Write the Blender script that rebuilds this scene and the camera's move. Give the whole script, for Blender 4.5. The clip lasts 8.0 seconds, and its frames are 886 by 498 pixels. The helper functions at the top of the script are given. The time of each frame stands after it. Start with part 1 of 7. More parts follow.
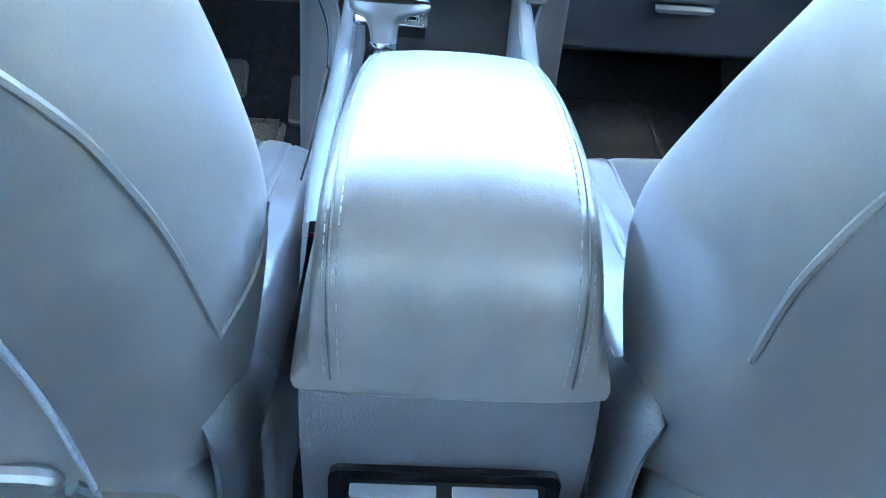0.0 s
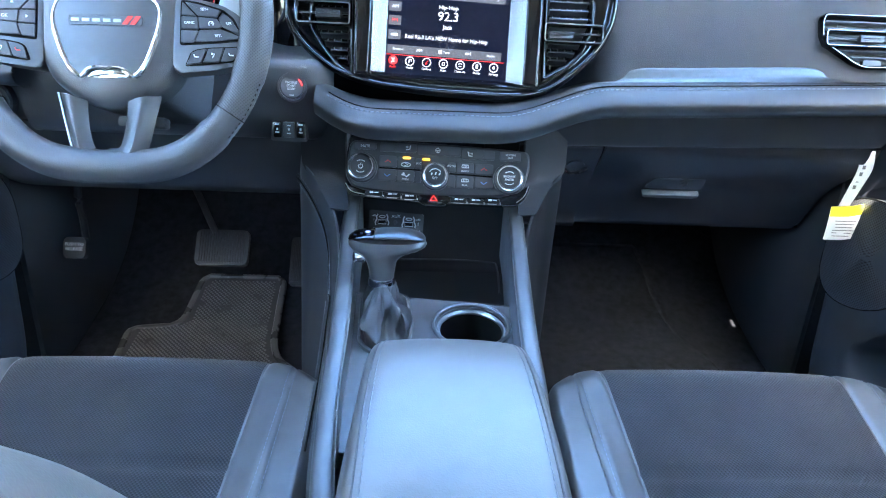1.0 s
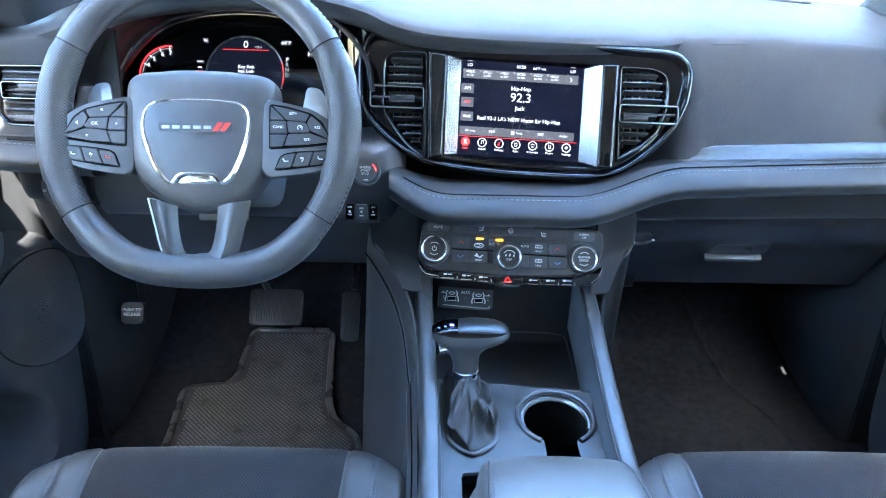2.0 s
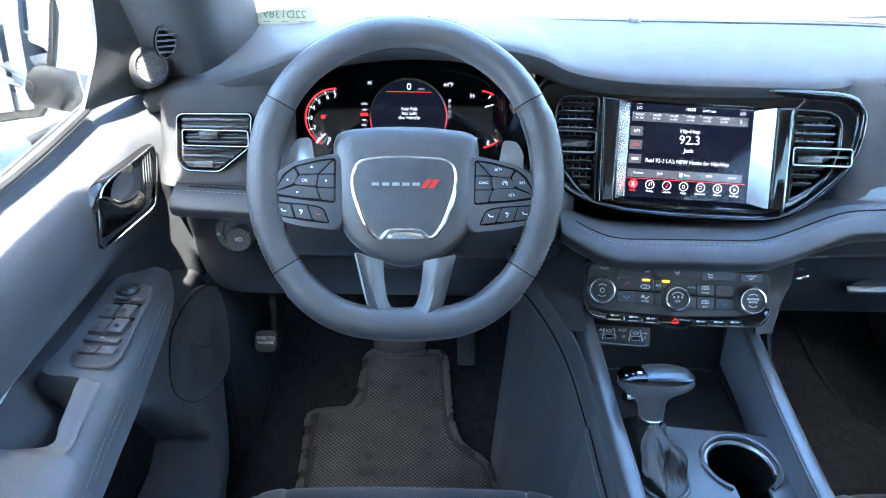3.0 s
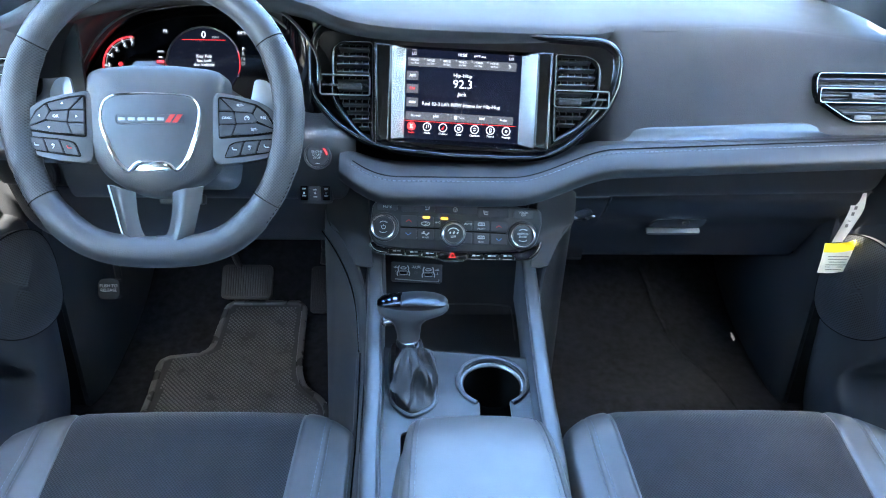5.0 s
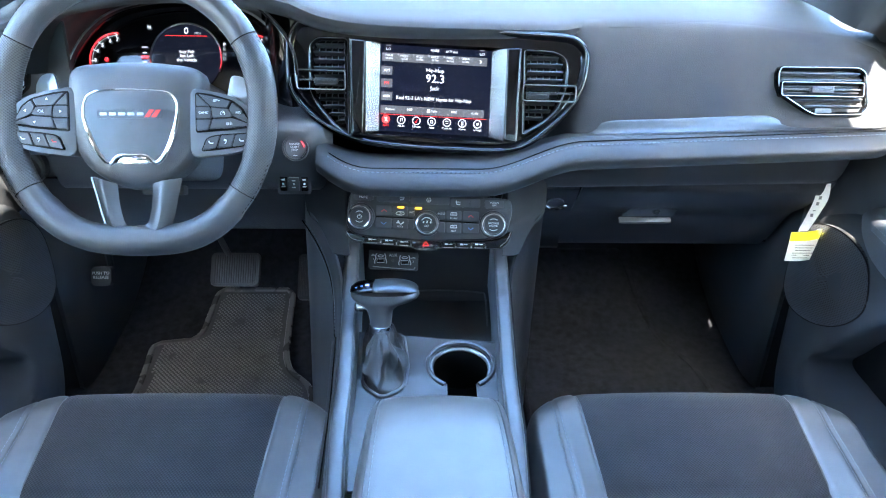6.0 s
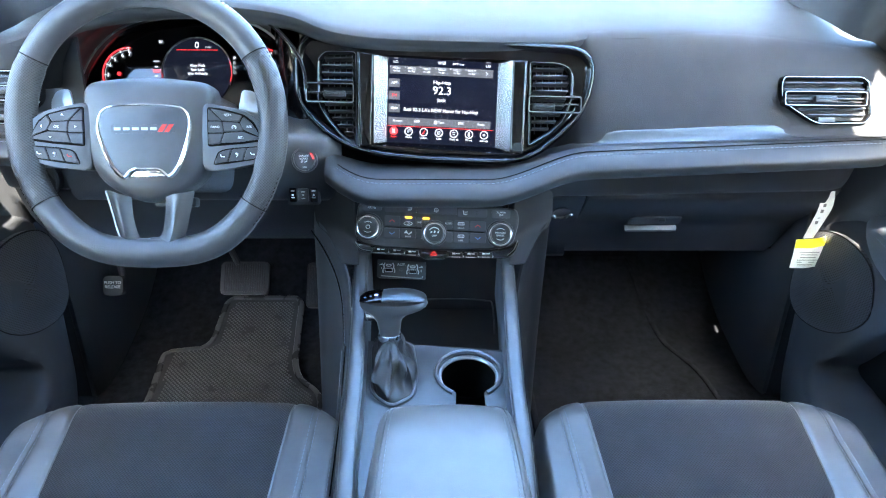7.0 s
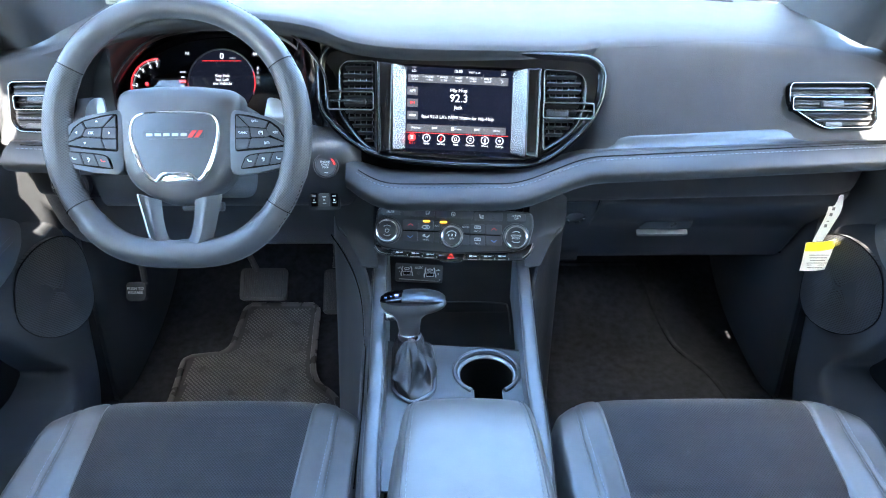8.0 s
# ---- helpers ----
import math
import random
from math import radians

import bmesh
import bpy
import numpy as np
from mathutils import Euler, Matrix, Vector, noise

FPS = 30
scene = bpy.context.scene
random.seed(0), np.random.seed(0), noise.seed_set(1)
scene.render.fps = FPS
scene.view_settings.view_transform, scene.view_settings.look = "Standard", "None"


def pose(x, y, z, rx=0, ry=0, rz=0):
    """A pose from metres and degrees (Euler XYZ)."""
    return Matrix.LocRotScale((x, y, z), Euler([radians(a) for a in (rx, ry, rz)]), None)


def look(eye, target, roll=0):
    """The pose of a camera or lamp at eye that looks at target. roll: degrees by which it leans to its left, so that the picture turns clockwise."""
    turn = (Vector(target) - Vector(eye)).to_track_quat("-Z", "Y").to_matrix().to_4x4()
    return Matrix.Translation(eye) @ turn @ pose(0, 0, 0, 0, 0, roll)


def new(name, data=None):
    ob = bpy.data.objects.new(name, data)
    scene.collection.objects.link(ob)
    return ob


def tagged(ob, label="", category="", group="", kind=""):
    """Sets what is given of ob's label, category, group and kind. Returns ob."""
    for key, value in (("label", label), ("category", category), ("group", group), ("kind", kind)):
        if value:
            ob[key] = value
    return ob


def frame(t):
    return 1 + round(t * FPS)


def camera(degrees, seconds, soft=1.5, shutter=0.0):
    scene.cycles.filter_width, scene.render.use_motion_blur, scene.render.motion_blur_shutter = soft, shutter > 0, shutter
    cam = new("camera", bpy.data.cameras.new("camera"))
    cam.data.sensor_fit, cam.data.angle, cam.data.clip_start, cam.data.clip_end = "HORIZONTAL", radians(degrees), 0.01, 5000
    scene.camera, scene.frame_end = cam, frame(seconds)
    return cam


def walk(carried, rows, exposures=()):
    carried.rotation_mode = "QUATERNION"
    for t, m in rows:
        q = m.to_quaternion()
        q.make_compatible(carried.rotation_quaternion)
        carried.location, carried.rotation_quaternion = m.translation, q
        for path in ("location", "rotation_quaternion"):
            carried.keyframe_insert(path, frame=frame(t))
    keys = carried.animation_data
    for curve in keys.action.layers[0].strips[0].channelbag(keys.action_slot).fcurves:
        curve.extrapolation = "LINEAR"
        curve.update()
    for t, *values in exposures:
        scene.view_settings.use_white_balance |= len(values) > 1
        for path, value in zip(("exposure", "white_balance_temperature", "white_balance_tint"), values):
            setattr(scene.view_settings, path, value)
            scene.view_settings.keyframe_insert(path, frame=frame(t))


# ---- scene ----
cam = camera(65.3, 8.0, 1.1)
PATH = [
    (0, (-0.012, 0.068, 0.627), (0.062, 1.839, -0.299), 3.9),
    (0.2, (-0.006, 0.079, 0.677), (0.054, 1.87, -0.21), 3.3),
    (0.4, (-0.006, 0.096, 0.718), (0.056, 1.905, -0.134), 3.2),
    (0.6, (-0.008, 0.11, 0.759), (0.054, 1.933, -0.061), 2.8),
    (1, (-0.021, 0.135, 0.832), (0.052, 1.974, 0.049), 2.6),
    (2.3, (-0.185, 0.194, 0.963), (-0.134, 2.031, 0.174), 1.4),
    (2.5, (-0.237, 0.199, 0.984), (-0.195, 2.03, 0.181), 1.3),
    (3, (-0.337, 0.207, 1.0), (-0.321, 2.035, 0.187), 1.0),
    (3.5, (-0.361, 0.211, 0.992), (-0.348, 2.036, 0.174), 1.0),
    (4, (-0.353, 0.21, 0.987), (-0.335, 2.032, 0.162), 1.0),
    (4.5, (-0.197, 0.167, 0.975), (-0.149, 1.981, 0.133), 1.2),
    (5, (-0.053, 0.124, 0.975), (0.02, 1.925, 0.109), 1.3),
    (6.5, (-0.004, 0.082, 1.005), (0.045, 1.866, 0.104), 0.9),
    (7, (-0.009, 0.078, 1.008), (0.033, 1.871, 0.121), 0.6),
    (7.5, (-0.017, 0.056, 1.012), (0.013, 1.857, 0.143), 0.3),
    (8, (-0.025, 0.043, 1.003), (-0.005, 1.854, 0.156), 0.1),
]
EXPOSURES = [(0.0, 7.1, 5900, 2), (0.15, 6.45, 5900, 0), (0.3, 5.9, 5800, 0), (0.6, 5.7, 5700, 3), (1.0, 5.6, 5900, 8), (2.5, 5.41, 5950, 8), (4.0, 5.01, 6000, 7), (5.0, 5.31, 6000, 7), (6.5, 5.53, 6150, 7), (8.0, 5.48, 6250, 8)]
walk(cam, [(t, look(eye, target, roll)) for t, eye, target, roll in PATH], EXPOSURES)

# ---- world and light ----
SUN_UP, SUN_FROM = 54.0, 177.5
world = bpy.data.worlds.new("sky")
scene.world = world
world.use_nodes = True
wt = world.node_tree
sky = wt.nodes.new("ShaderNodeTexSky")
sky.sky_type, sky.sun_disc = "NISHITA", False
sky.air_density, sky.dust_density, sky.ozone_density = 1.3, 0.2, 4.0
sky.sun_elevation, sky.sun_rotation = radians(SUN_UP), radians(SUN_FROM)
wt.nodes["Background"].inputs["Strength"].default_value = 0.15
wt.links.new(sky.outputs[0], wt.nodes["Background"].inputs["Color"])
sun = new("sun", bpy.data.lights.new("sun", "SUN"))
sun.data.energy, sun.data.angle, sun.data.color = 3.2, radians(0.53), (1.0, 0.88, 0.71)
sun_way = Vector((math.sin(radians(SUN_FROM)) * math.cos(radians(SUN_UP)), math.cos(radians(SUN_FROM)) * math.cos(radians(SUN_UP)), math.sin(radians(SUN_UP))))
sun.matrix_world = look(sun_way * 20, (0, 0, 0))


# ---- materials ----
def material(name, colour, rough=0.5, metal=0.0, var=0.15, scale=30.0, bump=0.0, bump_scale=400.0, coat=0.0, sheen=0.0, cells=False, spec=0.5, rough_var=0.1):
    """A principled material with two scales of variation and a fine relief."""
    m = bpy.data.materials.new(name)
    m.use_nodes = True
    t, b = m.node_tree, m.node_tree.nodes["Principled BSDF"]
    b.inputs["Roughness"].default_value, b.inputs["Metallic"].default_value = rough, metal
    b.inputs["Coat Weight"].default_value, b.inputs["Sheen Weight"].default_value = coat, sheen
    b.inputs["Specular IOR Level"].default_value = spec
    co = t.nodes.new("ShaderNodeTexCoord")
    big = t.nodes.new("ShaderNodeTexNoise")
    big.inputs["Scale"].default_value, big.inputs["Detail"].default_value = scale, 6
    t.links.new(co.outputs["Object"], big.inputs["Vector"])
    ramp = t.nodes.new("ShaderNodeValToRGB")
    ramp.color_ramp.elements[0].position, ramp.color_ramp.elements[1].position = 0.3, 0.7
    ramp.color_ramp.elements[0].color = (*[c * (1 - var) for c in colour], 1)
    ramp.color_ramp.elements[1].color = (*[min(1, c * (1 + var)) for c in colour], 1)
    t.links.new(big.outputs["Fac"], ramp.inputs["Fac"])
    t.links.new(ramp.outputs["Color"], b.inputs["Base Color"])
    rr = t.nodes.new("ShaderNodeMapRange")
    rr.inputs["To Min"].default_value, rr.inputs["To Max"].default_value = max(0, rough - rough_var), min(1, rough + rough_var)
    t.links.new(big.outputs["Fac"], rr.inputs["Value"])
    t.links.new(rr.outputs[0], b.inputs["Roughness"])
    if bump:
        if cells:
            fine = t.nodes.new("ShaderNodeTexVoronoi")
            fine.feature = "SMOOTH_F1"
            out = "Distance"
        else:
            fine = t.nodes.new("ShaderNodeTexNoise")
            fine.inputs["Detail"].default_value = 4
            out = "Fac"
        fine.inputs["Scale"].default_value = bump_scale
        t.links.new(co.outputs["Object"], fine.inputs["Vector"])
        bp = t.nodes.new("ShaderNodeBump")
        bp.inputs["Strength"].default_value, bp.inputs["Distance"].default_value = bump, 0.001
        t.links.new(fine.outputs[out], bp.inputs["Height"])
        t.links.new(bp.outputs["Normal"], b.inputs["Normal"])
    return m


def dotted(name, colour, dark, rough, pitch, size, axes="XY", relief=0.6, sheen=0.0, diamond=False, spec=0.5):
    """Cloth, rubber or grille with a regular pattern of small dots of that pitch in metres."""
    m = material(name, colour, rough, var=0.2, scale=18, sheen=sheen, spec=spec)
    t, b = m.node_tree, m.node_tree.nodes["Principled BSDF"]
    co = t.nodes.new("ShaderNodeTexCoord")
    mp = t.nodes.new("ShaderNodeMapping")
    mp.inputs["Rotation"].default_value = (0, 0, radians(45 if diamond else 0))
    t.links.new(co.outputs["Object"], mp.inputs["Vector"])
    sp = t.nodes.new("ShaderNodeSeparateXYZ")
    t.links.new(mp.outputs[0], sp.inputs[0])
    waves = []
    for a in axes:
        k = t.nodes.new("ShaderNodeMath")
        k.operation = "MULTIPLY"
        k.inputs[1].default_value = 2 * math.pi / pitch
        t.links.new(sp.outputs[a], k.inputs[0])
        s = t.nodes.new("ShaderNodeMath")
        s.operation = "SINE"
        t.links.new(k.outputs[0], s.inputs[0])
        waves.append(s)
    mul = t.nodes.new("ShaderNodeMath")
    mul.operation = "MULTIPLY"
    t.links.new(waves[0].outputs[0], mul.inputs[0])
    t.links.new(waves[1].outputs[0], mul.inputs[1])
    mr = t.nodes.new("ShaderNodeMapRange")
    mr.inputs["From Min"].default_value, mr.inputs["From Max"].default_value = size, size + 0.25
    t.links.new(mul.outputs[0], mr.inputs["Value"])
    mix = t.nodes.new("ShaderNodeMix")
    mix.data_type = "RGBA"
    t.links.new(mr.outputs[0], mix.inputs["Factor"])
    old = b.inputs["Base Color"].links[0].from_socket
    t.links.new(old, mix.inputs["A"])
    mix.inputs["B"].default_value = (*dark, 1)
    t.links.new(mix.outputs["Result"], b.inputs["Base Color"])
    bp = t.nodes.new("ShaderNodeBump")
    bp.inputs["Strength"].default_value, bp.inputs["Distance"].default_value = relief, 0.001
    t.links.new(mul.outputs[0], bp.inputs["Height"])
    t.links.new(bp.outputs["Normal"], b.inputs["Normal"])
    return m


def glowing(name, colour, strength, base=(0.01, 0.01, 0.012), spec=0.5, rough=0.2):
    m = bpy.data.materials.new(name)
    m.use_nodes = True
    b = m.node_tree.nodes["Principled BSDF"]
    b.inputs["Base Color"].default_value, b.inputs["Roughness"].default_value = (*base, 1), rough
    b.inputs["Specular IOR Level"].default_value = spec
    b.inputs["Emission Color"].default_value, b.inputs["Emission Strength"].default_value = (*colour, 1), strength
    return m


def glass(name, tint=(0.95, 1.0, 0.98)):
    m = bpy.data.materials.new(name)
    m.use_nodes = True
    b = m.node_tree.nodes["Principled BSDF"]
    b.inputs["Base Color"].default_value, b.inputs["Roughness"].default_value = (*tint, 1), 0.0
    b.inputs["Transmission Weight"].default_value, b.inputs["IOR"].default_value = 1.0, 1.45
    return m


SOFT = material("soft_touch_black", (0.026, 0.028, 0.032), 0.66, spec=0.17, bump=0.25, bump_scale=900, cells=True, var=0.1)
LEATHER = material("black_leather", (0.072, 0.074, 0.078), 0.41, spec=0.65, bump=0.07, bump_scale=900, cells=True, var=0.12)
DOORSKIN = material("door_skin_black", (0.043, 0.046, 0.053), 0.58, spec=0.28, bump=0.25, bump_scale=900, cells=True, var=0.1)
BANDLEATHER = material("dashboard_leather", (0.027, 0.029, 0.033), 0.50, spec=0.30, bump=0.12, bump_scale=900, cells=True, var=0.12)
RIMLEATHER = material("wheel_leather", (0.050, 0.052, 0.058), 0.42, bump=0.25, bump_scale=900, cells=True, var=0.12)
PERFLEATHER = dotted("perforated_leather", (0.042, 0.043, 0.047), (0.014, 0.014, 0.016), 0.45, 0.0036, 0.35, "XY", 0.25)
SUEDE = dotted("perforated_suede", (0.028, 0.0295, 0.034), (0.015, 0.0155, 0.018), 0.9, 0.0045, 0.45, "XY", 0.3, sheen=0.15, spec=0.2)
CARPET = material("black_carpet", (0.022, 0.024, 0.030), 0.95, bump=1.0, bump_scale=700, var=0.35, scale=60, spec=0.1)
RUBBER = material("mat_rubber", (0.036, 0.035, 0.036), 0.38, bump=0.3, bump_scale=500)
# Tray and seal rubber; also the darker passenger flank and stack cheeks.
TRAY = material("dark_rubber_and_flank", (0.022, 0.0235, 0.027), 0.55, spec=0.3, bump=0.3, bump_scale=600, cells=True)
# Pale colour stands in for the glints on the stud tops.
STUD = material("glint_stud_rubber", (0.15, 0.148, 0.145), 0.30, var=0.3, scale=25)
# Rubber paled for the light that the raised mat rim catches.
RUBBERPLAIN = material("lit_rim_rubber", (0.075, 0.074, 0.075), 0.28, bump=0.3, bump_scale=500)
PLASTIC = material("black_plastic", (0.034, 0.0375, 0.045), 0.48, bump=0.35, bump_scale=800, cells=True)
GLOVEPLASTIC = material("glove_box_plastic", (0.018, 0.020, 0.025), 0.50, spec=0.35, bump=0.35, bump_scale=800, cells=True)
SATINPLASTIC = material("satin_dark_plastic", (0.054, 0.058, 0.066), 0.36, bump=0.1, bump_scale=900)
GREYPLASTIC = material("dark_grey_plastic", (0.028, 0.030, 0.035), 0.45, bump=0.2, bump_scale=700)
GRILLE = dotted("perforated_grille", (0.042, 0.044, 0.050), (0.004, 0.004, 0.005), 0.6, 0.0055, 0.2, "YZ", 0.25)
GRILLE2 = dotted("tweeter_mesh", (0.05, 0.05, 0.052), (0.03, 0.03, 0.03), 0.5, 0.0030, 0.2, "YZ", 0.8)
VENTBLACK = material("vent_black", (0.0055, 0.0055, 0.0062), 0.32, spec=0.25, bump=0.1)
VENTGLOSS = material("vent_gloss_black", (0.0035, 0.0035, 0.004), 0.09, spec=0.4, rough_var=0.03)
SLAT = material("vent_slat_black", (0.022, 0.023, 0.026), 0.30, spec=0.55, rough_var=0.05, bump=0.05)
SLIDER = material("vent_slider_grey", (0.022, 0.023, 0.027), 0.36, bump=0.1)
BOOT = material("boot_leather", (0.020, 0.0205, 0.023), 0.46, spec=0.4, bump=0.35, bump_scale=700, cells=True, var=0.15)
RINGEDGE = material("bright_vent_edge", (0.36, 0.375, 0.40), 0.32, 1.0, var=0.04)
# Leather colour raised in place of light missing on console side and armrests.
CONSOLESIDE = material("lifted_side_leather", (0.062, 0.068, 0.079), 0.52, spec=0.35, bump=0.12, bump_scale=900, cells=True, var=0.12)
# Near-black colour holding the shade of recesses; also used for seams and grooves.
DEEP = material("shade_and_seam_black", (0.0028, 0.0028, 0.0032), 0.7, spec=0.1, bump=0.2)
GLOSS = material("piano_black", (0.0025, 0.0023, 0.0030), 0.05, var=0.05, rough_var=0.02, coat=0.15, spec=0.38)
CHROME = material("chrome", (0.78, 0.79, 0.80), 0.09, 1.0, var=0.04, rough_var=0.04)
FACET = material("bright_satin_silver", (0.46, 0.48, 0.51), 0.27, 1.0, var=0.01, scale=4, rough_var=0.01)
STRIP = material("brushed_silver_strip", (0.072, 0.081, 0.090), 0.40, 0.9, var=0.08, scale=120, bump=0.08)
SATIN = material("satin_silver", (0.34, 0.355, 0.37), 0.36, 1.0, var=0.06, scale=80, bump=0.05)
DARKMETAL = material("dark_satin_metal", (0.060, 0.063, 0.070), 0.40, 0.35, var=0.08)
THREAD = material("grey_thread", (0.13, 0.145, 0.17), 0.8, var=0.2, scale=300)
# Unseen headliner, made pale to bounce fill light down into the cabin.
HEADLINER = material("fill_headliner_cloth", (0.42, 0.41, 0.395), 0.95, bump=0.6, bump_scale=900)
PAINTRED = material("red_enamel", (0.55, 0.03, 0.02), 0.3)
PAPER = material("white_paper", (0.80, 0.80, 0.78), 0.7, var=0.03)
SHEET = material("pale_green_sheet", (0.085, 0.10, 0.09), 0.8, var=0.05, spec=0.1)
YELLOW = material("yellow_print", (0.85, 0.68, 0.02), 0.6, var=0.04)
INK = material("grey_ink", (0.18, 0.18, 0.18), 0.7)
GREENINK = material("green_ink", (0.003, 0.02, 0.010), 0.8)
MARK = material("pale_marking", (0.65, 0.67, 0.70), 0.5, var=0.05)
REDMARK = material("red_marking", (0.60, 0.05, 0.05), 0.5)
BLUEMARK = material("blue_marking", (0.12, 0.25, 0.55), 0.5)
BODY = material("grey_car_paint", (0.45, 0.45, 0.44), 0.25, 0.3, coat=1.0, var=0.03)
WHITEBODY = material("white_car_paint", (0.75, 0.75, 0.73), 0.25, coat=1.0, var=0.02)
CONCRETE = material("pale_concrete", (0.36, 0.35, 0.33), 0.9, bump=0.5, bump_scale=60, scale=1.5, var=0.15)
# Near-black so that the sunlit housing does not burn out.
HOUSING = material("near_black_housing", (0.004, 0.0038, 0.0035), 0.6, spec=0.1)
TYRE = material("tyre_rubber", (0.02, 0.02, 0.02), 0.8, bump=0.3)
MIRRORGLASS = material("mirror_glass", (0.9, 0.9, 0.9), 0.01, 1.0, var=0.0, rough_var=0.0)
GLASS = glass("clear_glass")
SIDEGLASS = glass("lightly_tinted_glass", (0.56, 0.57, 0.55))
# Near-black tint blocks tailgate light in place of the missing rear seats.
LIGHTSTOP = glass("light_blocking_glass", (0.06, 0.065, 0.065))
PRIVACY = glass("dark_privacy_glass", (0.38, 0.40, 0.40))
DARKLCD = glowing("dark_display", (0.2, 0.25, 0.5), 0.0012, (0.003, 0.003, 0.004), 0.15, 0.05)
LCD = glowing("lit_display", (0.2, 0.3, 0.8), 0.0009, (0.003, 0.003, 0.005), 0.15, 0.05)
LCDSTRIP = glowing("lit_display_bar", (0.8, 0.85, 1.0), 0.006)
WHITEGLOW = glowing("white_symbols", (0.85, 0.9, 1.0), 0.068)
GREYGLOW = glowing("grey_symbols", (0.3, 0.32, 0.36), 0.05)
REDGLOW = glowing("red_symbols", (1.0, 0.04, 0.04), 0.062)
CLUSTERWHITE = glowing("gauge_white", (0.85, 0.9, 1.0), 0.055)
CLUSTERRED = glowing("gauge_red", (1.0, 0.04, 0.05), 0.046)
AMBER = glowing("amber_lamps", (1.0, 0.42, 0.02), 0.11)
BLUEGLOW = glowing("blue_symbols", (0.25, 0.4, 1.0), 0.11)


# ---- mesh tools ----
def mesh_of(bm, mat, smooth=True):
    me = bpy.data.meshes.new("mesh")
    bmesh.ops.recalc_face_normals(bm, faces=bm.faces[:])
    if smooth:
        for f in bm.faces:
            f.smooth = True
        for e in bm.edges:
            if len(e.link_faces) == 2 and e.calc_face_angle(0) > radians(38):
                e.smooth = False
    bm.to_mesh(me)
    bm.free()
    me.materials.append(mat)
    return me


def thing(name, place=None, label="", category="", group="", kind=""):
    ob = new(name)
    ob.empty_display_size = 0.05
    if place is not None:
        ob.matrix_world = place
    return tagged(ob, label, category, group, kind)


def part(name, bm, mat, parent=None, label="", at=None):
    ob = new(name, mesh_of(bm, mat) if isinstance(bm, bmesh.types.BMesh) else bm)
    ob.parent = parent
    if at is not None:
        ob.matrix_local = at
    return tagged(ob, label)


def solo(name, bm, mat, label, category, kind="", group=""):
    return tagged(new(name, mesh_of(bm, mat)), label, category, group, kind)


def curve_points(pts, per=6, closed=False):
    """Catmull-Rom through the points."""
    p = [Vector(q) for q in pts]
    n = len(p)
    out = []
    for i in range(n if closed else n - 1):
        a, b, c, d = (p[(i + k) % n] if closed else p[min(max(i + k, 0), n - 1)] for k in (-1, 0, 1, 2))
        for s in range(per):
            u = s / per
            out.append(0.5 * (2 * b + (c - a) * u + (2 * a - 5 * b + 4 * c - d) * u * u + (3 * b - a - 3 * c + d) * u ** 3))
    if not closed:
        out.append(p[-1])
    return out


def skin(rows, wrap=False, caps=False):
    """Quads between rows of points."""
    bm = bmesh.new()
    vs = [[bm.verts.new(p) for p in r] for r in rows]
    n = len(rows[0])
    for a, b in zip(vs, vs[1:]):
        for i in range(n if wrap else n - 1):
            j = (i + 1) % n
            bm.faces.new((a[i], a[j], b[j], b[i]))
    if caps:
        bm.faces.new(vs[0])
        bm.faces.new(vs[-1])
    return bm


def patch(rows, su=4, sv=4, wrap=False, caps=False, thick=0.0):
    """A smooth surface through a grid of control points."""
    fine = [curve_points(r, sv, wrap) for r in rows]
    cols = [curve_points(c, su) for c in zip(*fine)]
    bm = skin(list(zip(*cols)), wrap, caps)
    if thick:
        bmesh.ops.recalc_face_normals(bm, faces=bm.faces[:])
        bmesh.ops.solidify(bm, geom=bm.faces[:], thickness=thick)
    return bm


def steps(a, b, n):
    return [a + (b - a) * i / n for i in range(n + 1)]


def tube(path, r, n=8, closed=False, flat=1.0, up=(0, 0, 1)):
    """A round or flattened rod along a path; r one number or one a point."""
    p = [Vector(q) for q in path]
    rows = []
    m = len(p)
    for i in range(m):
        a, b = (p[(i - 1) % m], p[(i + 1) % m]) if closed else (p[max(i - 1, 0)], p[min(i + 1, m - 1)])
        d = (b - a).normalized()
        s = d.cross(Vector(up))
        s = s.normalized() if s.length > 1e-4 else Vector((1, 0, 0))
        w = s.cross(d)
        ri = r[i] if isinstance(r, (list, tuple)) else r
        rows.append([p[i] + ri * (math.cos(2 * math.pi * k / n) * s + flat * math.sin(2 * math.pi * k / n) * w) for k in range(n)])
    if closed:
        rows.append(rows[0])
        bm = skin(rows, True)
        bmesh.ops.remove_doubles(bm, verts=bm.verts[:], dist=1e-6)
        return bm
    return skin(rows, True, True)


def rounded(poly, r, seg=4):
    """A polygon with rounded corners."""
    out, n = [], len(poly)
    for i in range(n):
        p, a, b = (Vector((*poly[k % n][:2], 0)) for k in (i, i - 1, i + 1))
        da, db = a - p, b - p
        k = min(r, da.length * 0.45, db.length * 0.45)
        s, e = p + da.normalized() * k, p + db.normalized() * k
        for j in range(seg + 1):
            u = j / seg
            q = s * (1 - u) ** 2 + p * 2 * u * (1 - u) + e * u * u
            out.append((q.x, q.y))
    return out


def smooth_poly(poly, per=5):
    return [(q.x, q.y) for q in curve_points([(x, y, 0) for x, y in poly], per, True)]


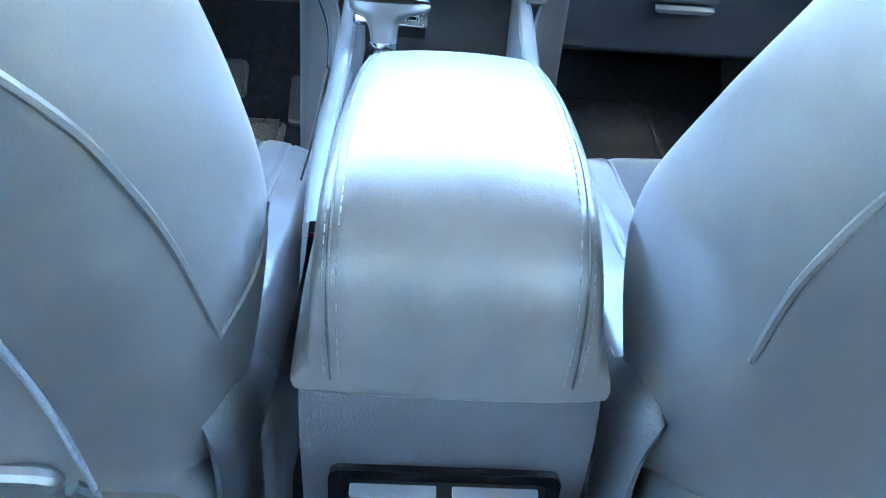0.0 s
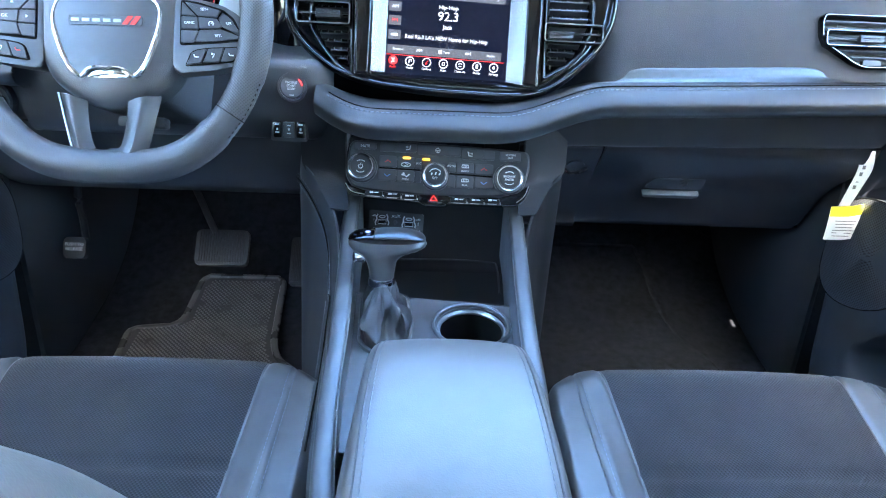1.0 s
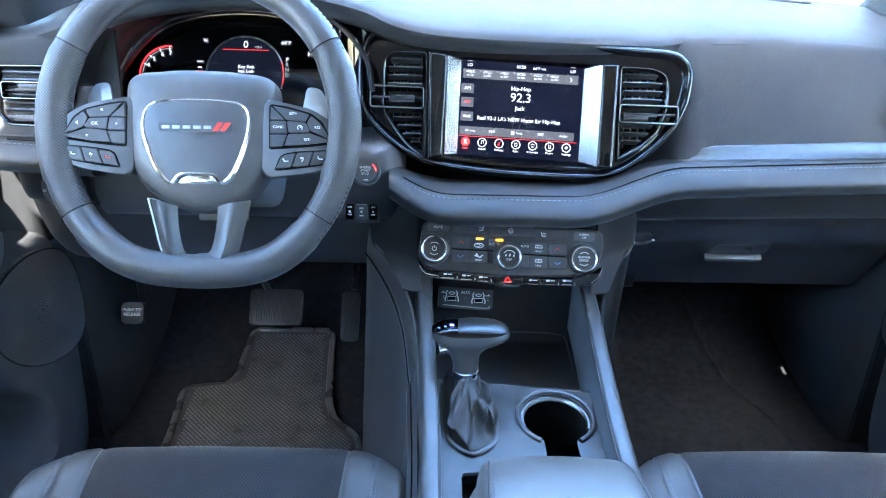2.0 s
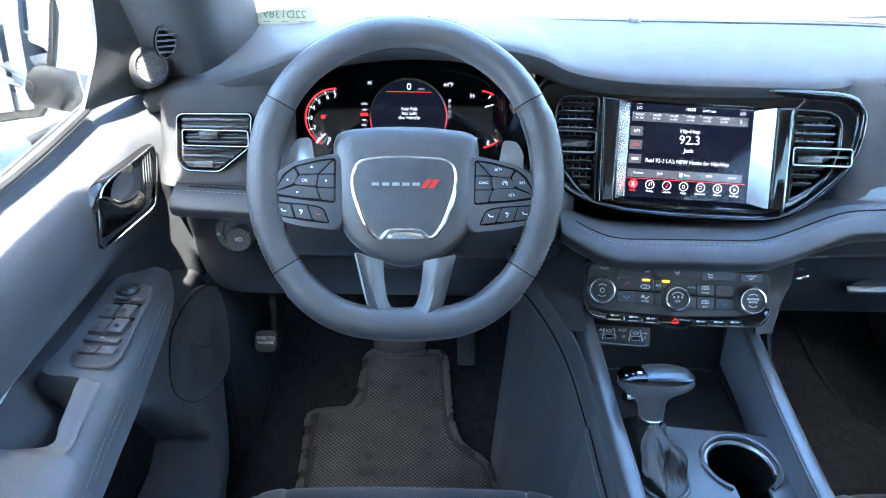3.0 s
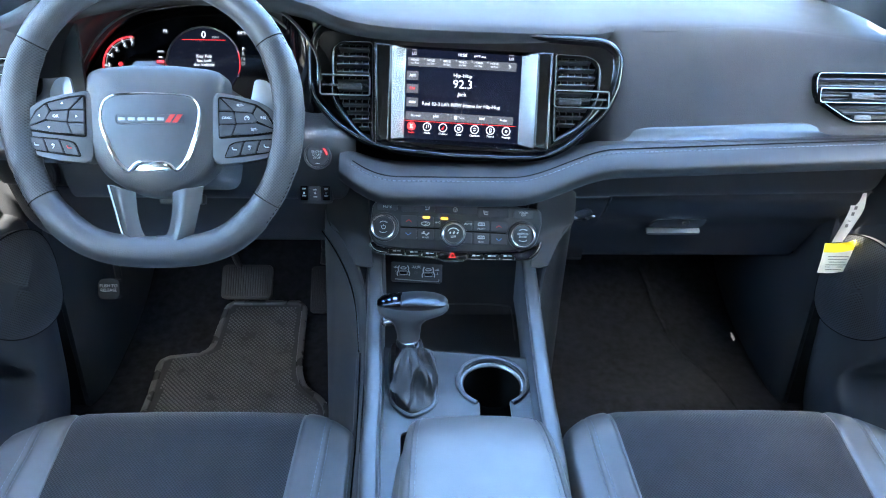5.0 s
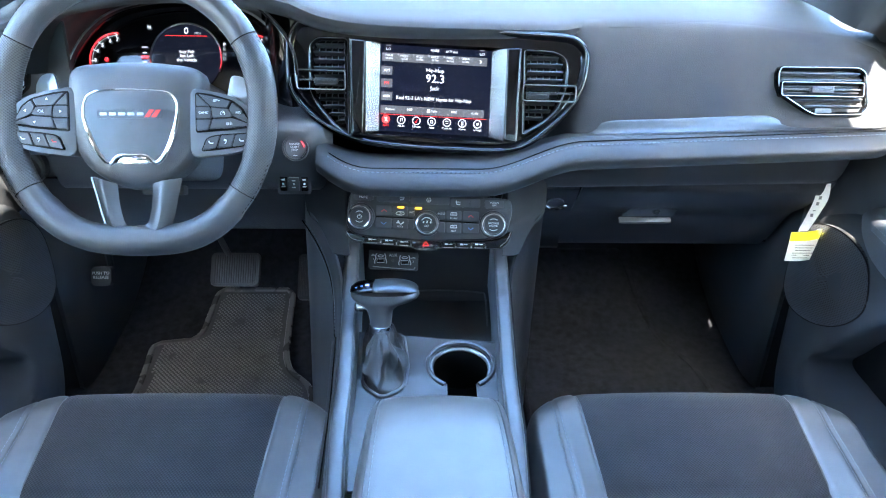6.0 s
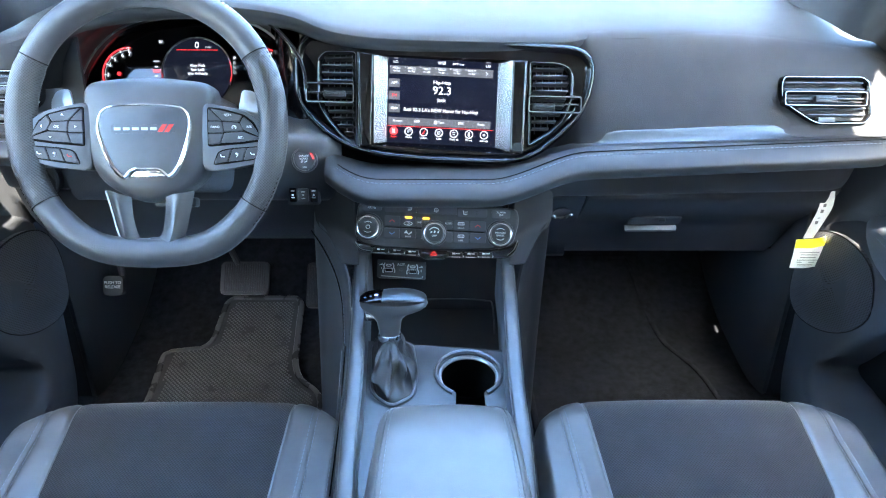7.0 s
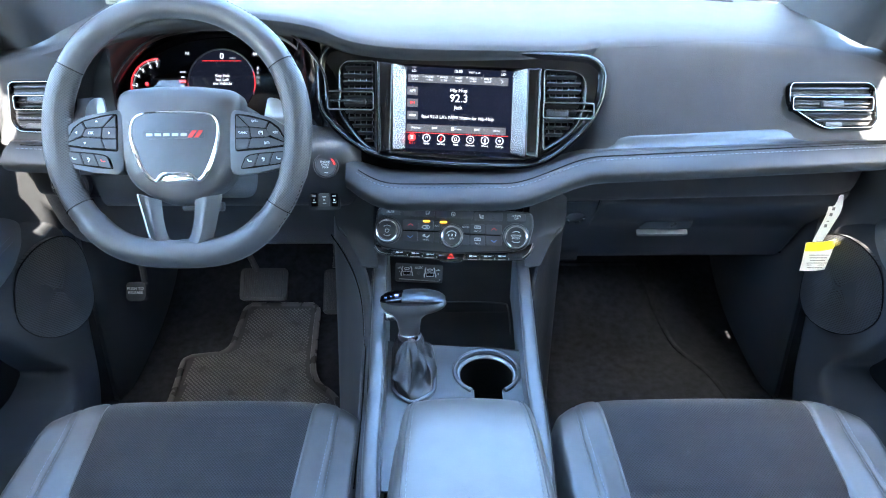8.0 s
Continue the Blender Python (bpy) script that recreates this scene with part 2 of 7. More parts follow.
def prism(poly, depth, bevel=0.0, z0=0.0, seg=2):
    """A plate of that outline, from z0 to z0 + depth, with rounded front edges."""
    bm = bmesh.new()
    area = sum(a[0] * b[1] - b[0] * a[1] for a, b in zip(poly, poly[1:] + poly[:1]))
    pts = poly if area > 0 else poly[::-1]
    lo = [bm.verts.new((x, y, z0)) for x, y in pts]
    hi = [bm.verts.new((x, y, z0 + depth)) for x, y in pts]
    n = len(pts)
    for i in range(n):
        j = (i + 1) % n
        bm.faces.new((lo[i], lo[j], hi[j], hi[i]))
    bm.faces.new(lo[::-1])
    top = bm.faces.new(hi)
    if bevel:
        bmesh.ops.bevel(bm, geom=list(top.edges), offset=bevel, segments=seg, profile=0.6, affect="EDGES")
    return bm


def frame_plate(outer, inner, depth, z0=0.0, lift=0.0):
    """A ring between two outlines of as many points; lift raises its inner edge."""
    rows = [[(x, y, z) for x, y in ring] for ring, z in ((outer, z0), (outer, z0 + depth), (inner, z0 + depth + lift), (inner, z0))]
    rows.append(rows[0])
    bm = skin(rows, True)
    bmesh.ops.remove_doubles(bm, verts=bm.verts[:], dist=1e-6)
    return bm


def shrink(poly, d):
    """An outline moved inwards by about d."""
    n, out = len(poly), []
    area = sum(a[0] * b[1] - b[0] * a[1] for a, b in zip(poly, poly[1:] + poly[:1]))
    sgn = 1 if area > 0 else -1
    for i in range(n):
        a, b = Vector(poly[i - 1]), Vector(poly[(i + 1) % n])
        t = (b - a).normalized()
        out.append((poly[i][0] - t.y * d * sgn, poly[i][1] + t.x * d * sgn))
    return out


def box(w, d, h, bevel=0.002, at=(0, 0, 0), seg=2):
    bm = bmesh.new()
    bmesh.ops.create_cube(bm, size=1)
    bmesh.ops.scale(bm, vec=(w, d, h), verts=bm.verts[:])
    if bevel:
        bmesh.ops.bevel(bm, geom=bm.edges[:], offset=bevel, segments=seg, profile=0.6, affect="EDGES")
    bmesh.ops.translate(bm, vec=at, verts=bm.verts[:])
    return bm


def lathe(profile, n=28, caps=True):
    """Turned round z: (radius, height) pairs."""
    rows = [[(r * math.cos(2 * math.pi * k / n), r * math.sin(2 * math.pi * k / n), z) for k in range(n)] for r, z in profile]
    return skin(rows, True, caps)


def turned(bm, m):
    bmesh.ops.transform(bm, matrix=m, verts=bm.verts[:])
    return bm


def holed(outer, holes, z_of, depth):
    """A plate on the slope z_of(y) with holes through it."""
    bm = bmesh.new()
    for ring in [outer] + holes:
        vs = [bm.verts.new((x, y, 0)) for x, y in ring]
        for a, b in zip(vs, vs[1:] + vs[:1]):
            bm.edges.new((a, b))
    bmesh.ops.triangle_fill(bm, edges=bm.edges[:], use_beauty=True)
    for v in bm.verts:
        v.co.z = z_of(v.co.y)
    bmesh.ops.recalc_face_normals(bm, faces=bm.faces[:])
    ex = bmesh.ops.extrude_face_region(bm, geom=bm.faces[:])
    for v in [g for g in ex["geom"] if isinstance(g, bmesh.types.BMVert)]:
        v.co.z -= depth
    return bm


def circle(cx, cy, r, n=24, ry=None):
    return [(cx + r * math.cos(2 * math.pi * k / n), cy + (ry or r) * math.sin(2 * math.pi * k / n)) for k in range(n)]


def stitches(path, length=0.0045, gap=0.0025, r=0.00055):
    """Short threads lying along a path."""
    p = [Vector(q) for q in path]
    bms, want, run = bmesh.new(), 0.0, 0.0
    for a, b in zip(p, p[1:]):
        seg = (b - a).length
        d = (b - a).normalized() if seg > 1e-7 else Vector((1, 0, 0))
        s = d.cross(Vector((0, 0, 1)))
        s = s.normalized() if s.length > 1e-3 else Vector((1, 0, 0))
        w = s.cross(d)
        while want <= run + seg:
            c = a + d * (want - run)
            ring = []
            for u in (-0.5, 0.5):
                ring.append([bms.verts.new(c + d * (u * length) + r * (math.cos(k * math.pi / 2) * s + math.sin(k * math.pi / 2) * w)) for k in range(4)])
            for k in range(4):
                bms.faces.new((ring[0][k], ring[0][(k + 1) % 4], ring[1][(k + 1) % 4], ring[1][k]))
            want += length + gap
        run += seg
    return bms


def lettering(text, size, mat, parent, at, name="lettering", align="CENTER", depth=0.0002, label=""):
    """Flat letters in the built-in font, as a mesh."""
    cu = bpy.data.curves.new("text", "FONT")
    cu.body, cu.size, cu.align_x, cu.align_y, cu.extrude = text, size, align, "CENTER", depth
    cu.resolution_u = 3
    ob = bpy.data.objects.new("text", cu)
    scene.collection.objects.link(ob)
    bpy.context.view_layer.update()
    me = bpy.data.meshes.new_from_object(ob.evaluated_get(bpy.context.evaluated_depsgraph_get()))
    bpy.data.objects.remove(ob)
    me.materials.clear()
    me.materials.append(mat)
    return part(name, me, mat, parent, label, at)


def panel_pose(x, y, z, tilt, yaw=0):
    """Local x right, y up along the panel, z out of it towards the seats; the panel leans back by tilt."""
    return pose(x, y, z, 90 - tilt, 0, yaw)


def off(x, y, z=0.0, turn=0.0):
    return pose(x, y, z, 0, 0, turn)


# ---- setting: ground, floor, cabin shell ----
ground_bm = bmesh.new()
bmesh.ops.create_grid(ground_bm, x_segments=2, y_segments=2, size=400)
solo("ground", turned(ground_bm, pose(0, 0, -0.45)), CONCRETE, "pale sunlit concrete of the car park", "ground", "structure")

floor_rows = []
for y, z in ((-1.6, 0.07), (-0.6, 0.07), (0.3, 0.07), (0.9, 0.072), (1.25, 0.078), (1.4, 0.094), (1.54, 0.13), (1.66, 0.2), (1.76, 0.32), (1.82, 0.5), (1.84, 0.75)):
    floor_rows.append([(x, y, z) for x in (-0.80, -0.5, -0.25, 0, 0.25, 0.5, 0.80)])
floor = solo("floor", patch(floor_rows, 4, 2, thick=-0.02), CARPET, "black carpeted cabin floor rising to the footwell", "floor", "structure")


def skin_x(y, z):
    """Distance of the door's lower skin from the middle."""
    low = min(1.0, max(0.0, (0.31 - z) / 0.08))
    bulge = min(1.0, max(0.0, (1.19 - y) / 0.22))
    return 0.722 - 0.12 * min(0.15, max(0.0, y - 1.06)) * (1 - low) - low * (0.016 + 0.045 * bulge * bulge * (3 - 2 * bulge))


def door(s, name, label):
    """A front door; s is -1 for the driver's side and 1 for the other."""
    top = thing(name, None, label, "car door", kind="structure")
    prof = [(0.797, 0.80), (0.786, 0.775), (0.752, 0.75), (0.7395, 0.71), (0.737, 0.67), (0.741, 0.64), (0.757, 0.618), (0.780, 0.60), (0.790, 0.565), (0.745, 0.53), (0.735, 0.49)]
    rows = []
    for y in (-0.12, 0.1, 0.35, 0.6, 0.8, 0.95, 1.03, 1.08, 1.13, 1.18, 1.225, 1.262):
        lift = (y - 1.08) * 0.17
        fill = min(1.0, max(0.0, (y - 1.02) / 0.10))
        row = []
        for x, z in prof:
            if z < 0.69:
                x += (min(x, 0.742 - 0.02 * max(0, 0.53 - z)) - x) * fill
            x -= 0.26 * max(0.0, y - 1.13) * min(1.0, max(0.0, (z - 0.46) / 0.06))
            row.append((s * x, y, z + (lift if z > 0.7 else lift * max(0, (z - 0.55) / 0.15))))
        rows.append(row)
    part("door_panel", patch(rows, 5, 4, thick=0.006 * s), DOORSKIN, top)
    # Black sheet puts the shade of the map pocket into its colour.
    part("pocket_shade_back", patch([[(s * 0.785, y, z) for z in (0.05, 0.28, 0.50)] for y in (-0.12, 0.6, 1.26)], 2, 2, thick=0.01 * s), DEEP, top)
    arm = []
    for y, x0, x1, z in ((0.30, 0.77, 0.70, 0.535), (0.33, 0.77, 0.655, 0.545), (0.5, 0.77, 0.644, 0.55), (0.667, 0.77, 0.653, 0.554), (0.712, 0.77, 0.661, 0.556), (0.722, 0.702, 0.662, 0.5565), (0.76, 0.708, 0.667, 0.5575), (0.815, 0.720, 0.674, 0.5605), (0.826, 0.724, 0.675, 0.561), (0.836, 0.77, 0.676, 0.562), (0.90, 0.77, 0.685, 0.564), (0.98, 0.775, 0.698, 0.567), (1.04, 0.78, 0.709, 0.566), (1.10, 0.785, 0.722, 0.562), (1.14, 0.785, 0.736, 0.556), (1.165, 0.785, 0.752, 0.548)):
        arm.append([(s * x0, y, z), (s * (x0 * 0.5 + x1 * 0.5), y, z + 0.003), (s * (x1 + 0.016), y, z - 0.002), (s * (x1 + 0.002), y, z - 0.018), (s * x1, y, z - 0.05), (s * (x1 + 0.012), y, z - 0.085), (s * (x1 + 0.04), y, z - 0.10), (s * x0, y, z - 0.10)])
    armrest = part("armrest", patch(arm, 5, 4, True, True), CONSOLESIDE, top, "black padded leather armrest with grey stitching")
    line = curve_points([(s * (x1 - 0.0006), y, z - 0.030) for y, x1, z in ((0.40, 0.648, 0.547), (0.5, 0.644, 0.55), (0.667, 0.653, 0.554), (0.76, 0.667, 0.5575), (0.82, 0.6745, 0.5605), (0.90, 0.685, 0.564), (0.98, 0.698, 0.567), (1.04, 0.709, 0.566), (1.08, 0.7175, 0.564))], 10)
    part("stitching", stitches(line, 0.005, 0.003, 0.0007), THREAD, armrest)
    part("stitching", stitches([(x + s * 0.0016, y, z + 0.009) for x, y, z in line], 0.005, 0.003, 0.0006), THREAD, armrest)
    # lower skin with the open map pocket
    hole = [(0.88, 0.458), (0.96, 0.430), (1.03, 0.368), (1.08, 0.302), (1.102, 0.266), (1.090, 0.249), (1.045, 0.245), (0.95, 0.248), (0.5, 0.252), (0.05, 0.255), (-0.02, 0.32), (0.05, 0.43), (0.5, 0.452)]
    rim = [(0.88, 0.500), (1.03, 0.525), (1.16, 0.545), (1.250, 0.49), (1.255, 0.28), (1.240, 0.12), (1.19, 0.06), (1.0, 0.055), (0.5, 0.055), (-0.1, 0.055), (-0.12, 0.32), (-0.1, 0.49), (0.5, 0.50)]
    hole, rim = curve_points([(y, z, 0) for y, z in hole], 6, True), curve_points([(y, z, 0) for y, z in rim], 6, True)
    rows = []
    for k, d in ((-0.03, 0.09), (-0.03, 0.03), (-0.012, 0.012), (0.0, 0.002), (0.03, -0.004), (0.08, -0.006), (0.2, -0.006), (0.4, -0.004), (0.6, -0.002), (0.75, 0.003), (0.88, 0.013), (0.96, 0.026), (1.0, 0.042), (1.0, 0.075)):
        row = []
        for h, r in zip(hole, rim):
            p = h + (r - h) * k
            row.append((s * (skin_x(p.x, p.y) + d), p.x, p.y))
        rows.append(row)
    part("map_pocket", skin(rows, True), DOORSKIN, top, "lower door skin with an open map pocket")
    # Black block low in the cup stands for the shade there.
    part("pull_cup", box(0.06, 0.105, 0.05, 0.004, (s * 0.738, 0.777, 0.480)), DEEP, top, "pull cup filled by a black block for its shade")
    return top


door_left = door(-1, "door_1", "black soft-touch driver's door with armrest and window switches")
door_right = door(1, "door_2", "black soft-touch passenger door with speaker and open map pocket")


ROOF_Y = [(-2.0, 0.58), (-1.2, 0.62), (-0.2, 0.638), (0.3, 0.638), (0.72, 0.628), (0.92, 0.60)]
roof_rows = []
for y, hw in ROOF_Y:
    z = 1.30 - 0.05 * max(0, y - 0.3) / 0.62
    roof_rows.append([(x * hw, y, z - 0.035 * abs(x) ** 3) for x in (-1, -0.8, -0.4, 0, 0.4, 0.8, 1)])
solo("ceiling", patch(roof_rows, 4, 3, thick=0.04), HEADLINER, "cloth headliner under the car roof, pale to bounce fill light", "ceiling", "structure")

# Unseen roof: edge widths set to steer sun; passenger bump stops a floor spot.
rows = [[(x * (hw + (0.02 if x > 0 and 0.58 < y < 0.70 else 0)), y, 1.335 - 0.05 * max(0, y - 0.3) / 0.62 - 0.045 * abs(x) ** 4) for x in (-1, -0.8, -0.4, 0, 0.4, 0.8, 1)] for y, hw in ((-2.1, 0.70), (-1.0, 0.71), (0.05, 0.74), (0.56, 0.74), (0.59, 0.70), (0.67, 0.70), (0.69, 0.70), (0.72, 0.676), (0.92, 0.668))]
solo("sun_mask_roof", patch(rows, 3, 3, thick=0.012), BODY, "unseen light grey roof panel, its edges shaped to block the sun", "car roof")

for s in (-1, 1):
    rail = curve_points([(s * (hw + 0.002), y, 1.262 - 0.05 * max(0, y - 0.3) / 0.62) for y, hw in ROOF_Y], 4)
    solo("trim", tube(rail, 0.020, 10), HEADLINER, "roof side rail trim in the pale fill-bouncing cloth", "trim", "structure")
    # centre pillar behind the front door and rear quarter
    for y0, y1, name in ((0.08, 0.30, "centre pillar"), (-1.25, -1.10, "rear pillar")):
        rows = [[(s * 0.81, y0, 0.05), (s * 0.81, y1, 0.05)], [(s * 0.81, y0, 0.76), (s * 0.81, y1, 0.76)], [(s * 0.69, y0 - 0.03, 1.25), (s * 0.69, y1 - 0.04, 1.25)]]
        solo("trim", patch(rows, 4, 2, thick=0.03), PLASTIC, "black plastic " + name + " trim", "trim", "structure")
    # rear side wall below the windows
    rows = [[(s * 0.80, -2.05, z), (s * 0.80, -1.0, z), (s * 0.80, -0.12, z)] for z in (0.0, 0.4, 0.76)]
    solo("wall_left" if s < 0 else "wall_right", patch(rows, 2, 2, thick=0.03), PLASTIC, "black rear door and quarter panel", "wall", "structure")
    # kick panel ahead of the door
    rows = [[(s * x, y, z) for z in (0.05, 0.3, 0.55, 0.765)] for y, x in ((1.262, 0.724), (1.29, 0.716), (1.34, 0.714), (1.5, 0.715), (1.85, 0.715))]
    solo("trim", patch(rows, 3, 3, thick=0.02), PLASTIC, "black plastic footwell side trim", "trim", "structure")
    # end cover between dashboard and door
    rows = [[(s * x, 1.268 + 0.02 * (x - 0.72), z) for z in (0.05, 0.3, 0.55, 0.70, 0.81)] for x in (0.716, 0.76, 0.80, 0.84)]
    solo("trim", patch(rows, 2, 2, thick=0.01), SOFT, "black end cover between dashboard and door", "trim", "structure")
    # windscreen pillar
    rows = []
    for u in steps(0, 1, 8):
        lo = [(0.735, 1.23, 0.80), (0.705, 1.205, 0.828), (0.66, 1.20, 0.845), (0.652, 1.32, 0.857), (0.668, 1.475, 0.862)]
        hi = [(0.690, 0.84, 1.215), (0.665, 0.825, 1.217), (0.640, 0.835, 1.22), (0.628, 0.86, 1.223), (0.632, 0.94, 1.23)]
        rows.append([(s * (a[0] + (b[0] - a[0]) * u + 0.03 * u * (1 - u)), a[1] + (b[1] - a[1]) * u + 0.05 * u * (1 - u), a[2] + (b[2] - a[2]) * u + 0.07 * u * (1 - u)) for a, b in zip(lo, hi)])
    solo("trim", patch(rows, 2, 4, thick=0.02), SOFT, "grained black windscreen pillar cover", "trim", "structure")
    # side glass
    rows = [[(s * (0.802 - 0.107 * u + 0.012 * u * (1 - u) * 4), y, 0.745 + (0.17 * (y - 1.08) if y > 0.6 else -0.03) * (1 - u) + 0.50 * u) for y in (0.28, 0.5, 0.75)] + [(s * (0.795 - 0.105 * u), 1.10 - 0.27 * u, 0.79 + 0.415 * u)] for u in steps(0, 1, 4)]
    pane = solo("window_1" if s < 0 else "window_2", patch(rows, 2, 3, thick=0.004), SIDEGLASS, "clear front door glass, closed", "window", "structure")
    pane.visible_shadow = False
    solo("trim", tube(curve_points([(s * 0.797, -0.12, 0.735), (s * 0.797, 0.5, 0.74), (s * 0.790, 0.83, 0.758), (s * 0.785, 0.95, 0.775), (s * 0.785, 1.08, 0.798)], 6), 0.006, 8), TRAY, "black rubber window seal along the door top", "trim", "structure")

# windscreen
WS = [(-0.72, 1.36, 0.845), (-0.66, 1.46, 0.86), (-0.4, 1.51, 0.868), (0, 1.525, 0.873), (0.4, 1.51, 0.868), (0.66, 1.46, 0.86), (0.72, 1.36, 0.845)]
rows = [[(x * (1 - 0.10 * u), y + (0.94 - 0.06 * abs(x) - y) * u, z + (1.24 - z) * u + 0.05 * u * (1 - u)) for x, y, z in WS] for u in steps(0, 1, 5)]
solo("windscreen", patch(rows, 2, 4, thick=0.005), GLASS, "clear curved windscreen above the dashboard", "window", "structure")
solo("trim", tube(curve_points([(x * 0.90, 0.935 - 0.06 * abs(x), 1.235) for x in (-0.72, -0.4, 0, 0.4, 0.72)], 5), 0.03, 10), HEADLINER, "header trim above the windscreen in the pale fill-bouncing cloth", "trim", "structure")
# back wall with the tailgate window
for s in (-1, 1):
    for n, (y0, y1) in enumerate(((-1.115, 0.085), (-2.04, -1.245))):
        rows = [[(s * (0.802 - 0.107 * u + 0.012 * u * (1 - u) * 4), y - 0.035 * u, 0.745 + 0.53 * u) for y in (y0, (y0 + y1) / 2, y1)] for u in steps(0, 1, 4)]
        solo("window_%d" % (3 + 2 * n + (s > 0)), patch(rows, 2, 2, thick=0.004), PRIVACY, "dark tinted rear side glass", "window", "structure")
# Unseen pane, darkened to keep a rear highlight off the armrest lid.
rows = [[(x * (1 - 0.12 * u), -2.06 + 0.06 * u, 0.80 + 0.49 * u) for x in (-0.80, -0.4, 0, 0.4, 0.80)] for u in steps(0, 1, 3)]
solo("window_7", patch(rows, 2, 2, thick=0.004), LIGHTSTOP, "unseen tailgate glass, near black to hold back rear light", "window", "structure")
rows = [[(x, -2.05, z) for x in (-0.8, 0, 0.8)] for z in (0.0, 0.4, 0.8)]
solo("wall_back", patch(rows, 2, 2, thick=0.03), PLASTIC, "black tailgate trim", "wall", "structure")
# bonnet and cowl outside
rows = []
for y, z, hw in ((1.47, 0.835, 0.80), (1.56, 0.84, 0.82), (1.8, 0.85, 0.85), (2.2, 0.83, 0.86), (2.6, 0.77, 0.84), (2.72, 0.66, 0.80)):
    rows.append([(x * hw, y, z - 0.05 * abs(x) ** 3) for x in (-1, -0.85, -0.5, -0.2, 0, 0.2, 0.5, 0.85, 1)])
solo("car_bonnet", patch(rows, 4, 3, thick=0.02), BODY, "light grey painted bonnet beyond the windscreen", "car bonnet")


# ---- dashboard ----
dash = thing("dashboard", None, "black soft-touch dashboard with stitched padded band", "dashboard")
BROW = [(-0.745, 1.175, 0.79), (-0.70, 1.165, 0.808), (-0.64, 1.162, 0.818), (-0.58, 1.148, 0.836), (-0.5, 1.115, 0.865), (-0.38, 1.105, 0.882), (-0.27, 1.115, 0.875), (-0.21, 1.135, 0.862), (-0.174, 1.147, 0.846), (-0.139, 1.150, 0.837), (-0.087, 1.150, 0.831), (0, 1.149, 0.828), (0.178, 1.158, 0.825), (0.23, 1.178, 0.827), (0.30, 1.190, 0.827), (0.4, 1.195, 0.826), (0.53, 1.195, 0.819), (0.65, 1.193, 0.810), (0.70, 1.190, 0.803), (0.745, 1.192, 0.783)]


def screen_base(x):
    a = abs(x)
    return (1.50 - 0.25 * max(0, a - 0.45) ** 1.6 * 2.2, 0.874 - 0.06 * max(0, a - 0.35) ** 1.3)


rows = []
for x, y, z in BROW:
    by, bz = screen_base(x)
    col = []
    for u, bulge in ((0, 0), (0.25, 0.004), (0.5, 0.007), (0.75, 0.008), (0.92, 0.005), (1.0, 0)):
        col.append((x, by + (y - by) * u, bz + (z - bz) * u + bulge))
    col.append((x, y + 0.003, z - 0.008))
    col.append((x, y + 0.016, z - 0.014))
    rows.append(col)
part("top_pad", patch(rows, 5, 5, thick=-0.008), SOFT, dash)


def face_column(x, pts):
    return [(x, y, z) for y, z in pts]


# face below the brow on the passenger's side, and its like on the driver's side
for xs in ([(0.10, 0.812), (0.17, 0.816), (0.215, 0.822), (0.240, 0.827), (0.30, 0.829), (0.45, 0.825), (0.6, 0.815), (0.70, 0.804), (0.74, 0.788)], [(-0.722, 0.798), (-0.70, 0.806), (-0.62, 0.822), (-0.58, 0.833), (-0.535, 0.848)]):
    rows = []
    for x, z in xs:
        e = 0.02 if abs(x) > 0.72 else (0.045 if 0 < x < 0.2 else (0.022 if 0 < x < 0.23 else 0.0))
        b = 0.668 + 0.06 * (abs(x) - 0.2)
        h = 0.031 * min(1, max(0, (x - 0.19) / 0.10))
        z -= 0.04 * h
        rows.append(face_column(x, [(1.172 + e + h, z + 0.0035), (1.1615 + e + h, z - 0.0005), (1.158 + e + h * 0.86, z - 0.010), (1.156 + e + h * 0.60, z - 0.03), (1.151 + e + h * 0.22, 0.755), (1.142 + e, 0.715), (1.130 + e, b), (1.122 + e, b - 0.016)]))
    part("face_panel", patch(rows, 5, 4, thick=-0.008), SOFT, dash)


def band_at(x):
    """Height of the padded band's top, and its bulge towards the seats."""
    a = abs(x)
    u = min(1, max(0, (a - 0.08) / 0.16))
    u = u * u * (3 - 2 * u)
    zt = 0.641 + 0.0375 * u + 0.037 * max(0, a - 0.24)
    yb = 1.030 + 0.022 * u + 0.03 * max(0, a - 0.24)
    return zt, yb


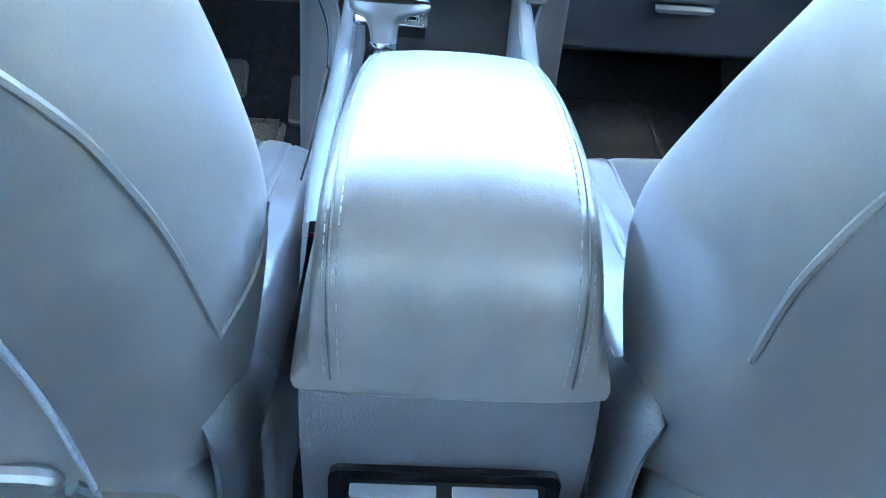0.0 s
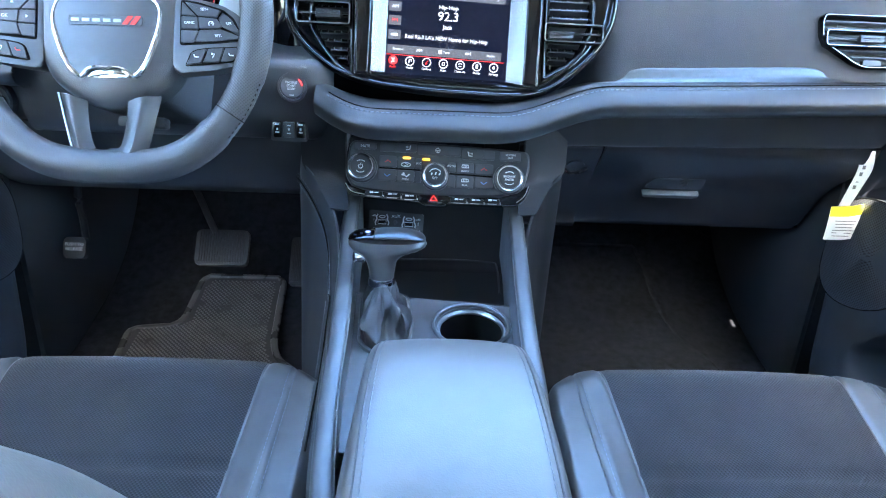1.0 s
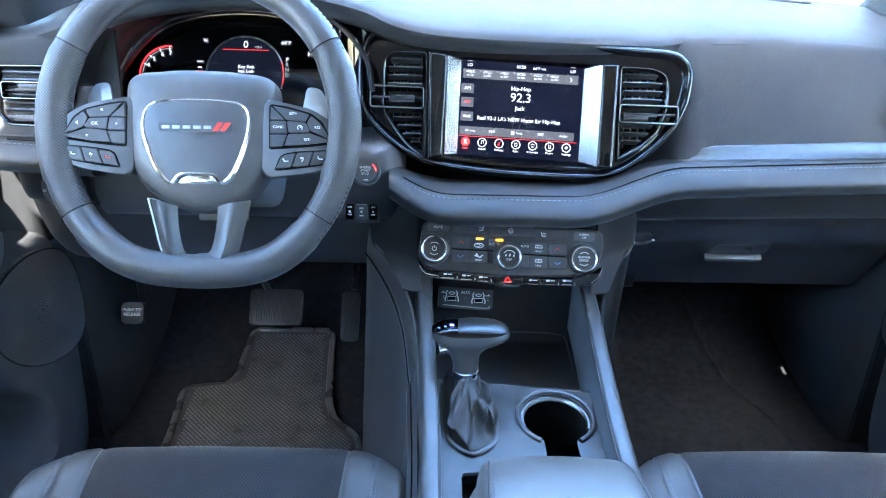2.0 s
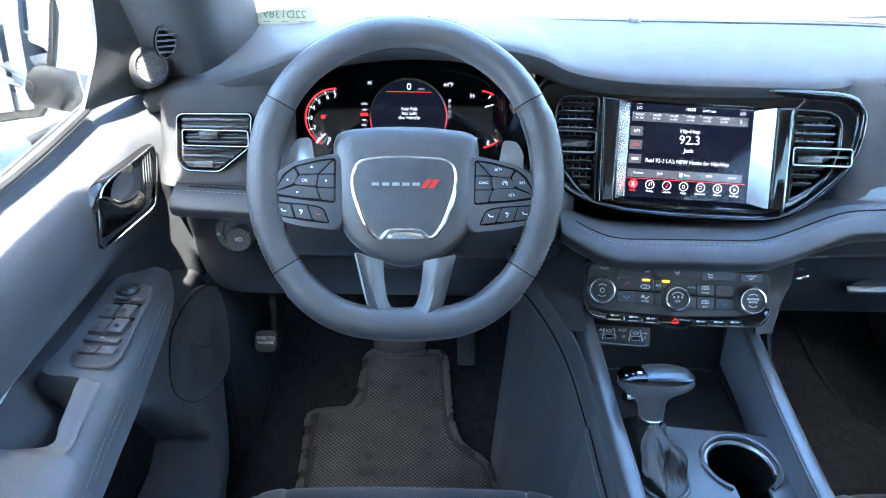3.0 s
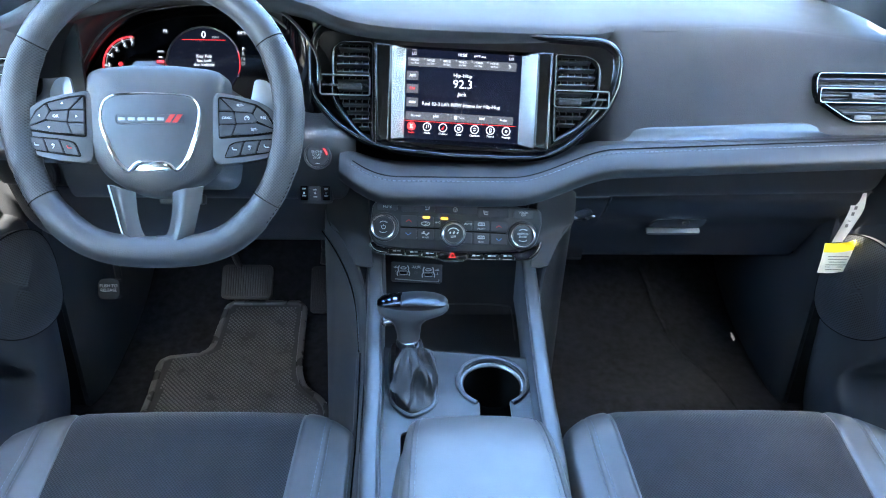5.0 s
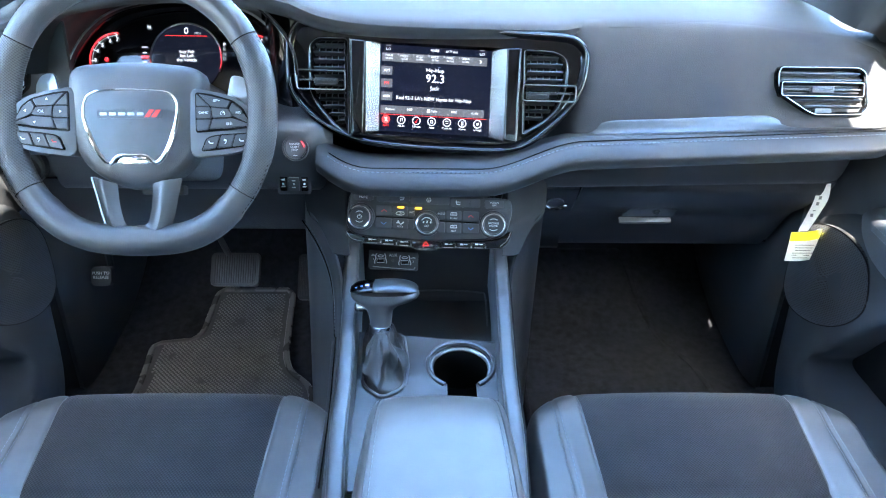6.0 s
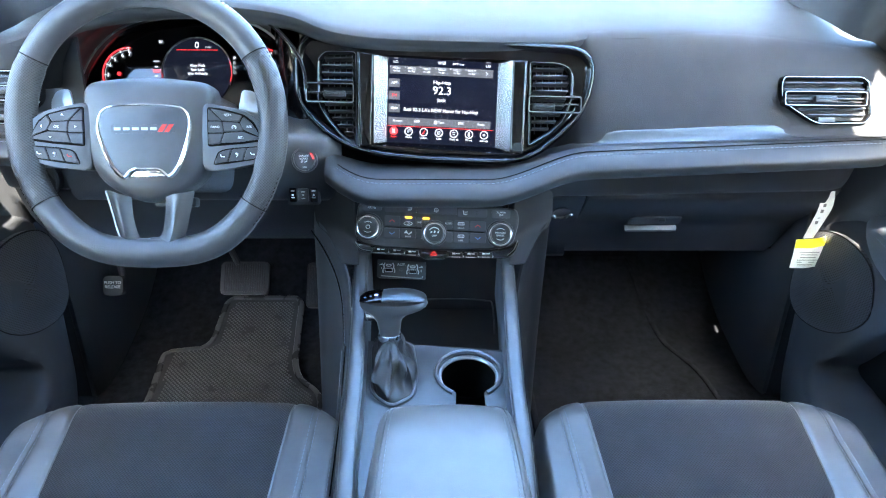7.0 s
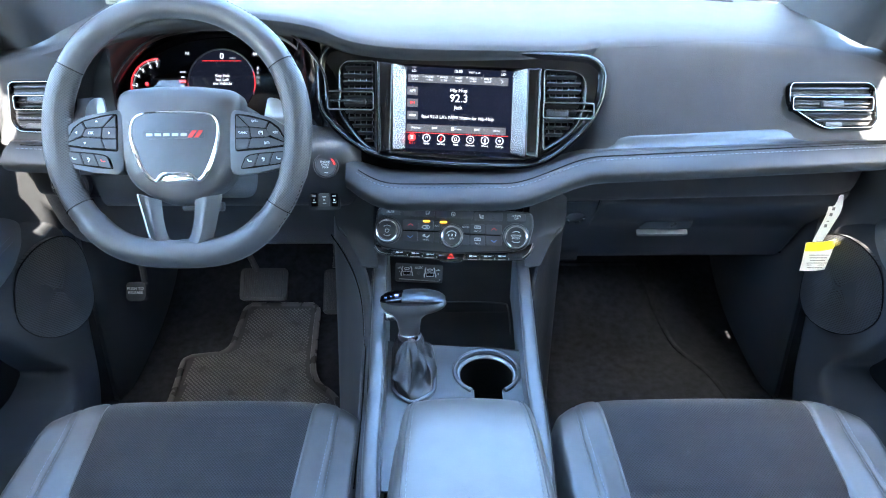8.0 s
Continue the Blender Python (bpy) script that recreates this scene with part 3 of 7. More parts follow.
for x0, x1, n in ((-0.168, 0.735, 40), (-0.693, -0.555, 10)):
    rows = []
    for x in steps(x0, x1, n):
        zt, yb = band_at(x)
        drop = 0.046 + 0.002 * min(1, max(0, (abs(x) - 0.1) / 0.2))
        away = 0.035 * max(0, (abs(x) - 0.675) / 0.06) ** 1.6
        end = 0.02 * max(0, (abs(x) - 0.69) / 0.045) ** 2
        if -0.17 < x < -0.10:
            end += 0.035 * ((-0.10 - x) / 0.068) ** 2
        rows.append([(x, 1.135, zt - 0.004), (x, 1.10 + end, zt + 0.001), (x, yb + 0.040 + end, zt), (x, yb + 0.018 + end, zt - 0.007), (x, yb + 0.003 + end, zt - 0.018), (x, yb + end + away * 0.3, zt - 0.026), (x, yb + 0.008 + end + away * 0.7, zt - 0.038), (x, yb + 0.030 + end + away, zt - drop + 0.002), (x, yb + 0.065 + end + away, zt - drop - 0.002), (x, 1.155 + away, zt - drop - 0.004)])
    band = part("padded_band", patch(rows, 1, 4), BANDLEATHER, dash, "black leather-wrapped padded band")
    for k in (0, 1):
        line = []
        for x in steps(x0 + 0.02, x1 - 0.03, 90):
            zt, yb = band_at(x)
            if -0.17 < x < -0.10:
                yb += 0.035 * ((-0.10 - x) / 0.068) ** 2
            line.append((x, yb + 0.030 - 0.009 * k, zt - 0.0018 - 0.0030 * k))
        part("stitching", stitches(line) if k else tube(line, 0.0009, 5), THREAD if k else DEEP, band)

# fascia below the band, driver's and passenger's sides
rows = []
for x, e in ((0.16, 0), (0.3, 0), (0.45, 0), (0.6, 0), (0.66, 0), (0.69, 0.012), (0.705, 0.030), (0.722, 0.065)):
    zb = band_at(x)[0] - 0.045
    rows.append([(x, 1.13 + e * 0.6, zb + 0.01), (x, 1.128 + e, zb - 0.004), (x, 1.14 + e, 0.595 + 0.03 * (x - 0.2)), (x, 1.152 + e, 0.575 + 0.025 * (x - 0.2)), (x, 1.17 + e, 0.572 + 0.025 * (x - 0.2))])
part("lower_fascia", patch(rows, 4, 4, thick=-0.006), GREYPLASTIC, dash)
rows = []
for x, e in ((-0.716, 0.045), (-0.702, 0.018), (-0.69, 0.006), (-0.66, 0), (-0.6, 0), (-0.56, 0)):
    zb = band_at(x)[0] - 0.045
    rows.append([(x, 1.13 + e * 0.6, zb + 0.01), (x, 1.128 + e, zb - 0.006), (x, 1.135 + e, 0.610), (x, 1.145 + e, 0.590), (x, 1.165 + e, 0.583)])
part("lower_fascia", patch(rows, 4, 4, thick=-0.006), GREYPLASTIC, dash)
rows = []
for x in (-0.575, -0.5, -0.4, -0.3, -0.22, -0.175, -0.150):
    e = 0.02 if x > -0.16 else 0.0
    rows.append([(x, 1.19, 0.70), (x, 1.135, 0.692), (x, 1.112 + e, 0.68), (x, 1.108 + e, 0.655), (x, 1.112 + e, 0.625), (x, 1.118 + e, 0.60), (x, 1.132 + e, 0.582), (x, 1.16, 0.576)])
part("driver_fascia", patch(rows, 4, 4, thick=-0.006), PLASTIC, dash)
rows = [[(x, y, z) for x in (-0.6, -0.4, -0.12, 0.25)] for y, z in ((1.20, 0.58), (1.25, 0.75), (1.30, 0.845))]
# Black backing sheet in place of the shade behind the gauges.
part("shade_wall", patch(rows, 2, 2, thick=-0.006), DEEP, dash)
# knee panel
rows = []
for x, e in ((-0.722, 0.050), (-0.702, 0.022), (-0.67, 0.004), (-0.6, 0), (-0.45, 0), (-0.3, 0), (-0.17, 0)):
    rows.append([(x, 1.155 + e, 0.582), (x, 1.165 + e, 0.55), (x, 1.19 + e, 0.50), (x, 1.24 + e, 0.455), (x, 1.34, 0.44), (x, 1.6, 0.47)])
part("knee_panel", patch(rows, 4, 4, thick=-0.006), PLASTIC, dash)
# cheeks closing the stack beside the heater controls
for s in (-1, 1):
    rows = [[(s * x0, y0, z), (s * x1, y1, z), (s * x2, y2, z)] for z, x0, y0, x1, y1, x2, y2 in ((0.605, 0.126, 1.100, 0.150, 1.122, 0.195, 1.152), (0.537, 0.126, 1.100, 0.155, 1.122, 0.195, 1.140), (0.515, 0.124, 1.090, 0.145, 1.100, 0.170, 1.112), (0.490, 0.120, 1.064, 0.134, 1.067, 0.147, 1.070))]
    part("stack_cheek", patch(rows, 4, 4, thick=0.004), TRAY, dash)
# glove box
glove = thing("glove_box", None, "closed black plastic glove box with a recessed handle", "glove box")
rows = []
for x in (0.262, 0.35, 0.5, 0.62, 0.675):
    rows.append([(x, 1.162, 0.572 + 0.025 * (x - 0.2)), (x, 1.168, 0.560), (x, 1.205, 0.52), (x, 1.258, 0.478), (x, 1.30, 0.42), (x, 1.33, 0.385), (x, 1.38, 0.375)])
part("glove_box_door", patch(rows, 4, 4, thick=-0.006), GLOVEPLASTIC, glove)
rows = []
for x in (0.13, 0.19, 0.257):
    rows.append([(x, 1.160, 0.571 + 0.025 * (x - 0.2)), (x, 1.168, 0.558), (x, 1.20, 0.52), (x, 1.245, 0.475), (x, 1.285, 0.42), (x, 1.32, 0.385), (x, 1.6, 0.375)])
part("lower_trim", patch(rows, 4, 4, thick=-0.006), GLOVEPLASTIC, dash)
rows = []
for x, e in ((0.679, 0.010), (0.695, 0.018), (0.714, 0.034)):
    rows.append([(x, 1.162 + e, 0.584), (x, 1.168 + e, 0.560), (x, 1.205 + e, 0.52), (x, 1.258 + e, 0.478), (x, 1.30 + e, 0.42), (x, 1.33 + e, 0.385), (x, 1.38 + e, 0.375)])
part("lower_trim", patch(rows, 4, 4, thick=-0.006), GLOVEPLASTIC, dash)
rows = [[(x, 1.34, 0.385), (x, 1.5, 0.39), (x, 1.8, 0.42)] for x in (0.13, 0.4, 0.72)]
# Black sheet in place of the shade under the dashboard.
part("shade_underside", patch(rows, 2, 2, thick=-0.006), DEEP, dash)

# ---- centre console ----
console = thing("centre_console", None, "black centre console with satin rails between the front seats", "console")


def rail_z(y):
    pts = [(0.3, 0.34), (0.39, 0.355), (0.6, 0.395), (0.74, 0.418), (0.917, 0.455), (1.064, 0.492), (1.12, 0.505), (1.3, 0.52)]
    for (a, za), (b, zb) in zip(pts, pts[1:]):
        if y <= b:
            return za + (zb - za) * (y - a) / (b - a)
    return pts[-1][1]


CX = 0.001
for s in (-1, 1):
    rows = []
    for y in (0.56, 0.60, 0.65, 0.74, 0.83, 0.917, 1.0, 1.064, 1.12):
        z = rail_z(y)
        k = 0.099 + 0.009 * min(1, max(0, (y - 0.82) / 0.24)) - 0.016 * max(0, min(1, (0.70 - y) / 0.15))
        rows.append([(CX + s * (k - 0.003), y, z - 0.10), (CX + s * (k - 0.002), y, z - 0.012), (CX + s * k, y, z - 0.002), (CX + s * (k + 0.004), y, z + 0.0012), (CX + s * (k + 0.014), y, z + 0.001), (CX + s * (k + 0.020), y, z - 0.005), (CX + s * (k + 0.023), y, z - 0.03)])
    part("side_rail", patch(rows, 4, 4), SATINPLASTIC, console, "satin dark grey side rail")
    rows = []
    for y in (0.385, 0.55, 0.74, 0.917, 1.064, 1.2, 1.4):
        z = rail_z(y)
        k = 0.099 + 0.009 * min(1, max(0, (y - 0.82) / 0.24)) + 0.0225 - 0.020 * max(0, min(1, (0.70 - y) / 0.15))
        f = min(1, max(0, (y - 0.40) / 0.3))
        rows.append([(CX + s * k, y, z - 0.026), (CX + s * (k + 0.006 * f), y, z - 0.05), (CX + s * (k + 0.015 * f), y, 0.28 + 0.02 * f), (CX + s * (k + 0.03 * f), y, 0.18), (CX + s * (k + 0.045 * f), y, 0.06)])
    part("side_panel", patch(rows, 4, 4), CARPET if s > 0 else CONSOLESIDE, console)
# flanks sweeping up and out under the dashboard
WING = [((0.1225, 0.950, 0.444), (0.1300, 0.950, 0.418), (0.138, 0.952, 0.30), (0.152, 0.955, 0.18), (0.168, 0.955, 0.07)), ((0.1320, 1.020, 0.470), (0.1395, 1.025, 0.446), (0.150, 1.030, 0.32), (0.168, 1.035, 0.18), (0.184, 1.035, 0.07)), ((0.1460, 1.070, 0.492), (0.1540, 1.075, 0.470), (0.168, 1.085, 0.34), (0.186, 1.095, 0.19), (0.200, 1.10, 0.07)), ((0.1680, 1.110, 0.517), (0.1760, 1.115, 0.495), (0.188, 1.130, 0.37), (0.204, 1.145, 0.20), (0.214, 1.15, 0.07)), ((0.1950, 1.140, 0.540), (0.2010, 1.146, 0.518), (0.208, 1.165, 0.40), (0.218, 1.185, 0.21), (0.224, 1.19, 0.07)), ((0.2020, 1.200, 0.560), (0.2080, 1.205, 0.530), (0.214, 1.230, 0.40), (0.222, 1.26, 0.21), (0.228, 1.28, 0.07))]
for s in (-1, 1):
    # Light driver's flank, dark passenger flank: the sides' brightness is put into colour.
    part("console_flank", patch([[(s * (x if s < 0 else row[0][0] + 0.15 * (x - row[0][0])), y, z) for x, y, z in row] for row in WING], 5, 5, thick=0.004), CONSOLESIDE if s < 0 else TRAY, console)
for k in range(3):
    line = curve_points([(-row[1][0] - 0.0050 - 0.0010 * k, row[1][1] - 0.002, row[1][2] + 0.004 - 0.006 * k) for row in WING[:5]], 10)
    part("stitching" if k != 1 else "seam", stitches(line) if k != 1 else tube(line, 0.0012, 5), THREAD if k != 1 else DEEP, console)
for k in range(3):
    line = curve_points([(CX - 0.1245 - 0.0055 * k - 0.009 * min(1, max(0, (y - 0.82) / 0.24)), y, rail_z(y) - 0.040 - 0.006 * k) for y in (0.70, 0.76, 0.82, 0.89, 0.945)], 10)
    part("stitching" if k != 1 else "seam", stitches(line) if k != 1 else tube(line, 0.0012, 5), THREAD if k != 1 else DEEP, console)
# shifter plate with openings for the lever, the cup holder and a coin slot; storage tray ahead of it
def plate_z(y):
    return 0.405 + 0.11 * (y - 0.9)


CUP = (0.049, 0.893, 0.043)
cup_ring = [(CUP[0] + CUP[2] * math.cos(a), CUP[1] + CUP[2] * math.sin(a)) for a in steps(radians(-62), radians(242), 30)]
cup_ring = [(0.069, 0.70)] + cup_ring + [(0.029, 0.70)]
boot_ring = rounded([(-0.092, 0.957), (-0.087, 0.85), (-0.060, 0.825), (-0.030, 0.845), (-0.026, 0.89), (-0.034, 0.957)], 0.012)
coin_ring = rounded([(-0.073, 0.758), (-0.036, 0.775), (-0.036, 0.805), (-0.073, 0.803)], 0.006)
part("shifter_plate", holed([(-0.106, 0.966), (-0.106, 0.68), (0.112, 0.68), (0.112, 0.938), (0.02, 0.950)], [cup_ring, boot_ring, coin_ring], plate_z, 0.004), SATINPLASTIC, console, "satin dark plate round shifter and cup holder")
# Cup wall coloured near black for the shade down inside it.
cup = part("cup_holder", skin([[(CUP[0] + CUP[2] * k * math.cos(a), CUP[1] + CUP[2] * k * math.sin(a), plate_z(CUP[1] + CUP[2] * k * math.sin(a)) * w + 0.315 * (1 - w)) for a in steps(0, 2 * math.pi, 30)[:-1]] for k, w in ((1.05, 0.97), (0.99, 0.9), (0.93, 0.1), (0.85, 0.0), (0.02, 0.0))], True, False), DEEP, console, "hollow cup holder, its shade put into near-black colour")
part("liner_ring", tube([(CUP[0] + CUP[2] * 0.985 * math.cos(a), CUP[1] + CUP[2] * 0.985 * math.sin(a), plate_z(CUP[1] + CUP[2] * math.sin(a)) - 0.006) for a in steps(radians(-20), radians(200), 30)], 0.0035, 6), SATIN, cup, "pale satin ring")
part("rim", tube([(CUP[0] + (CUP[2] + 0.004) * math.cos(a), CUP[1] + (CUP[2] + 0.004) * math.sin(a), plate_z(CUP[1] + CUP[2] * math.sin(a)) + 0.001) for a in steps(radians(-60), radians(240), 36)], 0.0035, 8), SATINPLASTIC, cup)
# Solid black blocks stand in for the shaded well and coin slot.
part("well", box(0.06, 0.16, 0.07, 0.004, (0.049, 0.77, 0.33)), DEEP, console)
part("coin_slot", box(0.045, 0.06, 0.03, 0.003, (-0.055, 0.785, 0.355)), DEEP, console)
rows = [[(x, y - 0.12 * max(0, x + 0.1) * (y < 0.98), z) for x in (-0.110, -0.05, 0.02, 0.112)] for y, z in ((0.966, 0.4105), (0.970, 0.400), (0.976, 0.375), (0.99, 0.362), (1.115, 0.368), (1.128, 0.374), (1.134, 0.392), (1.140, 0.42), (1.15, 0.50))]
part("storage_tray", patch(rows, 3, 2, thick=-0.004), TRAY, console, "dark rubber-lined storage tray")
part("tray_edge", tube(curve_points([(-0.098, 1.118, 0.392), (0.02, 1.124, 0.393), (0.090, 1.118, 0.393), (0.101, 1.10, 0.393), (0.098, 1.02, 0.388)], 5), 0.0014, 6), PLASTIC, console)

# armrest lid
rows = []
for y, zt, zb, hw in ((0.738, 0.452, 0.435, 0.060), (0.731, 0.476, 0.425, 0.069), (0.708, 0.493, 0.415, 0.077), (0.66, 0.5015, 0.405, 0.0815), (0.58, 0.5015, 0.40, 0.0845), (0.51, 0.4955, 0.39, 0.0855), (0.46, 0.486, 0.378, 0.0855), (0.425, 0.470, 0.366, 0.085), (0.402, 0.445, 0.36, 0.0845), (0.391, 0.410, 0.36, 0.084), (0.389, 0.37, 0.362, 0.082)):
    c = 0.012
    zm = (zt + zb) / 2
    rows.append([(c - hw * 0.97, y, zb), (c - hw, y, zm), (c - hw * 0.97, y, zt - (zt - zm) * 0.35), (c - hw * 0.84, y, zt - 0.004 * min(1, (zt - zb) / 0.05)), (c - hw * 0.45, y, zt), (c, y, zt + 0.001), (c + hw * 0.45, y, zt), (c + hw * 0.84, y, zt - 0.004 * min(1, (zt - zb) / 0.05)), (c + hw * 0.97, y, zt - (zt - zm) * 0.35), (c + hw, y, zm), (c + hw * 0.97, y, zb)])
lid = part("armrest_lid", patch(rows, 5, 5, True, True), LEATHER, console, "black leather armrest lid with double stitching")
part("console_back", patch([[(x, 0.392, 0.362), (x, 0.388, 0.33), (x, 0.395, 0.25), (x, 0.42, 0.08)] for x in (-0.078, 0.012, 0.102)], 3, 4, thick=-0.01), PLASTIC, console)


# ---- seats ----
def cushion_z(dx, y):
    pts = [(0.30, 0.285), (0.5, 0.272), (0.62, 0.277), (0.72, 0.292), (0.82, 0.316), (0.89, 0.331), (0.96, 0.331)]
    for (a, za), (b, zb) in zip(pts, pts[1:]):
        if y <= b:
            z = za + (zb - za) * (y - a) / (b - a)
            break
    else:
        z = 0.331
    a = abs(dx)
    rise = 0.024 * min(1, max(0, (0.86 - y) / 0.2))
    z += rise * min(1, max(0, (a - 0.13) / 0.06)) ** 2
    return z


def seat(x0, label, slim):
    top = thing("bucket_seat", pose(x0, 0, 0), label, "seat", "front seats")
    ys = steps(0.36, 0.88, 60) + [0.895, 0.908, 0.920, 0.929, 0.935, 0.938, 0.938, 0.935, 0.93]
    fall = {-9: 0, -8: 0.001, -7: 0.004, -6: 0.009, -5: 0.016, -4: 0.028, -3: 0.06, -2: 0.11, -1: 0.18}
    n = len(ys)

    def surface(dx, k):
        y = ys[k]
        d = fall.get(k - n, 0)
        a = abs(dx)
        z = cushion_z(max(-0.245, min(0.245, dx)), y) - d
        if a <= 0.162:
            for e in (0.158,):
                z -= 0.003 * math.exp(-((a - e) / 0.003) ** 2)
            z -= 0.004 * math.exp(-((y - 0.752) / 0.004) ** 2)
            z += 0.004 * (1 - (a / 0.16) ** 2)
        else:
            z -= 0.003 * math.exp(-((a - 0.162) / 0.003) ** 2) + 0.002 * math.exp(-((a - 0.198) / 0.003) ** 2)
        side = max(0, a - 0.228)
        xx = dx
        if side:
            u = min(1, side / 0.05)
            z -= 0.16 * u ** 1.8
            xx = math.copysign(0.228 + 0.030 * math.sin(u * 1.4), dx)
        y2 = y - (0.075 * max(0, (a - 0.16) / 0.07) ** 2 if y > 0.80 else 0.075 * max(0, (a - 0.16) / 0.07) ** 2 * max(0, (y - 0.5) / 0.3)) * (0.55 if a < 0.23 else 0.55)
        taper = 0.35 * max(0, 0.93 - y) * min(1, max(0, (0.235 - a) / 0.07))
        return (xx * (1 - taper), y2, z)

    ks = range(n)
    for name, us, mat, lab in (("cushion_insert", steps(-0.160, 0.160, 64), SUEDE, "dark perforated suede seat insert"), ("cushion_bolster", steps(0.160, 0.278, 48), LEATHER, ""), ("cushion_bolster", steps(-0.278, -0.160, 48), LEATHER, "")):
        b = skin([[surface(u, k) for u in us] for k in ks])
        p = part(name, b, mat, top, lab)
        if "bolster" in name:
            s = 1 if us[0] > 0 else -1
            for o in (0.194, 0.2025):
                part("stitching", stitches([Vector(surface(s * o, k)) + Vector((0, 0, 0.0006)) for k in range(0, n - 3)]), THREAD, p)
    part("seat_base", box(0.46, 0.44, 0.15, 0.02, (0, 0.62, 0.165)), PLASTIC, top)
    # backrest
    rows = []
    for z, hw, fc, fb, bk in ((0.24, 0.235, 0.42, 0.45, 0.36), (0.34, 0.255, 0.41, 0.475, 0.335), (0.42, 0.268, 0.39, 0.478, 0.305), (0.48, 0.274, 0.365, 0.455, 0.275), (0.55, 0.276, 0.33, 0.405, 0.235), (0.617, 0.269, 0.295, 0.360, 0.20), (0.67, 0.260, 0.27, 0.325, 0.172), (0.73, 0.246, 0.245, 0.277, 0.147), (0.79, 0.215, 0.222, 0.245, 0.128), (0.845, 0.170, 0.205, 0.245, 0.116), (0.878, 0.138, 0.21, 0.268, 0.116), (0.893, 0.120, 0.20, 0.245, 0.13), (0.898, 0.06, 0.18, 0.21, 0.15)):
        cut = slim * min(1.0, max(0.0, (z - 0.5) / 0.1)) * min(1.0, max(0.0, (0.88 - z) / 0.05))
        hw, fb = hw - cut, fb - cut
        half = [(0.0, fc), (0.45, fc), (0.66, fc + 0.3 * (fb - fc)), (0.88, fb), (0.97, fb - 0.008), (1.0, fb - 0.03), (0.975, bk + 0.55 * (fb - bk)), (0.90, bk + 0.25 * (fb - bk)), (0.74, bk + 0.02), (0.4, bk)]
        loop = half + [(-a, b) for a, b in [(0.0001, bk - 0.002)] + half[:0:-1]]
        rows.append([(a * hw, b, z) for a, b in loop])
    part("backrest", patch(rows, 5, 3, True, True), LEATHER, top, "black leather backrest with curved seams")
    return top


driver_seat = seat(-0.374, "black leather driver's seat with suede insert and grey stitching", 0.004)
passenger_seat = seat(0.389, "black leather passenger seat with suede insert and grey stitching", 0.016)


# ---- air vents, shared builder ----
def span_at(outline, v):
    xs = []
    for (x0, y0), (x1, y1) in zip(outline, outline[1:] + outline[:1]):
        if (y0 - v) * (y1 - v) < 0:
            xs.append(x0 + (x1 - x0) * (v - y0) / (y1 - y0))
    return (min(xs) + 0.003, max(xs) - 0.003) if len(xs) > 1 else None


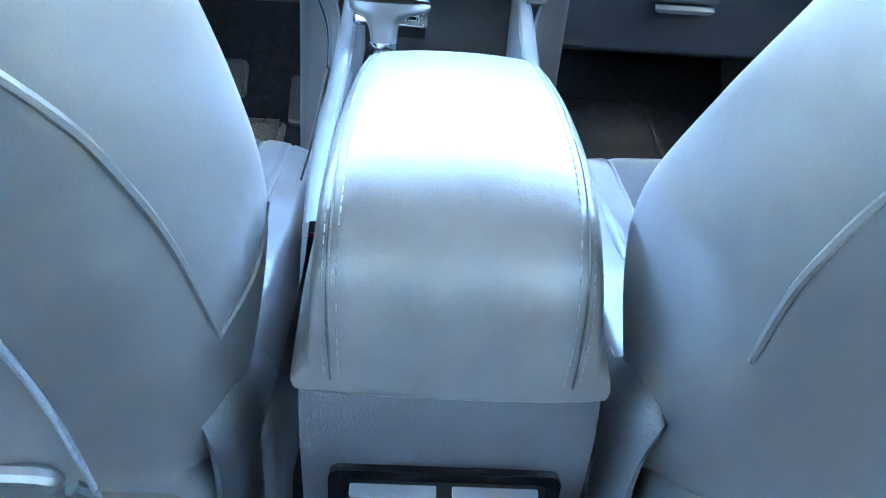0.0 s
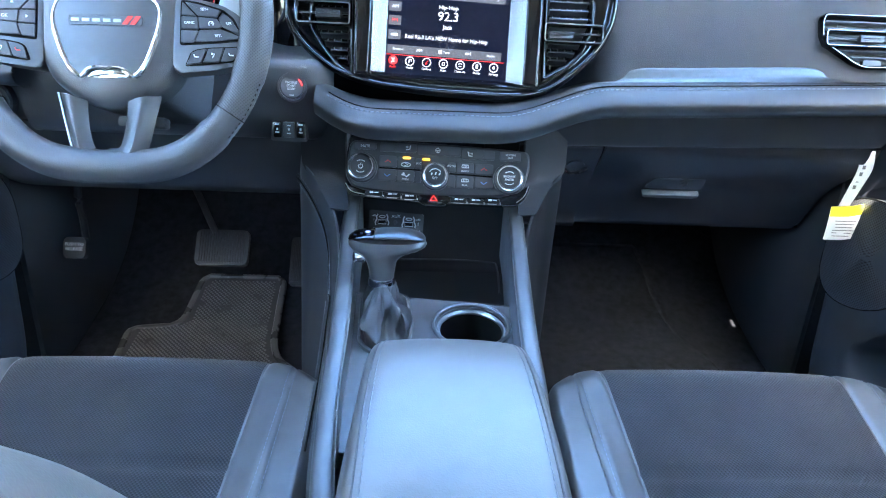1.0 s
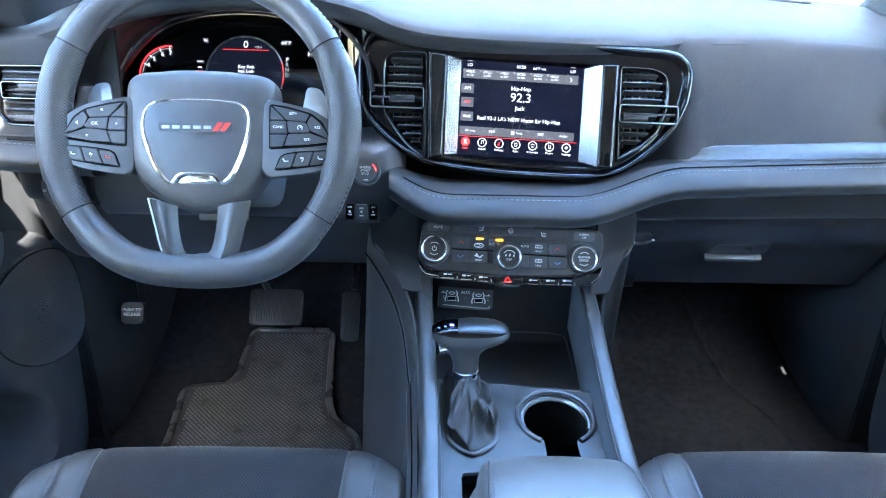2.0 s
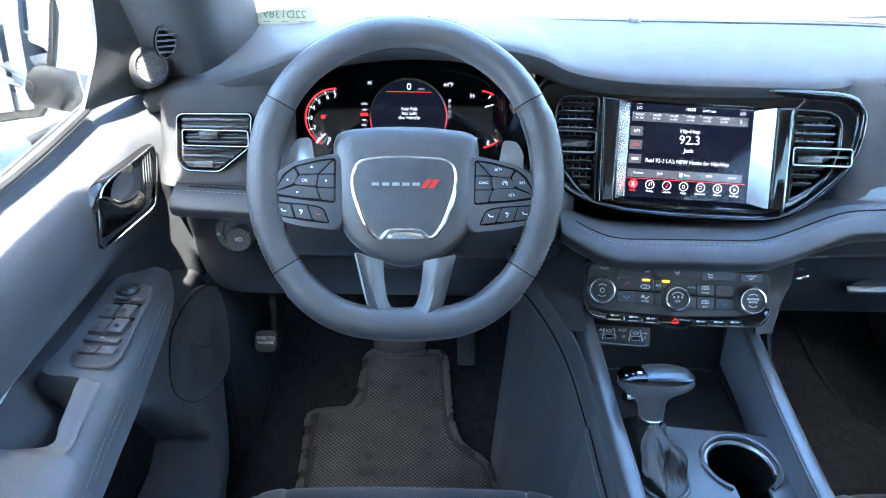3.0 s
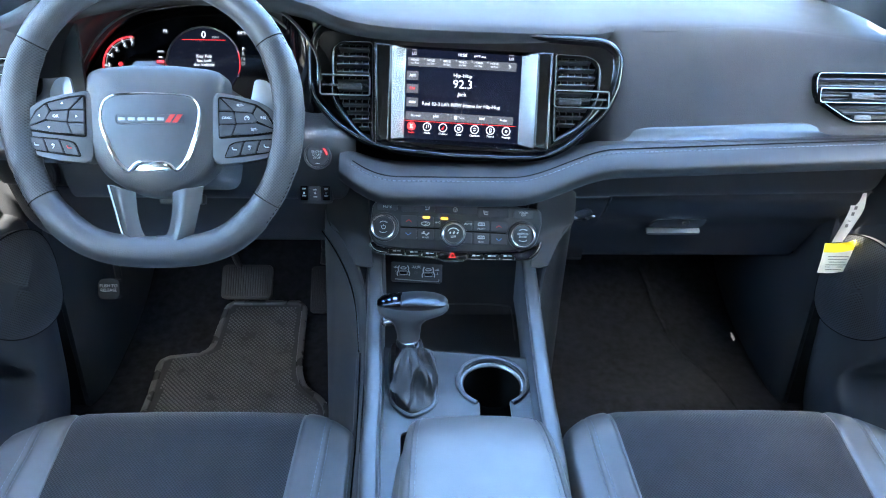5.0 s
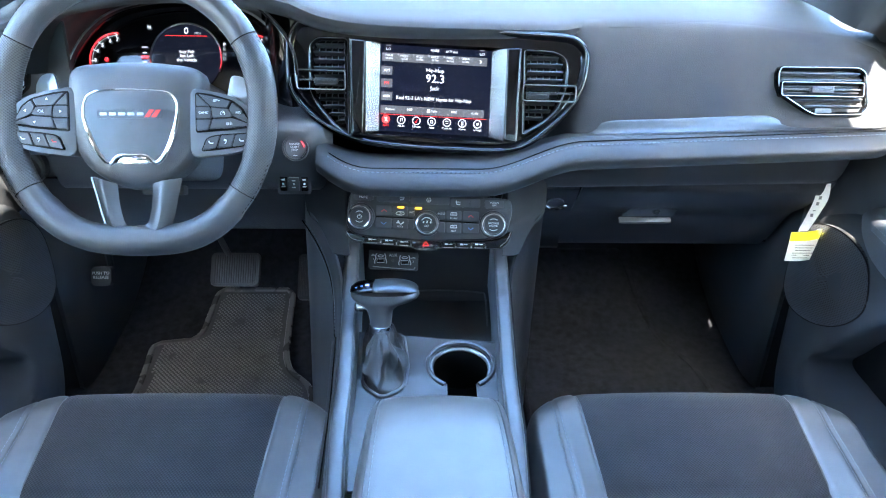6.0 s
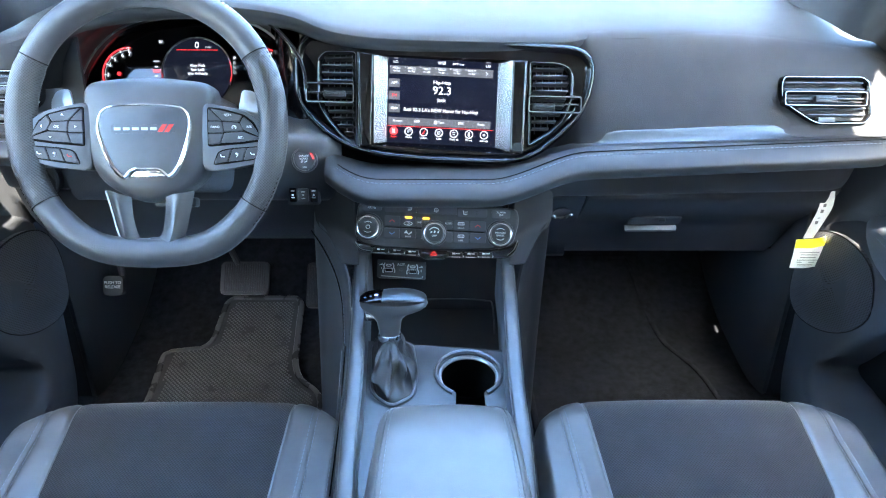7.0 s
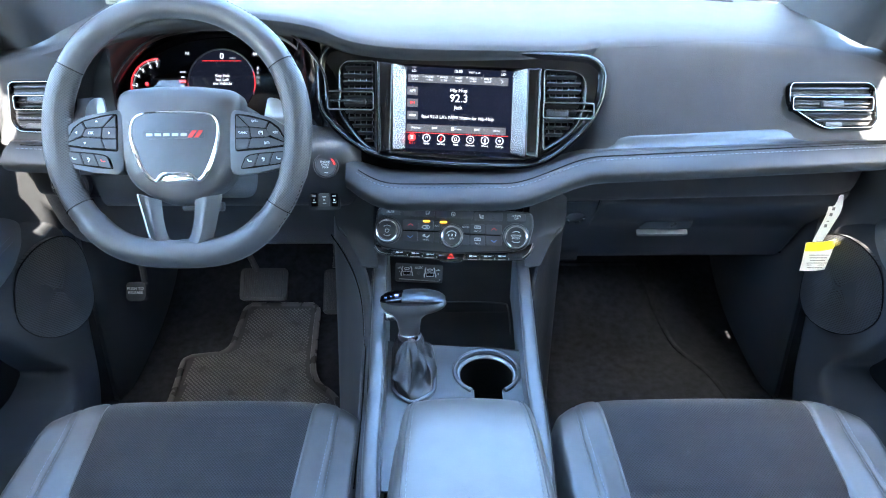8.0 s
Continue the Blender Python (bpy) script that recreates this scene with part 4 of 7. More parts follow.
def vent(top, outline, ring, pitch, tab, floor, front, edge, fine):
    """Frame, slats, vanes, middle ring and slider of an air vent; floor and front are the depths of its back and its rim."""
    poly = rounded(outline, 0.009, 5)
    rim_rows = [(0.0, floor), (0.0, front - 0.001), (0.0008, front + 0.0006), (0.0022, front + 0.001), (0.0040, front), (0.0058, front - 0.003), (0.0062, floor)]
    body = part("air_vent", skin([[(x, y, z) for x, y in shrink(poly, d)] for d, z in rim_rows], True), VENTGLOSS, top, "gloss black air vent")
    # Black plate gives the shade behind the slats.
    part("backing", prism(shrink(poly, 0.002), 0.0012, 0, floor), DEEP, body)
    part("chrome_edge", tube([(x, y, front + 0.0009) for x, y in shrink(poly, 0.0020)], 0.0006, 6, True), edge, body, "bright edge of the vent")
    inner = shrink(poly, 0.005)
    lo_y, hi_y = min(y for x, y in inner), max(y for x, y in inner)
    n = int((hi_y - lo_y) / pitch)
    deep = front - floor
    for k in range(1, n + 1):
        v = hi_y - (k - 0.35) * pitch
        q = span_at(inner, v)
        if q and q[1] - q[0] > 0.010:
            b = turned(box(q[1] - q[0], 0.0026, deep * 0.62, 0.0009, (0, 0, 0), 2), pose((q[0] + q[1]) / 2, v, floor + deep * 0.52, -16))
            part("slat", b, SLAT, body)
    lo, hi = min(x for x, y in inner), max(x for x, y in inner)
    for k in range(1, 6):
        x = lo + (hi - lo) * k / 6
        ys = [y for y in steps(lo_y + 0.002, hi_y - 0.002, 20) if span_at(inner, y) and span_at(inner, y)[0] < x < span_at(inner, y)[1]]
        if len(ys) > 2:
            part("vane", box(0.0014, max(ys) - min(ys), deep * 0.3, 0, (x, (max(ys) + min(ys)) / 2, floor + deep * 0.2)), VENTBLACK, body)
    r = rounded([(ring[0], ring[1]), (ring[2], ring[1] - 0.0008), (ring[2], ring[3] - 0.0008), (ring[0], ring[3])], 0.006, 5)
    rr = [(0.0, front - 0.006), (0.0, front + 0.006), (0.0008, front + 0.0074), (0.0024, front + 0.0074), (0.0034, front + 0.006), (0.0038, front - 0.006)]
    part("ring", skin([[(x, y, z) for x, y in shrink(r, d)] for d, z in rr], True), VENTGLOSS, body)
    part("ring_edge", tube([(x, y, front + 0.0076) for x, y in shrink(r, 0.0016)], fine, 6, True), RINGEDGE, body, "chrome line on the ring")
    part("ring_bar", box(ring[2] - ring[0] - 0.006, 0.0024, 0.004, 0.0008, (0.5 * (ring[0] + ring[2]), 0.5 * (ring[1] + ring[3]), front)), SLAT, body)
    part("slider", box(tab[2], 0.0100, 0.010, 0.002, (tab[0], tab[1], front + 0.005)), SLIDER, body)
    part("slider_ridge", box(tab[2] * 0.8, 0.0016, 0.002, 0.0006, (tab[0], tab[1] + 0.001, front + 0.0104)), SLIDER, body)
    return body


# ---- centre display panel ----
CP = panel_pose(0.012, 1.126, 0.738, 17, -2)
centre = thing("centre_display", CP, "gloss black centre panel with lit touchscreen and two air vents", "display")
OUT = [(-0.226, 0.030), (-0.224, 0.078), (-0.202, 0.1040), (-0.150, 0.1030), (-0.1006, 0.1005), (-0.0121, 0.0965), (0.0762, 0.0940), (0.1642, 0.0905), (0.2037, 0.0865), (0.2216, 0.0762), (0.2311, 0.0591), (0.2304, 0.0332), (0.2244, 0.0070), (0.2079, -0.0238), (0.1778, -0.0549), (0.1472, -0.0775), (0.1161, -0.0885), (0.0801, -0.0915), (0.0350, -0.0905), (-0.0102, -0.0896), (-0.0554, -0.0865), (-0.1008, -0.0815), (-0.1461, -0.0690), (-0.1821, -0.0480), (-0.2089, -0.0220), (-0.2230, 0.0020)]
outline = smooth_poly(OUT, 4)
VENT_L = [(-0.1925, 0.050), (-0.1910, 0.066), (-0.1790, 0.0775), (-0.1300, 0.0775), (-0.1295, -0.0680), (-0.1360, -0.0660), (-0.1560, -0.0535), (-0.1780, -0.0270), (-0.1915, -0.0022)]
VENT_R = [(0.1300, 0.0660), (0.1780, 0.0640), (0.1950, 0.0560), (0.2005, 0.0400), (0.1995, 0.0112), (0.1880, -0.0230), (0.1690, -0.0430), (0.1320, -0.0650)]
WELL = [(-0.1030, 0.0725), (0.1055, 0.0660), (0.1040, -0.0735), (0.0250, -0.0720), (-0.0480, -0.0680), (-0.1035, -0.0630)]
lip_rows = [(0.0, -0.034), (0.0, -0.002), (0.0012, 0.0022), (0.0035, 0.0046), (0.0060, 0.0050), (0.0082, 0.0040), (0.0098, 0.0010), (0.0108, -0.0026), (0.0125, -0.0040), (0.0150, -0.0036)]
part("lip", skin([[(x, y, z) for x, y in shrink(outline, d)] for d, z in lip_rows], True), GLOSS, centre)
part("panel", holed(shrink(outline, 0.0145), [VENT_L, WELL, VENT_R], lambda y: -0.0036, 0.012), GLOSS, centre)
part("lip_edge", tube([(x, y, 0.0048) for x, y in shrink(outline, 0.0052)], 0.0007, 6, True), DARKMETAL, centre)
part("back_plate", prism(shrink(outline, 0.004), 0.006, 0, -0.034), GLOSS, centre)
for poly in ([(-0.1278, 0.0750), (-0.1040, 0.0720), (-0.1075, -0.0650), (-0.1262, -0.0670)], [(0.1062, 0.0648), (0.1268, 0.0650), (0.1245, -0.0745), (0.1045, -0.0715)]):
    up = part("upright", prism(rounded(poly, 0.003, 3), 0.022, 0.0035, -0.010, 4), GLOSS, centre)
    ex = poly[0][0] if poly[0][0] < 0 else poly[1][0]
    part("upright_edge", tube([(ex, poly[0][1] - 0.001, 0.0085), (ex + (0.0016 if ex < 0 else -0.0023), poly[3][1] + 0.001, 0.0085)], 0.0009, 6), CHROME, up, "thin chrome edge")


def facet(pts, mat, label):
    bm = bmesh.new()
    lo = [bm.verts.new((x, y, -0.028)) for x, y, z in pts]
    hi = [bm.verts.new(p) for p in pts]
    bm.faces.new(hi)
    for i in range(len(pts)):
        j = (i + 1) % len(pts)
        bm.faces.new((lo[i], lo[j], hi[j], hi[i]))
    return part("facet", bm, mat, centre, label)


facet([(-0.1045, -0.0610, 0.006), (-0.0868, -0.0590, -0.016), (-0.0845, 0.0700, -0.016), (-0.1035, 0.0712, 0.006)], FACET, "bright satin silver facet beside the screen")
facet([(0.0835, -0.0650, -0.016), (0.1045, -0.0715, 0.006), (0.1060, 0.0648, 0.006), (0.0855, 0.0620, -0.016)], FACET, "bright satin silver facet beside the screen")
facet([(-0.1035, -0.0640, 0.000), (-0.0870, -0.0595, -0.016), (0.0830, -0.0655, -0.016), (0.1040, -0.0740, 0.000), (0.0250, -0.0735, 0.000)][::-1], GLOSS, "")
vent(centre, VENT_L, (-0.2085, -0.0010, -0.1335, 0.0300), 0.0112, (-0.1640, 0.0120, 0.034), -0.024, 0.0005, DARKMETAL, 0.0010)
vent(centre, VENT_R, (0.1305, -0.0120, 0.2125, 0.0145), 0.0112, (0.1540, -0.0030, 0.034), -0.024, 0.0005, DARKMETAL, 0.0010)
screen = part("screen", prism([(-0.0875, -0.0595), (0.0830, -0.0655), (0.0858, 0.0625), (-0.0848, 0.0705)], 0.003, 0, -0.0195), LCD, centre, "lit dark blue radio screen")
SZ = -0.0162


def bar(w, h, mat, x, y, z=-0.0163, turn=-2.0):
    return part("bar", turned(box(w, h, 0.0004, 0), off(x, y, z, turn)), mat, screen)


def print_on(text, size, x, y, mat=None, wide=1.0):
    """Screen lettering, a little condensed where asked, turned with the screen."""
    return lettering(text, size, mat or WHITEGLOW, screen, off(x, y, SZ, -2.0) @ Matrix.Diagonal((wide, 1, 1, 1)))


bar(0.160, 0.0125, LCDSTRIP, -0.002, 0.0490)
bar(0.160, 0.0120, LCDSTRIP, -0.0045, -0.0290)
bar(0.166, 0.0008, REDGLOW, -0.003, -0.0366, -0.0160)
for k in range(6):
    u, v = -0.0723 + 0.0233 * k, 0.0515 - 0.00074 * k
    print_on("HOLD\nto Set", 0.0043, u + 0.001, v + 0.0005)
    print_on(str(k + 1), 0.0035, u - 0.0085, v + 0.0045)
part("chevron", tube([(0.0668, 0.0492, SZ), (0.0695, 0.0465, SZ), (0.0668, 0.0438, SZ)], 0.0006, 5), WHITEGLOW, screen)
print_on("10:58", 0.0062, -0.0020, 0.0620)
print_on("64°F out", 0.0050, 0.0240, 0.0604)
for u, v in ((-0.0723, 0.0632), (0.0702, 0.0578)):
    print_on("LO", 0.0058, u, v)
    bar(0.007, 0.0009, GREYGLOW, u, v + 0.0055)
for v, txt, mat in ((0.0316, "AM", WHITEGLOW), (0.0128, "FM", REDGLOW), (-0.0067, "", WHITEGLOW)):
    bar(0.0175, 0.0130, LCDSTRIP, -0.0749, v)
    if txt:
        print_on(txt, 0.0066, -0.0749, v, mat)
    else:
        bar(0.0095, 0.0030, WHITEGLOW, -0.0749, v, -0.0160)
print_on("Hip-Hop", 0.0078, -0.0008, 0.0321)
print_on("92.3", 0.0172, -0.0006, 0.0195)
print_on("Jack", 0.0082, -0.0014, 0.0055)
print_on("Real 92-3 LA's NEW Home for Hip-Hop", 0.0078, -0.0024, -0.0106, None, 0.90)
for j, (u, v) in enumerate(((-0.006, -0.0185), (0.004, -0.0185), (-0.011, -0.010), (0.009, -0.0100))):
    part("watermark", tube([(u + 0.0055 * math.cos(a), v + 0.0055 * math.sin(a), -0.0164) for a in steps(0, 2 * math.pi, 6)[:-1]], 0.00025, 4, True), LCDSTRIP, screen)
for u, v, txt in ((-0.0693, -0.0263, "Browse"), (-0.0015, -0.0286, "Tune"), (0.0609, -0.0307, "Audio")):
    print_on(txt, 0.0046, u, v)
bar(0.0045, 0.005, WHITEGLOW, -0.0100, -0.0282, -0.0160)
for u, v, g in ((-0.0374, -0.0270, -1), (0.0272, -0.0291, 1)):
    for k in (0, 1):
        part("skip_mark", prism([(u - 0.0018 * g + 0.0032 * k * g, v - 0.0020), (u + 0.0012 * g + 0.0032 * k * g, v), (u - 0.0018 * g + 0.0032 * k * g, v + 0.0020)], 0.0004, 0, SZ), WHITEGLOW, screen)
    bar(0.0008, 0.0042, WHITEGLOW, u + g * 0.0052, v, -0.0160)
SYMBOLS = {"Radio": [[(-0.002, -0.0032), (0.002, 0.0032)], [(0.002, -0.0032), (-0.002, 0.0032)]], "Media": [[(-0.0012, -0.002), (-0.0008, 0.0024), (0.0022, 0.003), (0.002, -0.001)]], "Climate": [[(-0.0022, -0.0024), (0.002, 0.0024)], [(-0.001, -0.003), (0.001, -0.001)]], "Apps": [[(-0.0016, -0.002), (-0.0016, 0.002), (0.0016, 0.002), (0.0016, -0.002), (-0.0016, -0.002)]], "Controls": [[(-0.0024, 0.001), (0.0, 0.0026), (0.0024, 0.001)], [(-0.002, -0.0016), (0.002, -0.0016)]], "Phone": [[(-0.0012, -0.0026), (-0.0012, 0.0026), (0.0012, 0.0026), (0.0012, -0.0026), (-0.0012, -0.0026)]], "Settings": [[(0.0016 * math.cos(a), 0.0016 * math.sin(a)) for a in steps(0, 2 * math.pi, 8)]]}
for k, txt in enumerate(SYMBOLS):
    u, v = -0.0757 + 0.02357 * k, -0.0417 - 0.00085 * k
    mat = REDGLOW if txt == "Radio" else WHITEGLOW
    if k:
        icon = part("icon", frame_plate(circle(u, v, 0.0064), circle(u, v, 0.0053), 0.0004, SZ), mat, screen)
    else:
        icon = part("icon", prism(circle(u, v, 0.0064), 0.0003, 0, SZ), mat, screen, "lit red round symbol")
    for pts in SYMBOLS[txt]:
        part("symbol", tube([(u + x, v + y, SZ + 0.0006) for x, y in pts], 0.00050, 4), WHITEGLOW if txt != "Climate" else REDGLOW, icon)
    print_on(txt, 0.0042, u, v - 0.0090, mat)

rows = [[(x, 1.20 - 0.10 * (0.84 - z) + e, z) for z in (0.846, 0.80, 0.75, 0.70, 0.665)] for x, e in ((-0.255, 0.02), (-0.235, -0.005), (-0.21, -0.02), (-0.19, -0.012))]
solo("trim", patch(rows, 4, 4, thick=0.004), GLOSS, "gloss black trim between gauges and centre panel", "trim", "structure")

# ---- side air vents ----
for name, px, out, ring, tab in (
        ("side_vent", panel_pose(0.618, 1.140, 0.735, 20), [(-0.0805, 0.0340), (-0.0760, 0.0440), (0.0480, 0.0440), (0.0600, 0.0350), (0.0665, -0.0176), (0.0570, -0.0300), (-0.0166, -0.0315), (-0.0310, -0.0262), (-0.0740, 0.0005), (-0.0800, 0.0136)], (-0.0775, -0.0032, 0.0535, 0.0207), (-0.013, 0.0078, 0.034)),
        ("side_vent", panel_pose(-0.645, 1.139, 0.735, 12), [(-0.0510, 0.0410), (-0.0434, 0.0470), (0.0500, 0.0480), (0.0545, 0.0420), (0.0500, 0.0000), (0.0060, -0.0350), (-0.0410, -0.0335), (-0.0540, -0.0191)], (-0.0415, 0.0014, 0.0505, 0.0258), (-0.004, 0.0170, 0.026))):
    sv = thing(name, px, "gloss black side air vent with chrome edges", "air vent", "side vents")
    vent(sv, out, ring, 0.0098, tab, -0.006, 0.009, SATIN, 0.0006)
    tx = -0.0055 if px[0][3] > 0 else -0.0170
    part("thumb_wheel", prism(rounded([(tx - 0.014, -0.0270), (tx + 0.014, -0.0270), (tx + 0.012, -0.0195), (tx - 0.012, -0.0195)], 0.002), 0.013, 0.001, -0.004), SATINPLASTIC, sv)

# satin strip along the dashboard
strip_top = [(0.2190, 0.6640), (0.2290, 0.6700), (0.2400, 0.6790), (0.2540, 0.6885), (0.2740, 0.6948), (0.3200, 0.6972), (0.3650, 0.6988), (0.4556, 0.7030), (0.5200, 0.7055), (0.5400, 0.7035), (0.5600, 0.6970), (0.5800, 0.6905)]
rows = []
for x, z in strip_top:
    b = 0.6645 + 0.062 * (x - 0.2)
    rows.append([(x, 1.140, max(z, b + 0.002) + 0.001), (x, 1.128, max(z, b + 0.002)), (x, 1.122, b + 0.5 * (max(z, b + 0.002) - b)), (x, 1.108, b)])
solo("trim", patch(rows, 3, 4), STRIP, "satin silver trim strip along the passenger dashboard", "trim", "structure")

# ---- climate panel ----
KP = panel_pose(0.0, 1.0775, 0.548, 24, -3.4)
climate = thing("climate_panel", KP, "dark grey climate control panel with three knobs and buttons", "control panel")
KO = [(-0.1222, 0.0398), (-0.0925, 0.0428), (0.0200, 0.0405), (0.1000, 0.0375), (0.1318, 0.0356), (0.1345, 0.0145), (0.1258, -0.0205), (0.0939, -0.0300), (0.0019, -0.0344), (-0.0910, -0.0304), (-0.1172, -0.0255), (-0.1275, -0.0095)]
face_poly = rounded(KO, 0.010, 4)
part("faceplate", skin([[(x, y, z) for x, y in shrink(face_poly, d)] for d, z in ((0.0, -0.045), (0.0, -0.003), (0.0010, 0.0), (0.003, 0.0012), (0.006, 0.0006), (0.009, 0.0))], True, True), GREYPLASTIC, climate)


def button(top, x0, y0, x1, y1, mat=SATINPLASTIC, lift=0.0022, name="button"):
    return part(name, prism(rounded([(x0, y0), (x1, y0), (x1, y1), (x0, y1)], 0.0025, 2), lift, 0.0008, 0.0002, 1), mat, top)


b = button(climate, -0.1154, 0.0275, -0.0845, 0.0375)
lettering("MUTE", 0.0050, MARK, b, off(-0.100, 0.0325, 0.0026))
for x0, x1, y0, y1 in ((-0.0792, -0.0275, 0.0260, 0.0388), (-0.0262, 0.0355, 0.0240, 0.0378), (0.0366, 0.0835, 0.0210, 0.0345)):
    b = button(climate, x0, y0, x1, y1)
    mx, my = 0.5 * (x0 + x1) - (0.002 if x0 > -0.03 else -0.014), 0.5 * (y0 + y1)
    if x0 > 0.03:
        mx = 0.049
    if abs(mx) < 0.02:
        part("symbol", frame_plate(circle(mx, my, 0.0036), circle(mx, my, 0.0028), 0.0004, 0.0024), MARK, b)
        part("symbol", box(0.0055, 0.0009, 0.0004, 0, (mx, my, 0.0027)), MARK, b)
        part("symbol", box(0.0009, 0.0030, 0.0004, 0, (mx, my - 0.0015, 0.0027)), MARK, b)
    else:
        g = -1 if mx > 0 else 1
        part("symbol", tube([(mx + g * 0.0034, my + 0.0035, 0.0026), (mx + g * 0.0022, my - 0.0022, 0.0026), (mx - g * 0.0030, my - 0.0024, 0.0026)], 0.00095, 5), MARK, b)
        for q in range(3):
            part("symbol", box(0.0007, 0.0026, 0.0004, 0, (mx - g * (0.0028 - 0.0018 * q), my + 0.0012, 0.0027)), MARK, b)
            part("symbol", box(0.0036, 0.0008, 0.0004, 0, (mx - g * 0.0185, my + 0.0026 - 0.0026 * q, 0.0027)), GREYPLASTIC, b)
b = button(climate, 0.0905, 0.0206, 0.1201, 0.0335)
lettering("SCREEN\nOFF", 0.0040, MARK, b, off(0.1055, 0.0275, 0.0026))
UPPER = [(-0.0797, -0.0543, 0.0041, 0.0205), (-0.0537, -0.0293, 0.0037, 0.0198), (-0.0287, -0.0190, 0.0037, 0.0185), (0.0185, 0.0292, 0.0012, 0.0150), (0.0304, 0.0548, 0.0004, 0.0155), (0.0561, 0.0822, -0.0004, 0.0150)]
LOWER = [(-0.0802, -0.0543, -0.0155, 0.0012), (-0.0537, -0.0285, -0.0157, 0.0008), (-0.0279, -0.0190, -0.0160, 0.0004), (0.0185, 0.0296, -0.0200, -0.0030), (0.0308, 0.0551, -0.0203, -0.0035), (0.0566, 0.0826, -0.0197, -0.0040)]
WORDS = {(1, 0): "MODE", (4, 1): "FRONT", (4, 0): "REAR"}
for hi, cells in ((1, UPPER), (0, LOWER)):
    for k, (x0, x1, y0, y1) in enumerate(cells):
        b = button(climate, x0, y0, x1, y1)
        c, m = 0.5 * (x0 + x1), 0.5 * (y0 + y1)
        if k in (0, 5):
            g = 1 if hi else -1
            part("arrow", tube([(c - 0.0042, m - 0.0014 * g, 0.0026), (c, m + 0.0018 * g, 0.0026), (c + 0.0042, m - 0.0014 * g, 0.0026)], 0.0007, 5), REDMARK if hi else BLUEMARK, b)
        elif k == 1 and hi:
            part("symbol", tube([(c + 0.0065 * math.cos(a), m - 0.003 + 0.0028 * math.sin(a), 0.0026) for a in steps(0, 2 * math.pi, 14)[:-1]], 0.0006, 5, True), MARK, b)
            part("symbol", tube([(c - 0.002, m - 0.005, 0.0026), (c + 0.003, m - 0.003, 0.0026), (c - 0.001, m - 0.001, 0.0026)], 0.0006, 5), MARK, b)
        elif k == 1:
            part("symbol", prism(circle(c - 0.003, m + 0.0035, 0.0016, 10), 0.0004, 0, 0.0024), MARK, b)
            part("symbol", tube([(c - 0.006, m + 0.0018, 0.0026), (c - 0.001, m + 0.0012, 0.0026), (c + 0.001, m - 0.001, 0.0026), (c + 0.0055, m + 0.0030, 0.0026)], 0.0010, 5), MARK, b)
        elif k == 4:
            part("symbol", frame_plate(rounded([(c - 0.0055, m), (c + 0.0055, m), (c + 0.0048, m + 0.005), (c - 0.0048, m + 0.005)], 0.0015), rounded([(c - 0.0045, m + 0.001), (c + 0.0045, m + 0.001), (c + 0.0040, m + 0.004), (c - 0.0040, m + 0.004)], 0.001), 0.0004, 0.0023), MARK, b)
            for q in (-0.002, 0.0, 0.002):
                part("symbol", box(0.0006, 0.0035, 0.0004, 0, (c + q, m + 0.0022, 0.0027)), MARK, b)
        if (k, hi) in WORDS:
            lettering(WORDS[(k, hi)], 0.0034, MARK, b, off(c, m - 0.0045, 0.0026))
        elif k == 2 and hi:
            lettering("A/C", 0.0046, MARK, b, off(c + 0.0005, m, 0.0026))
        elif k == 3 and hi:
            lettering("AUTO", 0.0042, MARK, b, off(c - 0.001, m + 0.002, 0.0026))
part("groove", turned(box(0.058, 0.0016, 0.0006, 0), off(-0.050, 0.0022, 0.0027, -0.8)), DEEP, climate)
part("groove", turned(box(0.060, 0.0016, 0.0006, 0), off(0.050, -0.0018, 0.0027, -1.5)), DEEP, climate)
for x, y in ((-0.0407, 0.0182), (-0.0130, 0.0174)):
    part("indicator_lamp", box(0.0105, 0.0030, 0.0006, 0.0002, (x, y, 0.0030)), AMBER, climate, "lit amber indicator lamp")
